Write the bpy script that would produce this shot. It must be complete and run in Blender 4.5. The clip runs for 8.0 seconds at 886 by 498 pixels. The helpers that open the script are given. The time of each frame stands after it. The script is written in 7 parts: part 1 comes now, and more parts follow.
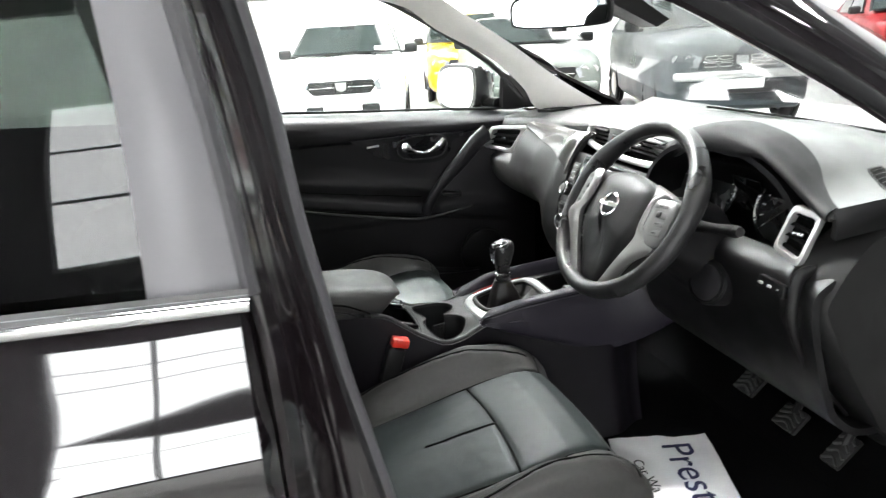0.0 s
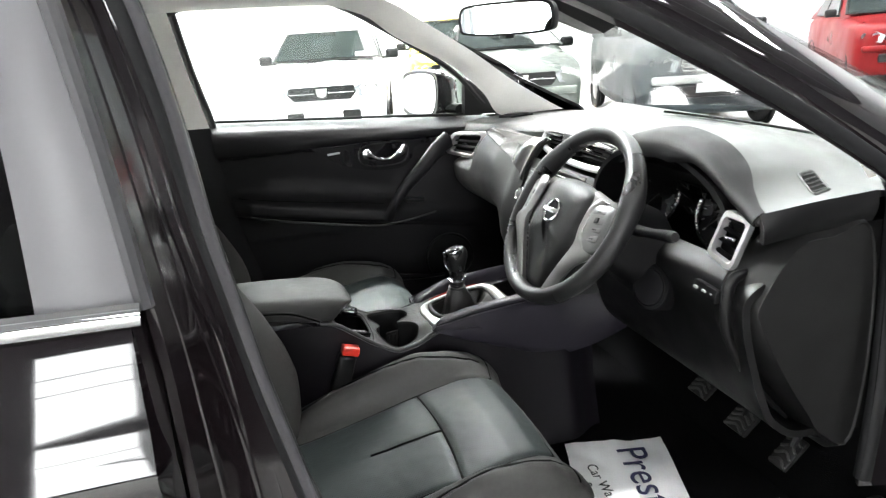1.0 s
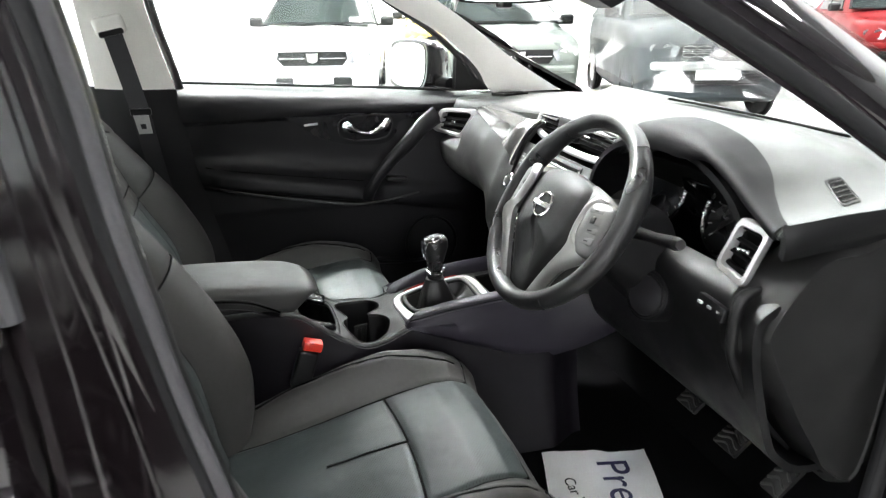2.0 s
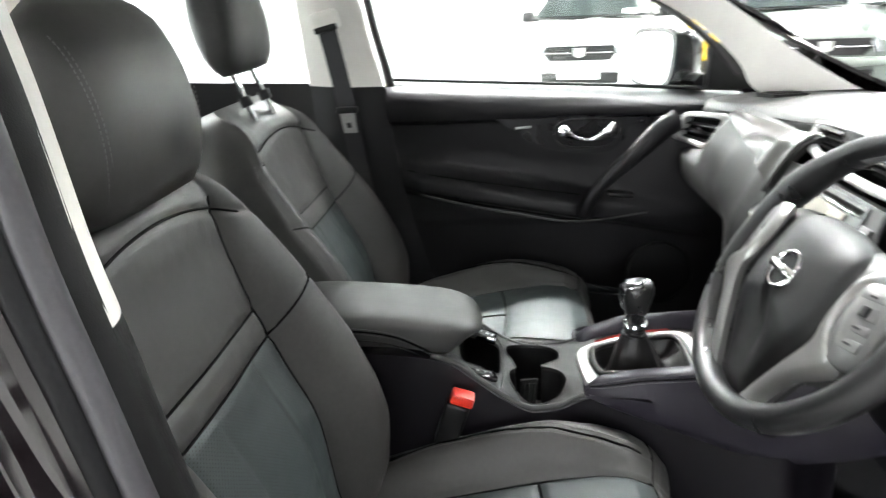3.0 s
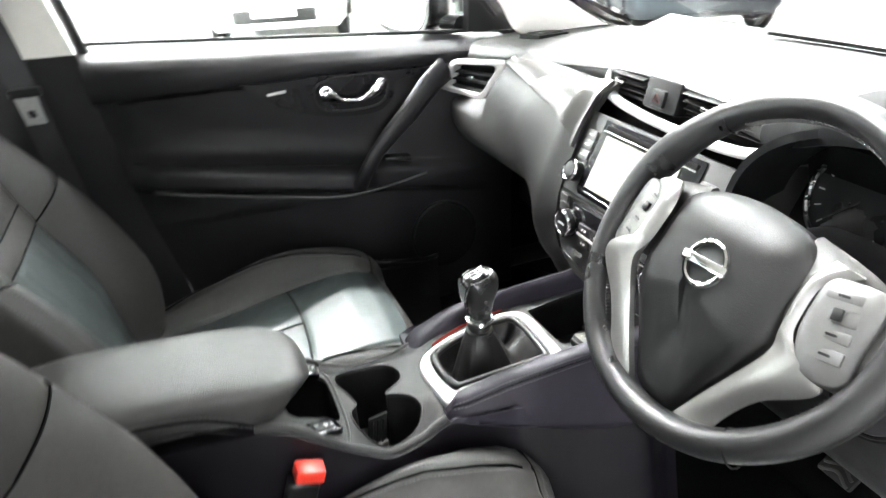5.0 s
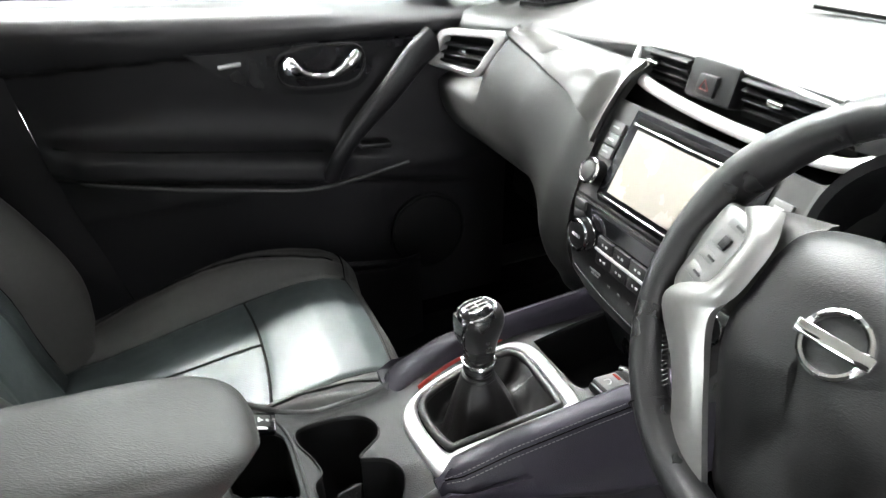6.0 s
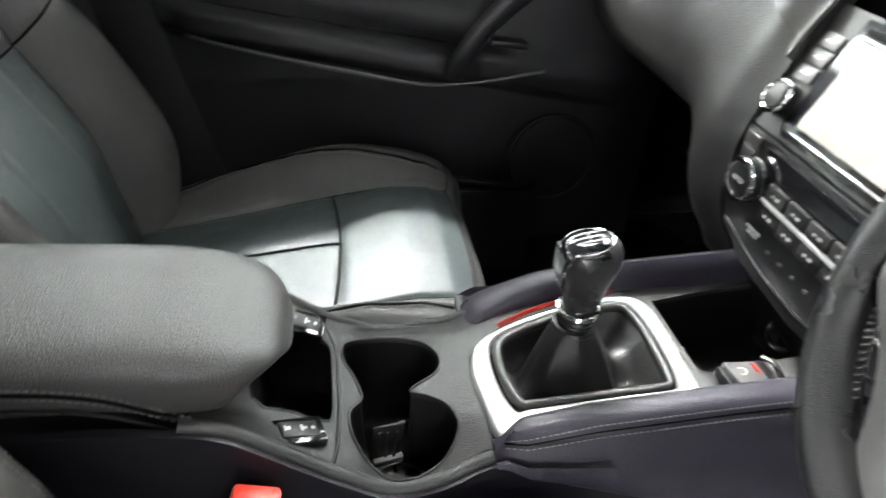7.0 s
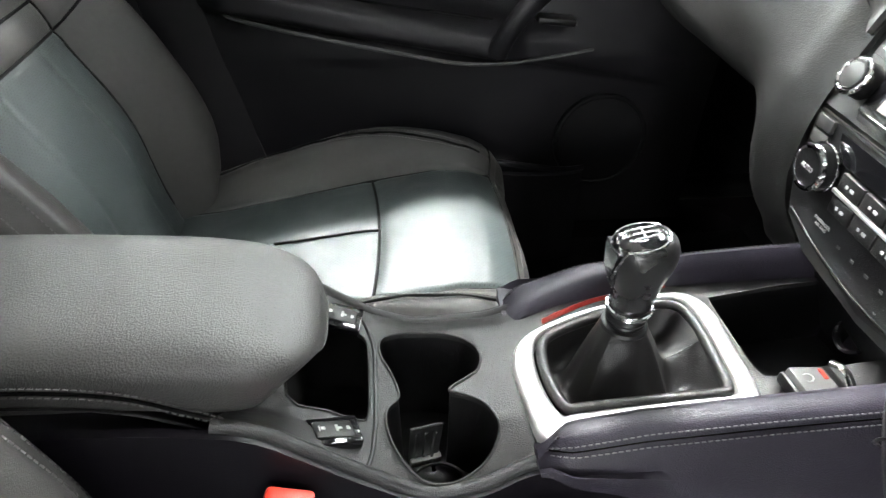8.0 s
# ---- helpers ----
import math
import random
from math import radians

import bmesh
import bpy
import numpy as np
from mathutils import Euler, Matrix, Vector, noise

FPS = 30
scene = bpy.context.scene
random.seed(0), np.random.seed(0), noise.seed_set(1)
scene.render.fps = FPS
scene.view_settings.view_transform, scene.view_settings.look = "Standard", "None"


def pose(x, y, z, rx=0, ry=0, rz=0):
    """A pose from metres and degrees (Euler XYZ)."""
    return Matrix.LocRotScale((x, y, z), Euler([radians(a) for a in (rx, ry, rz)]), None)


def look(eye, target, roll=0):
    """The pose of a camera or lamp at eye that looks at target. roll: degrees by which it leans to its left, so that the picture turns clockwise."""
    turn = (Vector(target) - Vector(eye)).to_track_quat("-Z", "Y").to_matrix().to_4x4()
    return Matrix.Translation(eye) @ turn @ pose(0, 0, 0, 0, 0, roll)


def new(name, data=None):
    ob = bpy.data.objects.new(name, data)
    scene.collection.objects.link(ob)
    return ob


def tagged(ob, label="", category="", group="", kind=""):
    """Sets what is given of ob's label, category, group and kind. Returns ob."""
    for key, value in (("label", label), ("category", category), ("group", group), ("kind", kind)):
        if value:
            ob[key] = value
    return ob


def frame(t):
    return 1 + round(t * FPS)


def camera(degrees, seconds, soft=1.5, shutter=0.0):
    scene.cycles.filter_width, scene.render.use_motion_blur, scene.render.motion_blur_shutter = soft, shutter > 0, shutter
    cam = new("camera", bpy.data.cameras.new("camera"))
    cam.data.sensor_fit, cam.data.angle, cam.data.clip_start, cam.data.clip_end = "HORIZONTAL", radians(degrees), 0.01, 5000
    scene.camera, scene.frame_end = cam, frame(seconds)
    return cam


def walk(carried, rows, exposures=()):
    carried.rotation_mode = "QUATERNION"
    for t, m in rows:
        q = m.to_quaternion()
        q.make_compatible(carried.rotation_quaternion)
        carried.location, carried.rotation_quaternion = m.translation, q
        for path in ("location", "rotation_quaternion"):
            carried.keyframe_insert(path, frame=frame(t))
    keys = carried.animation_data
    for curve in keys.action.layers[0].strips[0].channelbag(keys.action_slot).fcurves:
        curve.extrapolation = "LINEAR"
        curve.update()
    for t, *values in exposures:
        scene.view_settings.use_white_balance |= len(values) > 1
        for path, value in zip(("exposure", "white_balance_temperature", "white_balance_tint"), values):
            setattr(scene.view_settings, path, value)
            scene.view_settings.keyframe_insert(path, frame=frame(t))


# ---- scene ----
cam = camera(69.0, 8.0, soft=1.2, shutter=0.5)
PATH = [
    (0, (-0.328, -1.369, 1.322), (0.188, 0.449, 0.667), -3.6),
    (0.5, (-0.272, -1.369, 1.318), (0.283, 0.445, 0.686), -2.4),
    (1, (-0.246, -1.393, 1.322), (0.305, 0.419, 0.678), -3.9),
    (1.2, (-0.241, -1.402, 1.32), (0.326, 0.405, 0.679), -4.2),
    (2.3, (-0.15, -1.186, 1.304), (0.415, 0.584, 0.565), 0.7),
    (2.5, (-0.118, -1.133, 1.301), (0.303, 0.68, 0.568), -2.0),
    (3, (-0.008, -1.022, 1.279), (-0.21, 0.837, 0.57), -3.3),
    (3.5, (0.048, -0.99, 1.269), (-0.313, 0.801, 0.455), -4.2),
    (4, (0.027, -0.962, 1.274), (-0.212, 0.792, 0.343), -5.3),
    (4.4, (-0.06, -0.901, 1.277), (-0.09, 0.867, 0.343), -6.3),
    (4.5, (-0.092, -0.87, 1.275), (0.087, 0.892, 0.347), -3.7),
    (5, (-0.119, -0.751, 1.291), (0.489, 0.917, 0.37), -3.0),
    (5.2, (-0.135, -0.706, 1.315), (0.556, 0.931, 0.397), -4.1),
    (6.3, (-0.023, -0.497, 1.22), (0.608, 1.06, 0.136), 0.2),
    (6.5, (-0.008, -0.471, 1.202), (0.569, 1.068, 0.064), 0.4),
    (7, (-0.005, -0.44, 1.139), (0.285, 1.165, -0.019), 3.1),
    (7.5, (-0.017, -0.417, 1.113), (0.141, 1.189, -0.069), 2.4),
    (8, (0.0, -0.407, 1.132), (0.158, 1.173, -0.084), 0.9),
]
walk(cam, [(t, look(e, g, r)) for t, e, g, r in PATH],
     exposures=[(0, 1.07), (1.2, 1.07), (2.4, 1.3), (3.5, 1.62), (4.5, 2.3), (5, 2.0), (5.4, 1.9), (6.4, 1.42), (7, 1.72), (7.5, 1.65), (8, 1.9)])

# ---- world and light ----
world = bpy.data.worlds.new("hall_daylight")
scene.world = world
world.use_nodes = True
wn = world.node_tree.nodes
sky = wn.new("ShaderNodeTexSky")
sky.sky_type, sky.sun_disc, sky.sun_elevation, sky.sun_rotation = "NISHITA", False, radians(50), radians(30)
world.node_tree.links.new(sky.outputs[0], wn["Background"].inputs[0])
wn["Background"].inputs[1].default_value = 0.1
ROOFLIGHT = 19.0   # strength of the translucent roof sheets
BATTEN = 380.0     # strength of the strip lamps over the aisle
REAR_GLOW = 7.0     # strength of the unseen panes added behind the car
ADDED_PANE = 6.0     # strength of the glowing panes added to the south wall


# ---- materials ----
def node_mat(name):
    m = bpy.data.materials.new(name)
    m.use_nodes = True
    return m, m.node_tree.nodes, m.node_tree.links, m.node_tree.nodes["Principled BSDF"]


def mat(name, col, rough=0.5, metal=0.0, var=0.15, grain=0.0, gscale=900.0, spots=18.0, coat=0.0, spec=0.5, rvar=0.08, sheen=0.0):
    """A surface with blotchy colour at two scales, uneven gloss and a fine grain in metres."""
    m, n, l, b = node_mat(name)
    tc = n.new("ShaderNodeTexCoord")
    big, small = n.new("ShaderNodeTexNoise"), n.new("ShaderNodeTexNoise")
    big.inputs["Scale"].default_value, small.inputs["Scale"].default_value = spots, spots * 14
    big.inputs["Detail"].default_value = 4
    for t in (big, small):
        l.new(tc.outputs["Object"], t.inputs["Vector"])
    add = n.new("ShaderNodeMath")
    add.operation = "ADD"
    l.new(big.outputs["Fac"], add.inputs[0])
    l.new(small.outputs["Fac"], add.inputs[1])
    ramp = n.new("ShaderNodeMapRange")
    ramp.inputs["From Min"].default_value, ramp.inputs["From Max"].default_value = 0.6, 1.4
    ramp.inputs["To Min"].default_value, ramp.inputs["To Max"].default_value = 1 - var, 1 + var
    l.new(add.outputs[0], ramp.inputs["Value"])
    mul = n.new("ShaderNodeVectorMath")
    mul.operation = "SCALE"
    mul.inputs[0].default_value = col
    l.new(ramp.outputs[0], mul.inputs["Scale"])
    l.new(mul.outputs[0], b.inputs["Base Color"])
    rr = n.new("ShaderNodeMapRange")
    rr.inputs["From Min"].default_value, rr.inputs["From Max"].default_value = 0.3, 0.7
    rr.inputs["To Min"].default_value, rr.inputs["To Max"].default_value = max(rough - rvar, 0.0), rough + rvar
    l.new(big.outputs["Fac"], rr.inputs["Value"])
    l.new(rr.outputs[0], b.inputs["Roughness"])
    b.inputs["Metallic"].default_value, b.inputs["Coat Weight"].default_value = metal, coat
    b.inputs["Coat Roughness"].default_value = 0.03
    b.inputs["Specular IOR Level"].default_value = spec
    b.inputs["Sheen Weight"].default_value = sheen
    if grain:
        v = n.new("ShaderNodeTexVoronoi")
        v.inputs["Scale"].default_value = gscale
        l.new(tc.outputs["Object"], v.inputs["Vector"])
        bump = n.new("ShaderNodeBump")
        bump.inputs["Strength"].default_value, bump.inputs["Distance"].default_value = grain, 0.0006
        l.new(v.outputs["Distance"], bump.inputs["Height"])
        l.new(bump.outputs[0], b.inputs["Normal"])
    return m


def perforated(name, col, rough):
    """Leather pierced with rows of small holes, 4 mm apart."""
    m = mat(name, col, rough, grain=0.25, gscale=1100, spec=0.36)
    n, l, b = m.node_tree.nodes, m.node_tree.links, m.node_tree.nodes["Principled BSDF"]
    tc = n.new("ShaderNodeTexCoord")
    sc = n.new("ShaderNodeVectorMath")
    sc.operation = "SCALE"
    sc.inputs["Scale"].default_value = 230.0
    turn = n.new("ShaderNodeMapping")
    turn.inputs["Rotation"].default_value = (0, 0, radians(45))
    l.new(tc.outputs["UV"], turn.inputs["Vector"])
    l.new(turn.outputs[0], sc.inputs[0])
    fr = n.new("ShaderNodeVectorMath")
    fr.operation = "FRACTION"
    l.new(sc.outputs[0], fr.inputs[0])
    sub = n.new("ShaderNodeVectorMath")
    sub.operation = "SUBTRACT"
    sub.inputs[1].default_value = (0.5, 0.5, 0.0)
    l.new(fr.outputs[0], sub.inputs[0])
    ln = n.new("ShaderNodeVectorMath")
    ln.operation = "LENGTH"
    l.new(sub.outputs[0], ln.inputs[0])
    hole = n.new("ShaderNodeMapRange")
    hole.inputs["From Min"].default_value, hole.inputs["From Max"].default_value = 0.14, 0.24
    l.new(ln.outputs["Value"], hole.inputs["Value"])
    old = b.inputs["Base Color"].links[0].from_socket
    mix = n.new("ShaderNodeMix")
    mix.data_type = "RGBA"
    mix.inputs[6].default_value = (0.004, 0.004, 0.004, 1)
    l.new(hole.outputs[0], mix.inputs[0])
    l.new(old, mix.inputs[7])
    l.new(mix.outputs[2], b.inputs["Base Color"])
    return m


def glass(name, tint=(0.92, 0.95, 0.94), rough=0.0):
    """A thin pane: clear, with a mirror gloss that grows at grazing angles."""
    m, n, l, b = node_mat(name)
    n.remove(b)
    tr, gl, fr, mx = n.new("ShaderNodeBsdfTransparent"), n.new("ShaderNodeBsdfGlossy"), n.new("ShaderNodeMath"), n.new("ShaderNodeMixShader")
    lw, pw = n.new("ShaderNodeLayerWeight"), n.new("ShaderNodeMath")
    lw.inputs["Blend"].default_value = 0.5
    pw.operation, fr.operation = "POWER", "MULTIPLY_ADD"
    pw.inputs[1].default_value, fr.inputs[1].default_value, fr.inputs[2].default_value = 5.0, 0.9, 0.035
    l.new(lw.outputs["Facing"], pw.inputs[0])
    l.new(pw.outputs[0], fr.inputs[0])
    tr.inputs[0].default_value = (*tint, 1)
    gl.inputs["Roughness"].default_value = rough
    l.new(fr.outputs[0], mx.inputs[0])
    l.new(tr.outputs[0], mx.inputs[1])
    l.new(gl.outputs[0], mx.inputs[2])
    l.new(mx.outputs[0], n["Material Output"].inputs["Surface"])
    return m


def glow(name, col, strength):
    m, n, l, b = node_mat(name)
    b.inputs["Base Color"].default_value = (*col, 1)
    b.inputs["Emission Color"].default_value = (*col, 1)
    b.inputs["Emission Strength"].default_value = strength
    return m


M_LEATHER = mat("black_leather", (0.038, 0.0375, 0.0355), 0.45, grain=0.35, gscale=900, var=0.14, spots=9, spec=0.44)
M_PERF = perforated("perforated_leather", (0.027, 0.035, 0.0348), 0.45)
M_ARM = mat("armrest_leatherette", (0.039, 0.039, 0.0375), 0.46, grain=0.6, gscale=650, var=0.1)
M_BOOT = mat("gear_boot_leather", (0.008, 0.0075, 0.0075), 0.36, grain=0.5, gscale=900, var=0.15)
M_SOFT = mat("soft_dash_plastic", (0.034, 0.035, 0.034), 0.36, grain=0.4, gscale=600, var=0.1)
M_DOOR = mat("door_card_plastic", (0.0080, 0.0078, 0.0090), 0.42, grain=0.4, gscale=700, var=0.12, spec=0.28)
M_HARD = mat("hard_grained_plastic", (0.0085, 0.0085, 0.0085), 0.42, grain=0.45, gscale=1100, var=0.12, spec=0.36)
M_KNEE = mat("knee_pad_plastic", (0.021, 0.0185, 0.0265), 0.44, grain=0.35, gscale=700, var=0.12, spec=0.30)
M_SIDE = mat("smooth_side_plastic", (0.0050, 0.0042, 0.0062), 0.40, grain=0.3, gscale=900, var=0.15, spec=0.32)
M_GRAIN = mat("coarse_grained_plastic", (0.016, 0.016, 0.0158), 0.40, grain=0.7, gscale=850, var=0.12, spec=0.45)
M_KNOB = mat("satin_knob_plastic", (0.012, 0.012, 0.012), 0.28, grain=0.1, gscale=1300, var=0.1)
M_GLOVE = mat("soft_glove_panel", (0.018, 0.018, 0.0172), 0.44, grain=0.4, gscale=600, var=0.1, spec=0.42)
M_FASCIA = mat("satin_grey_fascia", (0.040, 0.040, 0.039), 0.34, 0.2, var=0.06, rvar=0.04)
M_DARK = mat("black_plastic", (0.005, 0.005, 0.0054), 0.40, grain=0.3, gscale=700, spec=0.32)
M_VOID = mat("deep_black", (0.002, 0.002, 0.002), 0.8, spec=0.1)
M_CARPET = mat("black_carpet", (0.005, 0.005, 0.0055), 0.95, grain=1.0, gscale=500, var=0.35, spec=0.05)
M_PIANO = mat("piano_black", (0.006, 0.006, 0.007), 0.06, var=0.05, rvar=0.03, coat=0.3)
M_POD = mat("satin_grey_pod", (0.13, 0.13, 0.128), 0.36, 0.5, var=0.05, rvar=0.04)
M_TREAD = mat("worn_pedal_rubber", (0.055, 0.055, 0.054), 0.6, var=0.3, spots=60)
M_STITCH = mat("dark_grey_thread", (0.075, 0.075, 0.075), 0.7, var=0.05)
M_DULLRED = mat("dull_red_print", (0.16, 0.012, 0.010), 0.5, var=0.05)
M_WING = mat("gloss_wing_plastic", (0.035, 0.0345, 0.033), 0.24, var=0.02, rvar=0.0, spots=12)
M_RIM = mat("steering_rim_leather", (0.010, 0.010, 0.0105), 0.33, grain=0.3, gscale=1100, var=0.15)
M_HUB = mat("airbag_cover_plastic", (0.0048, 0.0048, 0.005), 0.42, grain=0.3, gscale=900, var=0.1, spec=0.38)
M_CAP = mat("column_cap_plastic", (0.013, 0.0125, 0.0145), 0.42, grain=0.3, gscale=900, var=0.1)
M_SILVER = mat("satin_silver", (0.50, 0.50, 0.495), 0.32, 0.6, var=0.04, rvar=0.04)
M_SPOKE = mat("satin_spoke_silver", (0.24, 0.237, 0.232), 0.32, 0.7, var=0.04, rvar=0.04)
M_KEYGREY = mat("grey_key_plastic", (0.10, 0.10, 0.099), 0.42, 0.2, var=0.06)
M_CHROME = mat("chrome", (0.80, 0.80, 0.80), 0.07, 1.0, var=0.02, rvar=0.03)
M_PAINT = mat("black_car_paint", (0.008, 0.006, 0.007), 0.05, var=0.2, rvar=0.02, coat=1.0, spots=3)
M_SEAL = mat("rubber_seal", (0.013, 0.013, 0.014), 0.55, var=0.2, spec=0.3)
M_GREYSEAL = mat("grey_satin_seal", (0.075, 0.073, 0.079), 0.40, var=0.12, rvar=0.05)
M_FILMSEAL = mat("dark_satin_seal", (0.055, 0.054, 0.058), 0.42, var=0.12, rvar=0.05)
M_MATT = mat("matt_black_plastic", (0.0042, 0.0042, 0.0048), 0.55, grain=0.4, gscale=900, var=0.15, spec=0.16)
M_JAMB = mat("jamb_car_paint", (0.010, 0.0075, 0.0085), 0.11, var=0.2, rvar=0.05, spec=0.9, spots=6)
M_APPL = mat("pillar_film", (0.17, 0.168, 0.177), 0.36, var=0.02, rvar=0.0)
M_CLOTH = mat("headliner_cloth", (0.83, 0.815, 0.775), 0.9, grain=0.4, gscale=700, var=0.05, spec=0.2)
M_BELT = mat("seat_belt_webbing", (0.020, 0.020, 0.022), 0.7, grain=0.8, gscale=900)
M_THREAD = mat("grey_thread", (0.11, 0.11, 0.11), 0.8, var=0.05)
M_RED = mat("red_plastic", (0.65, 0.035, 0.02), 0.35, var=0.06)
M_REDLAMP = glow("red_ambient_strip", (0.26, 0.013, 0.004), 0.03)
# the beige is glare on the unlit screen, put into its base colour
M_SCREEN = mat("glare_beige_screen", (0.20, 0.185, 0.16), 0.26, var=0.03, spec=0.6)
M_DIAL = mat("gauge_face", (0.004, 0.004, 0.005), 0.3, var=0.05, spec=0.2)
M_WHITEINK = mat("white_print", (0.42, 0.42, 0.42), 0.6, var=0.03)
M_BLUEINK = mat("blue_print", (0.008, 0.008, 0.060), 0.6, var=0.1)
M_PAPER = mat("paper_mat", (0.80, 0.80, 0.80), 0.85, grain=0.3, gscale=300, var=0.06)
M_RUBBER = mat("pedal_rubber", (0.015, 0.015, 0.015), 0.7)
M_STEEL = mat("brushed_steel", (0.45, 0.45, 0.44), 0.4, 0.9)
M_GLASS = glass("clear_glass")
M_DGLASS = glass("tinted_glass", (0.22, 0.24, 0.23))
M_MIRROR = mat("mirror_silvering", (0.86, 0.88, 0.88), 0.02, 1.0, var=0.0, rvar=0.0)
M_WALL = mat("white_hall_wall", (0.80, 0.80, 0.79), 0.8, var=0.04, spots=0.6)
M_FLOOR = mat("grey_painted_floor", (0.36, 0.36, 0.35), 0.5, var=0.1, spots=0.8)
M_BACKWALL = mat("dark_blockwork_wall", (0.07, 0.07, 0.075), 0.8, var=0.15, spots=0.8)
M_SHUT = mat("grey_roller_shutter", (0.55, 0.56, 0.57), 0.45, 0.3, var=0.06, spots=2)
M_CEIL = mat("grey_roof_sheet", (0.12, 0.12, 0.125), 0.6, var=0.08, spots=1)
M_STEELBEAM = mat("painted_steel_beam", (0.30, 0.31, 0.32), 0.5, var=0.1, spots=2)
M_BATTEN = glow("strip_lamp_tube", (1.0, 0.99, 0.97), BATTEN)
M_ADDED_PANE = glow("added_south_pane", (0.97, 0.99, 1.0), ADDED_PANE)
M_REAR_GLOW = glow("added_rear_pane", (0.97, 0.99, 1.0), REAR_GLOW)
M_ROOFLIGHT = glow("translucent_roof_sheet", (1.0, 1.0, 1.0), ROOFLIGHT)


# ---- builders ----
def smooth(bm, angle):
    for f in bm.faces:
        f.smooth = True
    for e in bm.edges:
        if len(e.link_faces) == 2 and e.calc_face_angle(0.0) > radians(angle):
            e.smooth = False


def mesh_of(name, bm, material, angle=38):
    bmesh.ops.recalc_face_normals(bm, faces=bm.faces)
    smooth(bm, angle)
    me = bpy.data.meshes.new(name)
    bm.to_mesh(me)
    bm.free()
    me.materials.append(material)
    return me


def part(name, bm, material, parent=None, label="", angle=38):
    """One mesh object, under a thing or a part where parent is given."""
    ob = new(name, mesh_of(name, bm, material, angle))
    if parent is not None:
        ob.parent = parent
    if label:
        tagged(ob, label)
    return ob


def thing(name, label, category, group="", at=(0, 0, 0), kind=""):
    ob = new(name)
    ob.empty_display_size = 0.1
    ob.location = at
    return tagged(ob, label, category, group, kind)


def V(*a):
    return Vector(a)


def box(bm, c, size, bevel=0.0, seg=2, m=None):
    """A box with rounded edges, centred on c, turned by m round its centre."""
    r = bmesh.ops.create_cube(bm, size=1.0)
    vs = r["verts"]
    bmesh.ops.scale(bm, vec=size, verts=vs)
    if bevel:
        es = list({e for v in vs for e in v.link_edges})
        g = bmesh.ops.bevel(bm, geom=es, offset=bevel, segments=seg, profile=0.5, affect="EDGES")
        vs = list({v for f in g["faces"] for v in f.verts} | {v for v in vs if v.is_valid})
    t = Matrix.Translation(c) @ (m or Matrix())
    bmesh.ops.transform(bm, matrix=t, verts=vs)
    return vs


def disc(bm, c, axis, r, depth, seg=32, r2=None, bevel=0.0):
    """A drum on c along axis."""
    q = Vector(axis).normalized().to_track_quat("Z", "Y").to_matrix().to_4x4()
    g = bmesh.ops.create_cone(bm, cap_ends=True, segments=seg, radius1=r, radius2=r if r2 is None else r2, depth=depth)
    vs = g["verts"]
    if bevel:
        es = [e for e in {e for v in vs for e in v.link_edges} if len(e.link_faces) == 2 and e.calc_face_angle(0) > 0.8]
        b = bmesh.ops.bevel(bm, geom=es, offset=bevel, segments=2, profile=0.5, affect="EDGES")
        vs = list({v for f in b["faces"] for v in f.verts} | {v for v in vs if v.is_valid})
    bmesh.ops.transform(bm, matrix=Matrix.Translation(c) @ q, verts=vs)
    return vs


def ring(bm, c, axis, r, tube, seg=40, n=8):
    q = Vector(axis).normalized().to_track_quat("Z", "Y").to_matrix()
    pts = [Vector(c) + q @ V(r * math.cos(a), r * math.sin(a), 0) for a in np.linspace(0, math.tau, seg, endpoint=False)]
    sweep(bm, pts, tube, n, closed=True)


def curve(pts, n=8, closed=False):
    """A smooth line through the points."""
    p = [Vector(q) for q in pts]
    k, out = len(p), []
    for i in range(k if closed else k - 1):
        a, b, c, d = (p[(i + j) % k] if closed else p[min(max(i + j, 0), k - 1)] for j in (-1, 0, 1, 2))
        for s in range(n):
            t = s / n
            out.append(0.5 * (2 * b + (c - a) * t + (2 * a - 5 * b + 4 * c - d) * t * t + (3 * b - a - 3 * c + d) * t ** 3))
    if not closed:
        out.append(p[-1])
    return out


def sweep(bm, pts, r, n=8, closed=False, flat=1.0, up=(0, 0, 1), radii=None):
    """A tube along the points; flat squeezes it along up."""
    p = [Vector(q) for q in pts]
    k, rings = len(p), []
    for i in range(k):
        a, b = (p[i - 1], p[(i + 1) % k]) if closed else (p[max(i - 1, 0)], p[min(i + 1, k - 1)])
        d = (b - a).normalized() if (b - a).length > 1e-9 else V(1, 0, 0)
        s = d.cross(Vector(up))
        s = s.normalized() if s.length > 1e-3 else d.orthogonal().normalized()
        w = s.cross(d).normalized()
        q = radii[i] if radii is not None else r
        rings.append([bm.verts.new(p[i] + s * q * math.cos(t) + w * q * flat * math.sin(t)) for t in np.linspace(0, math.tau, n, endpoint=False)])
    join(bm, rings, closed)
    return rings


def join(bm, rings, closed=False, caps=True, wrap=True):
    k = len(rings)
    for i in range(k if closed else k - 1):
        a, b = rings[i], rings[(i + 1) % k]
        m = len(a)
        for j in range(m if wrap else m - 1):
            try:
                bm.faces.new((a[j], a[(j + 1) % m], b[(j + 1) % m], b[j]))
            except ValueError:
                pass
    if caps and not closed and wrap:
        for ringv in (rings[0], rings[-1]):
            try:
                bm.faces.new(ringv)
            except ValueError:
                pass


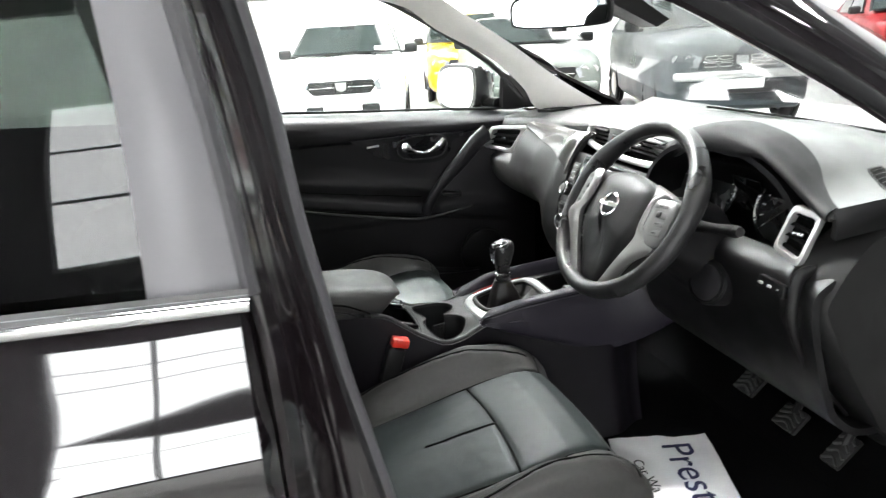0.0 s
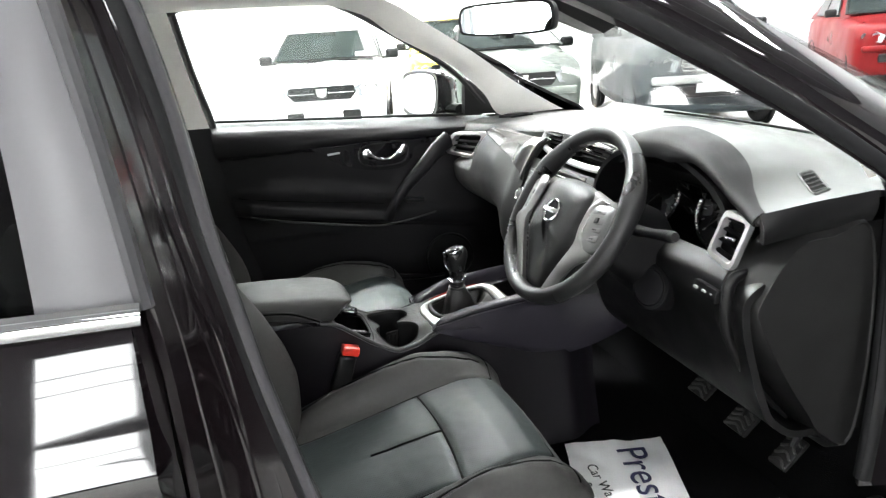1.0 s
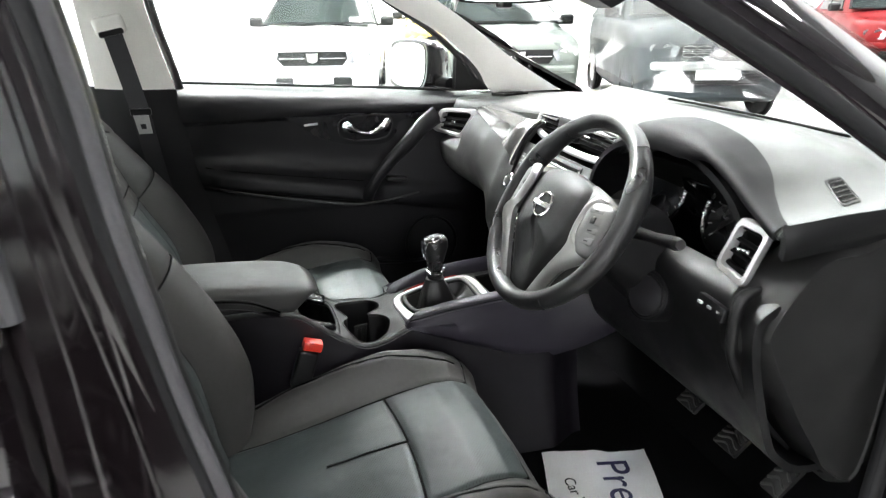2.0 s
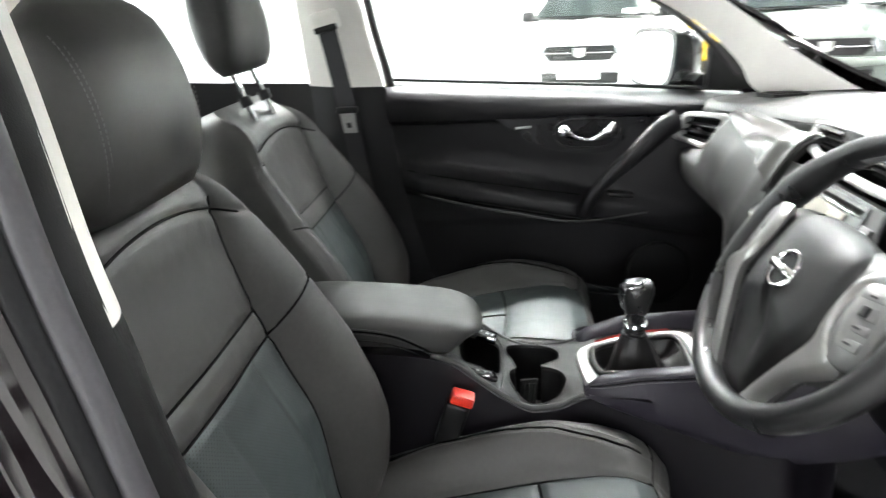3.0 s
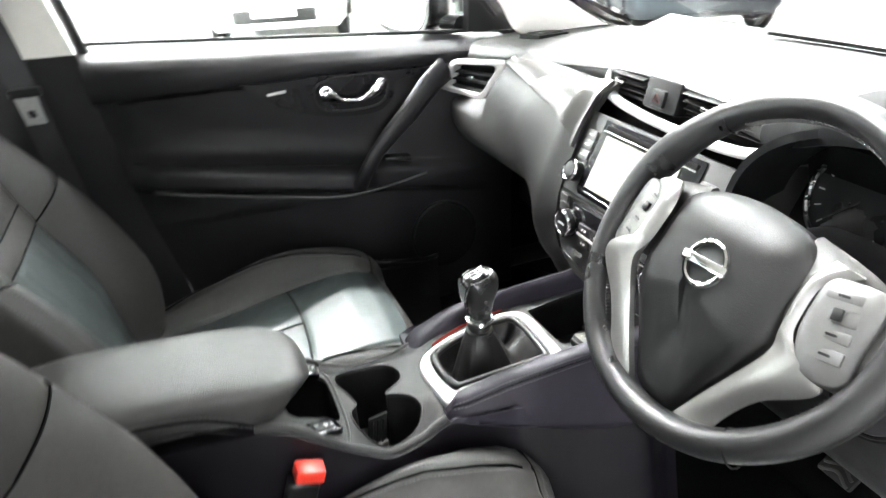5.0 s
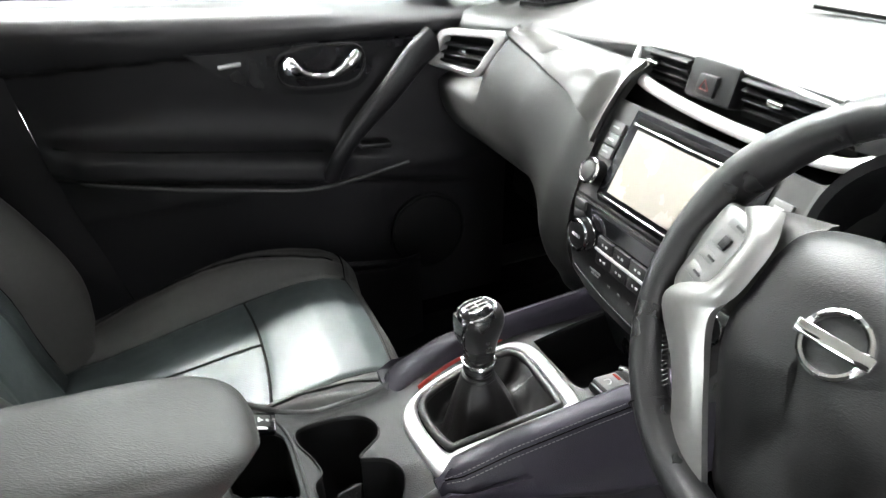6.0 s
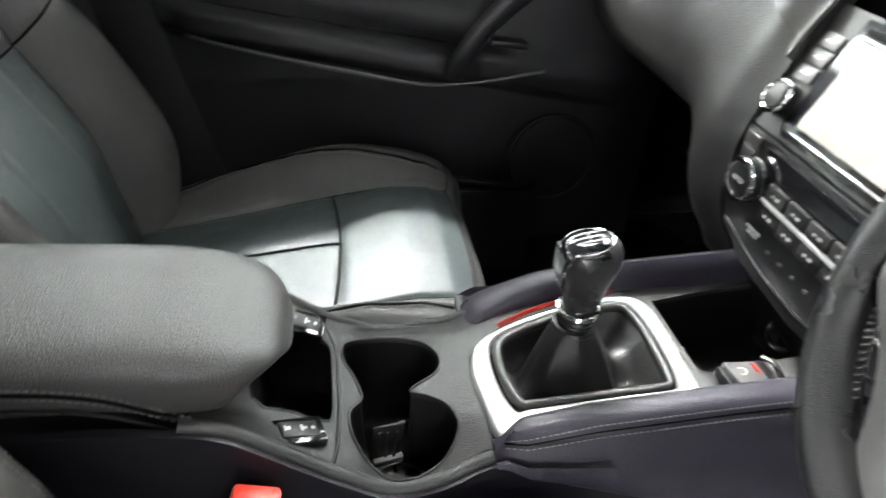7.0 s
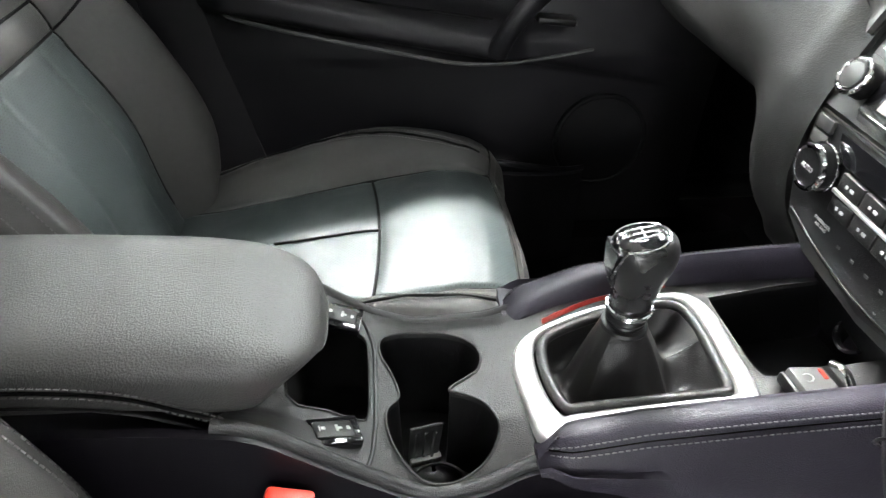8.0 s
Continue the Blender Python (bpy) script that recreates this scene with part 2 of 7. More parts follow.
def loft(bm, rings, caps=True):
    """Closed loops of places, joined one after another."""
    join(bm, [[bm.verts.new(p) for p in r] for r in rings], caps=caps)


def plate(bm, outline, thick, direction, holes=()):
    """A flat plate: the outline pushed along direction by thick, with through holes."""
    d = Vector(direction).normalized() * thick
    loops, edges = [], []
    for line in (outline, *holes):
        vs = [bm.verts.new(p) for p in line]
        loops.append(vs)
        edges += [bm.edges.new((vs[i], vs[(i + 1) % len(vs)])) for i in range(len(vs))]
    g = bmesh.ops.triangle_fill(bm, use_beauty=True, use_dissolve=False, edges=edges)
    faces = [f for f in g["geom"] if isinstance(f, bmesh.types.BMFace)]
    ext = bmesh.ops.extrude_face_region(bm, geom=faces)
    bmesh.ops.translate(bm, vec=d, verts=[v for v in ext["geom"] if isinstance(v, bmesh.types.BMVert)])


def sheet(bm, P, nu, nv, thick, direction=None):
    """A curved sheet P(u, v), u and v from 0 to 1, with thickness along its normal or along direction."""
    top = [[Vector(P(i / nu, j / nv)) for j in range(nv + 1)] for i in range(nu + 1)]
    low = []
    for i in range(nu + 1):
        row = []
        for j in range(nv + 1):
            if direction is not None:
                d = Vector(direction).normalized()
            else:
                du = top[min(i + 1, nu)][j] - top[max(i - 1, 0)][j]
                dv = top[i][min(j + 1, nv)] - top[i][max(j - 1, 0)]
                d = du.cross(dv)
                d = d.normalized() if d.length > 1e-12 else V(0, 0, 1)
            row.append(top[i][j] - d * thick)
        low.append(row)
    a = [[bm.verts.new(p) for p in r] for r in top]
    b = [[bm.verts.new(p) for p in r] for r in low]
    for i in range(nu):
        for j in range(nv):
            bm.faces.new((a[i][j], a[i + 1][j], a[i + 1][j + 1], a[i][j + 1]))
            bm.faces.new((b[i][j], b[i][j + 1], b[i + 1][j + 1], b[i + 1][j]))
    for i in range(nu):
        bm.faces.new((a[i][0], b[i][0], b[i + 1][0], a[i + 1][0]))
        bm.faces.new((a[i][nv], a[i + 1][nv], b[i + 1][nv], b[i][nv]))
    for j in range(nv):
        bm.faces.new((a[0][j], a[0][j + 1], b[0][j + 1], b[0][j]))
        bm.faces.new((a[nu][j], b[nu][j], b[nu][j + 1], a[nu][j + 1]))


def stitches(bm, pts, r=0.0007, length=0.0036, gap=0.0020):
    """Short thread stitches along a line."""
    p = [Vector(q) for q in pts]
    run, on, start = 0.0, True, p[0]
    for a, b in zip(p, p[1:]):
        seg = (b - a).length
        if seg < 1e-9:
            continue
        d, t = (b - a) / seg, 0.0
        while t < seg:
            step = min((length if on else gap) - run, seg - t)
            t, run = t + step, run + step
            if run >= (length if on else gap) - 1e-9:
                if on:
                    sweep(bm, [start, a + d * t], r, 4)
                else:
                    start = a + d * t
                on, run = not on, 0.0


def interp(x, table):
    xs = [q[0] for q in table]
    return float(np.interp(x, xs, [q[1] for q in table]))


def ease(x, table):
    """A smooth line through (x, y) pairs, with no overshoot."""
    if x <= table[0][0]:
        return table[0][1]
    if x >= table[-1][0]:
        return table[-1][1]
    n = len(table)
    sl = [(table[i + 1][1] - table[i][1]) / (table[i + 1][0] - table[i][0]) for i in range(n - 1)]
    tan = [0.0] + [0.0 if sl[i - 1] * sl[i] <= 0 else 2 * sl[i - 1] * sl[i] / (sl[i - 1] + sl[i]) for i in range(1, n - 1)] + [0.0]
    for i in range(n - 1):
        if x <= table[i + 1][0]:
            h = table[i + 1][0] - table[i][0]
            t = (x - table[i][0]) / h
            return (table[i][1] * (1 + 2 * t) * (1 - t) ** 2 + h * tan[i] * t * (1 - t) ** 2
                    + table[i + 1][1] * t * t * (3 - 2 * t) + h * tan[i + 1] * t * t * (t - 1))


B = bmesh.new


# ---- the hall ----
def hall():
    bm = B()
    box(bm, (2, 3, -0.15), (30, 26, 0.1))
    tagged(part("floor", bm, M_FLOOR), "grey painted concrete showroom floor", "floor", kind="structure")
    for name, c, s, m in (("wall_north", (2, 15.9, 2.95), (30, 0.2, 6.1), M_WALL), ("wall_south", (2, -9.9, 2.95), (30, 0.2, 6.1), M_BACKWALL),
                          ("wall_west", (-12.9, 3, 2.95), (0.2, 25.6, 6.1), M_WALL)):
        bm = B()
        box(bm, c, s)
        tagged(part(name, bm, m), "plain white painted hall wall" if m is M_WALL else "dark grey plain hall wall", "wall", kind="structure")
    bm = B()
    n = 60
    prof = []
    for i in range(n * 2 + 1):
        prof.append((16.8 + (0.03 if i % 2 else 0.0), 6.1 * i / (n * 2) - 0.1))
    loft(bm, [[V(x, -9.8, z) for x, z in prof] + [V(17.0, -9.8, 6), V(17.0, -9.8, -0.1)], [V(x, 15.8, z) for x, z in prof] + [V(17.0, 15.8, 6), V(17.0, 15.8, -0.1)]])
    tagged(part("wall_east", bm, M_SHUT), "grey ribbed metal roller shutter wall", "wall", kind="structure")
    # roof: sheets between rows of translucent panels
    bm = B()
    xs = [(-13, -9.6), (-8.2, -5.6), (-4.2, -1.6), (-0.2, 2.4), (3.8, 6.4), (7.8, 10.4), (11.8, 17)]
    for a, b in xs:
        box(bm, ((a + b) / 2, 3, 6.05), (b - a, 26, 0.1))
    tagged(part("ceiling", bm, M_CEIL), "grey profiled metal hall roof", "ceiling", kind="structure")
    for (a, b), (c, d) in zip(xs, xs[1:]):
        edge = -10.0
        for y0, y1 in ((-6.6, -5.4), (1.6, 4.6), (5.4, 8.4), (9.2, 12.2), (13.0, 15.4)):
            bm = B()
            box(bm, ((b + c) / 2, (edge + y0) / 2, 6.05), (c - b, y0 - edge, 0.1))
            tagged(part("ceiling", bm, M_CEIL), "grey profiled metal hall roof", "ceiling", kind="structure")
            bm = B()
            box(bm, ((b + c) / 2, (y0 + y1) / 2, 6.04), (c - b - 0.02, y1 - y0 - 0.02, 0.03))
            tagged(part("rooflight", bm, M_ROOFLIGHT), "bright translucent roof light panel", "roof light", "roof lights")
            edge = y1
        bm = B()
        box(bm, ((b + c) / 2, (edge + 16) / 2, 6.05), (c - b, 16 - edge, 0.1))
        tagged(part("ceiling", bm, M_CEIL), "grey profiled metal hall roof", "ceiling", kind="structure")
    for k in range(3):
        lamp = thing("strip_lamp", "long white strip lamp hung under the hall roof", "lamp", "strip lamps", at=(-3.3 + 1.75 * k, 3.4, 5.7))
        bm = B()
        box(bm, V(0, 0, 0.05), (1.5, 0.34, 0.06), 0.01)
        part("lamp_body", bm, M_STEELBEAM, lamp)
        bm = B()
        box(bm, V(0, 0, 0.005), (1.44, 0.28, 0.02), 0.0)
        part("tube", bm, M_BATTEN, lamp, "glowing white tube")
        for x in (-0.6, 0.6):
            bm = B()
            sweep(bm, [V(x, 0, 0.07), V(x, 0, 0.30)], 0.006, 6)
            part("hanger", bm, M_STEELBEAM, lamp)
    # unseen glowing panes, added to give the rear door bright reflections
    for k in range(2):
        bm = B()
        x = -2.7 + 1.35 * k
        box(bm, (x, -9.775, 2.3), (1.22, 0.03, 3.6))
        w = part("window_%d" % (k + 1), bm, M_ADDED_PANE)
        tagged(w, "tall unseen glowing pane added to the dark wall", "window", kind="structure")
        bm = B()
        for zz in (0.5, 1.7, 2.9, 4.1):
            box(bm, (x, -9.76, zz), (1.35, 0.05, 0.07))
        for xx in (-0.64, 0.64):
            box(bm, (x + xx, -9.755, 2.3), (0.065, 0.05, 3.66))
        part("window_frame", bm, M_STEELBEAM, w)
    # unseen glowing panes behind the car, added to brighten dash and screen
    for k in range(5):
        bm = B()
        y = -4.6 + 2.5 * k
        box(bm, (-12.77, y, 2.2), (0.03, 2.2, 3.8))
        w = part("window_%d" % (k + 3), bm, M_REAR_GLOW)
        tagged(w, "tall unseen glowing pane added behind the car", "window", kind="structure")
        bm = B()
        for zz in (0.3, 2.2, 4.1):
            box(bm, (-12.75, y, zz), (0.05, 2.4, 0.1))
        for yy in (-1.15, 1.15):
            box(bm, (-12.745, y + yy, 2.2), (0.05, 0.1, 3.9))
        part("window_frame", bm, M_STEELBEAM, w)
    for k in range(5):
        bm = B()
        y = -8 + 5.2 * k
        box(bm, (2, y, 5.75), (29.6, 0.02, 0.4))
        box(bm, (2, y, 5.56), (29.6, 0.18, 0.02))
        box(bm, (2, y, 5.94), (29.6, 0.18, 0.02))
        tagged(part("roof_beam", bm, M_STEELBEAM), "grey steel roof beam under the hall roof", "beam", "roof beams")


# ---- the car's shell ----
def mirror_y(p):
    return V(p[0], -p[1], p[2])


def strip(bm, a, b, bulge, n=24, m=8, thick=0.012):
    """A curved strip between two lines, bulged along the given way."""
    ca, cb = curve(a, 10), curve(b, 10)
    def at(c, t):
        f = t * (len(c) - 1)
        i = min(int(f), len(c) - 2)
        return c[i].lerp(c[i + 1], f - i)
    sheet(bm, lambda u, v: at(ca, u).lerp(at(cb, u), v) + Vector(bulge) * math.sin(math.pi * v), n, m, thick)


def shell():
    car = thing("car", "black five-seat family car with its front door open", "car")
    # floor, sill, firewall
    bm = B()
    sheet(bm, lambda u, v: V(-1.5 + 2.35 * u, -0.70 + 1.40 * v, 0.30 + 0.20 * max(0, u - 0.965) / 0.035), 30, 12, 0.03, (0, 0, 1))
    part("floor_pan", bm, M_CARPET, car, "black carpeted footwell")
    bm = B()
    sheet(bm, lambda u, v: V(0.85 + 0.06 * v, -0.72 + 1.44 * u, 0.5 + 0.5 * v), 8, 8, 0.03)
    part("firewall", bm, M_CARPET, car)
    for s in (-1, 1):
        bm = B()
        box(bm, (-0.30, s * 0.755, 0.345), (2.3, 0.13, 0.13), 0.03, 3)
        part("sill", bm, M_PAINT, car)
        bm = B()
        box(bm, (-0.30, s * 0.70, 0.42), (2.2, 0.05, 0.05), 0.015, 3)
        part("sill_trim", bm, M_HARD, car)
    # roof and headliner
    bm = B()
    sheet(bm, lambda u, v: V(0.12 - 1.75 * u, -0.60 + 1.2 * v, 1.50 + 0.05 * math.sin(math.pi * v) + 0.03 * math.sin(math.pi * u)), 20, 14, 0.012)
    part("roof", bm, M_PAINT, car, "black painted roof")
    bm = B()
    sheet(bm, lambda u, v: V(0.14 - 1.72 * u, -0.60 + 1.2 * v, 1.435 + 0.035 * math.sin(math.pi * v) ** 0.5 + 0.03 * math.sin(math.pi * u)), 24, 18, 0.012)
    part("headliner", bm, M_CLOTH, car, "pale grey cloth headliner")
    # pale pillar trims, both sides
    low = [(0.62, 0.655, 1.040), (0.58, 0.645, 1.066), (0.545, 0.640, 1.125), (0.44, 0.635, 1.220), (0.262, 0.630, 1.318), (0.165, 0.620, 1.388), (0.0, 0.61, 1.435)]
    upp = [(0.83, 0.630, 1.040), (0.775, 0.625, 1.068), (0.635, 0.614, 1.152), (0.505, 0.604, 1.246), (0.342, 0.597, 1.350), (0.25, 0.575, 1.408), (0.10, 0.55, 1.465)]
    for s in (1, -1):
        f = (lambda p: V(*p)) if s > 0 else mirror_y
        bm = B()
        if s > 0:
            strip(bm, [f(p) for p in low], [f(p) for p in upp], (-0.006, -0.010, 0.004))
        else:
            strip(bm, [V(0.68, -0.655, 1.06), V(0.62, -0.65, 1.115), V(0.38, -0.637, 1.243), V(0.16, -0.622, 1.35), (0.0, -0.612, 1.41)],
                  [V(0.80, -0.62, 1.115), V(0.70, -0.61, 1.17), V(0.50, -0.60, 1.27), V(0.30, -0.595, 1.365), V(0.10, -0.585, 1.44)], (0, 0.01, 0))
        part("front_pillar_trim", bm, M_CLOTH, car, "pale grey cloth pillar trim")
        # rail over the doors
        bm = B()
        strip(bm, [V(0.12, s * 0.625, 1.42), V(-0.4, s * 0.635, 1.425), V(-1.5, s * 0.62, 1.39)], [V(0.1, s * 0.56, 1.462), V(-0.4, s * 0.555, 1.472), V(-1.5, s * 0.54, 1.44)], (0, -s * 0.01, -0.01))
        part("roof_rail_trim", bm, M_CLOTH, car)
    # painted front pillar of the driver's side with its seals
    inner = [(0.715, -0.69, 0.50), (0.715, -0.69, 0.70), (0.70, -0.685, 0.94), (0.690, -0.68, 1.040), (0.630, -0.672, 1.095), (0.380, -0.66, 1.236), (0.140, -0.645, 1.352), (-0.02, -0.635, 1.402), (-0.20, -0.63, 1.42), (-0.42, -0.635, 1.425)]
    outer = [(1.02, -0.70, 0.50), (1.02, -0.70, 0.70), (1.02, -0.69, 0.94), (0.99, -0.65, 1.045), (0.86, -0.61, 1.112), (0.556, -0.60, 1.264), (0.382, -0.60, 1.345), (0.16, -0.59, 1.435), (-0.1, -0.585, 1.49), (-0.42, -0.58, 1.505)]
    bm = B()
    strip(bm, [V(*p) for p in inner], [V(*p) for p in outer], (-0.008, -0.032, 0.004), 90, 14, 0.01)
    part("front_pillar", bm, M_PAINT, car, "glossy black painted windscreen pillar")
    bm = B()
    sweep(bm, curve([V(p[0] + 0.010, p[1] - 0.004, p[2] + 0.012) for p in inner], 10), 0.015, 10, up=(0, 1, 0))
    part("door_seal", bm, M_SEAL, car, "grey rubber door seal")
    mid = [V(*a).lerp(V(*b), 0.34) + V(-0.006, -0.030, 0.004) for a, b in zip(inner, outer)]
    bm = B()
    sweep(bm, curve(mid, 10), 0.006, 8, up=(0, 1, 0))
    part("pillar_crease", bm, M_SEAL, car)
    # far front pillar, outside
    bm = B()
    strip(bm, [mirror_y(p) + (V(0.07, 0.04, 0.055) if p[2] > 1.05 else V(0, 0.05, 0)) for p in inner], [mirror_y(p) + V(-0.03, 0.05, -0.03) for p in outer], (0.0, 0.05, 0.01), 60, 8, 0.01)
    part("front_pillar", bm, M_PAINT, car)
    # windscreen
    bm = B()
    sheet(bm, lambda u, v: V(0.17 + 0.96 * u + (0.10 * u + 0.03) * math.sin(math.pi * v), (-0.56 + 1.12 * v) * (1 + 0.10 * u), 1.463 - 0.435 * u + 0.02 * math.sin(math.pi * v)), 12, 20, 0.004)
    o = part("windscreen", bm, M_GLASS, car, "clear laminated windscreen")
    o.visible_shadow = False
    bm = B()
    sheet(bm, lambda u, v: V(1.10 + 0.95 * u, -0.80 + 1.6 * v, 0.895 - 0.14 * u * u + 0.05 * math.sin(math.pi * v) * (1 - 0.3 * u)), 16, 16, 0.01)
    part("bonnet", bm, M_PAINT, car, "black painted bonnet")
    bm = B()
    sheet(bm, lambda u, v: V(1.10 - 0.10 * u, -0.72 + 1.44 * v, 1.02 - 0.03 * u), 4, 16, 0.01)
    part("scuttle", bm, M_DARK, car)
    # middle pillar on the driver's side: glossy jamb with ribs and a seal
    edge = [(-0.347, -0.700, 1.40), (-0.334, -0.700, 1.34), (-0.320, -0.700, 1.25), (-0.310, -0.700, 1.14), (-0.295, -0.700, 1.04), (-0.280, -0.700, 0.94), (-0.257, -0.700, 0.82), (-0.237, -0.700, 0.70), (-0.212, -0.700, 0.42)]
    back = [(-0.385, -0.752, 1.40), (-0.376, -0.758, 1.34), (-0.366, -0.768, 1.25), (-0.356, -0.782, 1.14), (-0.348, -0.795, 1.04), (-0.346, -0.806, 0.94), (-0.346, -0.812, 0.82), (-0.348, -0.812, 0.70), (-0.350, -0.800, 0.42)]
    bm = B()
    strip(bm, [V(*p) for p in edge], [V(*p) for p in back], (0.0, 0.018, 0.0), 60, 12, 0.01)
    part("middle_pillar", bm, M_JAMB, car, "glossy black painted door jamb")
    for t, r in ((0.12, 0.006), (0.26, 0.011), (0.38, 0.006), (0.49, 0.010), (0.62, 0.006), (0.74, 0.011), (0.88, 0.006)):
        bm = B()
        sweep(bm, curve([V(*a).lerp(V(*b), t + (0.12 * math.sin(i * 0.9) if t < 0.5 and i > 3 else 0)) + V(0, 0.018 * math.sin(math.pi * t) - 0.35 * r, 0) for i, (a, b) in enumerate(zip(edge, back))], 10), r, 8, up=(0, 1, 0))
        part("jamb_rib", bm, M_JAMB, car)
    bm = B()
    sweep(bm, curve([V(p[0] + 0.002, p[1] + 0.004, p[2]) for p in edge], 10), 0.011, 10, up=(0, 1, 0))
    part("door_seal", bm, M_SEAL, car, "black rubber door seal")
    bm = B()
    sweep(bm, curve([V(p[0] + 0.012, p[1] + 0.020, p[2]) for p in edge], 10), 0.0125, 12, up=(0, 1, 0))
    part("door_seal", bm, M_GREYSEAL, car, "grey satin inner door seal")
    cut = V(*edge[3]).lerp(V(*edge[4]), 0.55)
    bm = B()
    strip(bm, [V(p[0] + 0.016, -0.672, p[2]) for p in edge], [V(p[0] + 0.024, -0.650, p[2]) for p in edge], (0.003, 0, 0), 40, 6, 0.01)
    part("middle_pillar_trim", bm, M_HARD, car, "black plastic pillar edge trim")
    for line, m_, txt in ((edge[:4] + [tuple(cut)], M_CLOTH, "pale grey upper pillar trim"), ([tuple(cut)] + edge[4:], M_HARD, "black plastic pillar trim")):
        bm = B()
        strip(bm, [V(p[0] + 0.024, -0.652, p[2]) for p in line], [V(p[0] - 0.012, -0.592, p[2]) for p in line], (0.010, -0.006, 0), 40, 8, 0.01)
        part("middle_pillar_trim", bm, m_, car, txt)
        bm = B()
        strip(bm, [V(p[0] - 0.012, -0.592, p[2]) for p in line], [V(p[0] - 0.14, -0.60, p[2]) for p in line], (0.0, 0.01, 0), 40, 6, 0.01)
        part("middle_pillar_trim", bm, m_, car, txt)
    bm = B()
    box(bm, (-0.262, -0.735, 0.66), (0.03, 0.02, 0.05), 0.006)
    ring(bm, V(-0.248, -0.745, 0.66), (1, 0, 0), 0.016, 0.004, 16, 6)
    part("door_striker", bm, M_DARK, car)
    # closed rear door, driver's side
    rd = part("rear_door", *rear_door_skin(), car, "closed glossy black rear door")
    bm = B()
    strip(bm, [V(-0.351, -0.806, 1.111), V(-0.8, -0.80, 1.136), V(-1.4, -0.77, 1.18)], [V(-0.353, -0.812, 1.091), V(-0.8, -0.806, 1.114), V(-1.4, -0.775, 1.156)], (0, -0.006, 0), 30, 6, 0.006)
    part("chrome_strip", bm, M_CHROME, rd, "bright chrome belt strip")
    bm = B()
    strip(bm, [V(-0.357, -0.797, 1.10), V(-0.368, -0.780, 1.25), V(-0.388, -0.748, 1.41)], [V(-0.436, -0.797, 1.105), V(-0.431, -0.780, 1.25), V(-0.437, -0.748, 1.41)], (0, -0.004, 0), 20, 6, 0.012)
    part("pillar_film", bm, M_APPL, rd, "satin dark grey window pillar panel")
    bm = B()
    sweep(bm, curve([V(-0.350, -0.792, 1.10), V(-0.361, -0.776, 1.25), V(-0.381, -0.746, 1.41)], 10), 0.009, 8, up=(0, 1, 0))
    part("window_seal", bm, M_FILMSEAL, rd)
    bm = B()
    strip(bm, [V(-0.434, -0.788, 1.10), V(-0.430, -0.770, 1.25), V(-0.436, -0.738, 1.41)], [V(-1.3, -0.755, 1.15), V(-1.25, -0.735, 1.25), V(-1.15, -0.695, 1.40)], (0, -0.006, 0), 20, 8, 0.004)
    part("window_pane", bm, M_DGLASS, rd, "tinted rear door glass").visible_shadow = False
    bm = B()
    strip(bm, [V(-0.40, -0.71, 1.06), V(-0.9, -0.70, 1.07), V(-1.4, -0.68, 1.1)], [V(-0.40, -0.68, 0.4), V(-0.9, -0.68, 0.4), V(-1.4, -0.68, 0.4)], (0, 0.01, 0), 10, 8, 0.02)
    part("inner_panel", bm, M_DOOR, rd)
    # far side: middle pillar trims, rear door card and glass
    bm = B()
    strip(bm, [V(-0.385, 0.655, 1.42), V(-0.36, 0.675, 1.25), V(-0.325, 0.685, 1.088)], [V(-0.52, 0.655, 1.42), V(-0.515, 0.675, 1.25), V(-0.51, 0.685, 1.10)], (0, -0.018, 0), 20, 10, 0.02)
    part("middle_pillar_trim", bm, M_CLOTH, car, "pale grey upper pillar trim")
    bm = B()
    strip(bm, [V(-0.325, 0.690, 1.088), V(-0.30, 0.69, 0.86), V(-0.25, 0.69, 0.63), V(-0.20, 0.69, 0.40)], [V(-0.51, 0.690, 1.10), V(-0.50, 0.69, 0.86), V(-0.48, 0.69, 0.63), V(-0.45, 0.69, 0.40)], (0, -0.022, 0), 30, 10, 0.02)
    part("middle_pillar_trim", bm, M_DOOR, car, "black lower pillar trim")
    bm = B()
    sweep(bm, curve([V(-0.37, 0.70, 1.42), V(-0.345, 0.705, 1.25), V(-0.312, 0.71, 1.085), V(-0.29, 0.71, 0.86), V(-0.24, 0.71, 0.63), V(-0.19, 0.71, 0.40)], 8), 0.012, 8, up=(0, 1, 0))
    part("door_seal", bm, M_SEAL, car)
    bm = B()
    strip(bm, [V(-0.5, 0.70, 1.10), V(-0.9, 0.695, 1.12), V(-1.5, 0.68, 1.16)], [V(-0.5, 0.69, 0.4), V(-0.9, 0.69, 0.4), V(-1.5, 0.68, 0.4)], (0, -0.01, 0), 16, 12, 0.03)
    part("rear_door", bm, M_DOOR, car, "black rear door card")
    bm = B()
    strip(bm, [V(-0.52, 0.74, 1.09), V(-0.52, 0.73, 1.25), V(-0.53, 0.70, 1.42)], [V(-1.45, 0.72, 1.15), V(-1.4, 0.71, 1.25), V(-1.25, 0.68, 1.40)], (0, 0.006, 0), 10, 8, 0.004)
    part("window_pane", bm, M_GLASS, car).visible_shadow = False
    # tail closes the cabin, with its window
    bm = B()
    sheet(bm, lambda u, v: V(-1.66 - 0.08 * u, -0.70 + 1.4 * v, 1.02 - 0.71 * u), 6, 8, 0.02)
    part("tail_panel", bm, M_CARPET, car)
    bm = B()
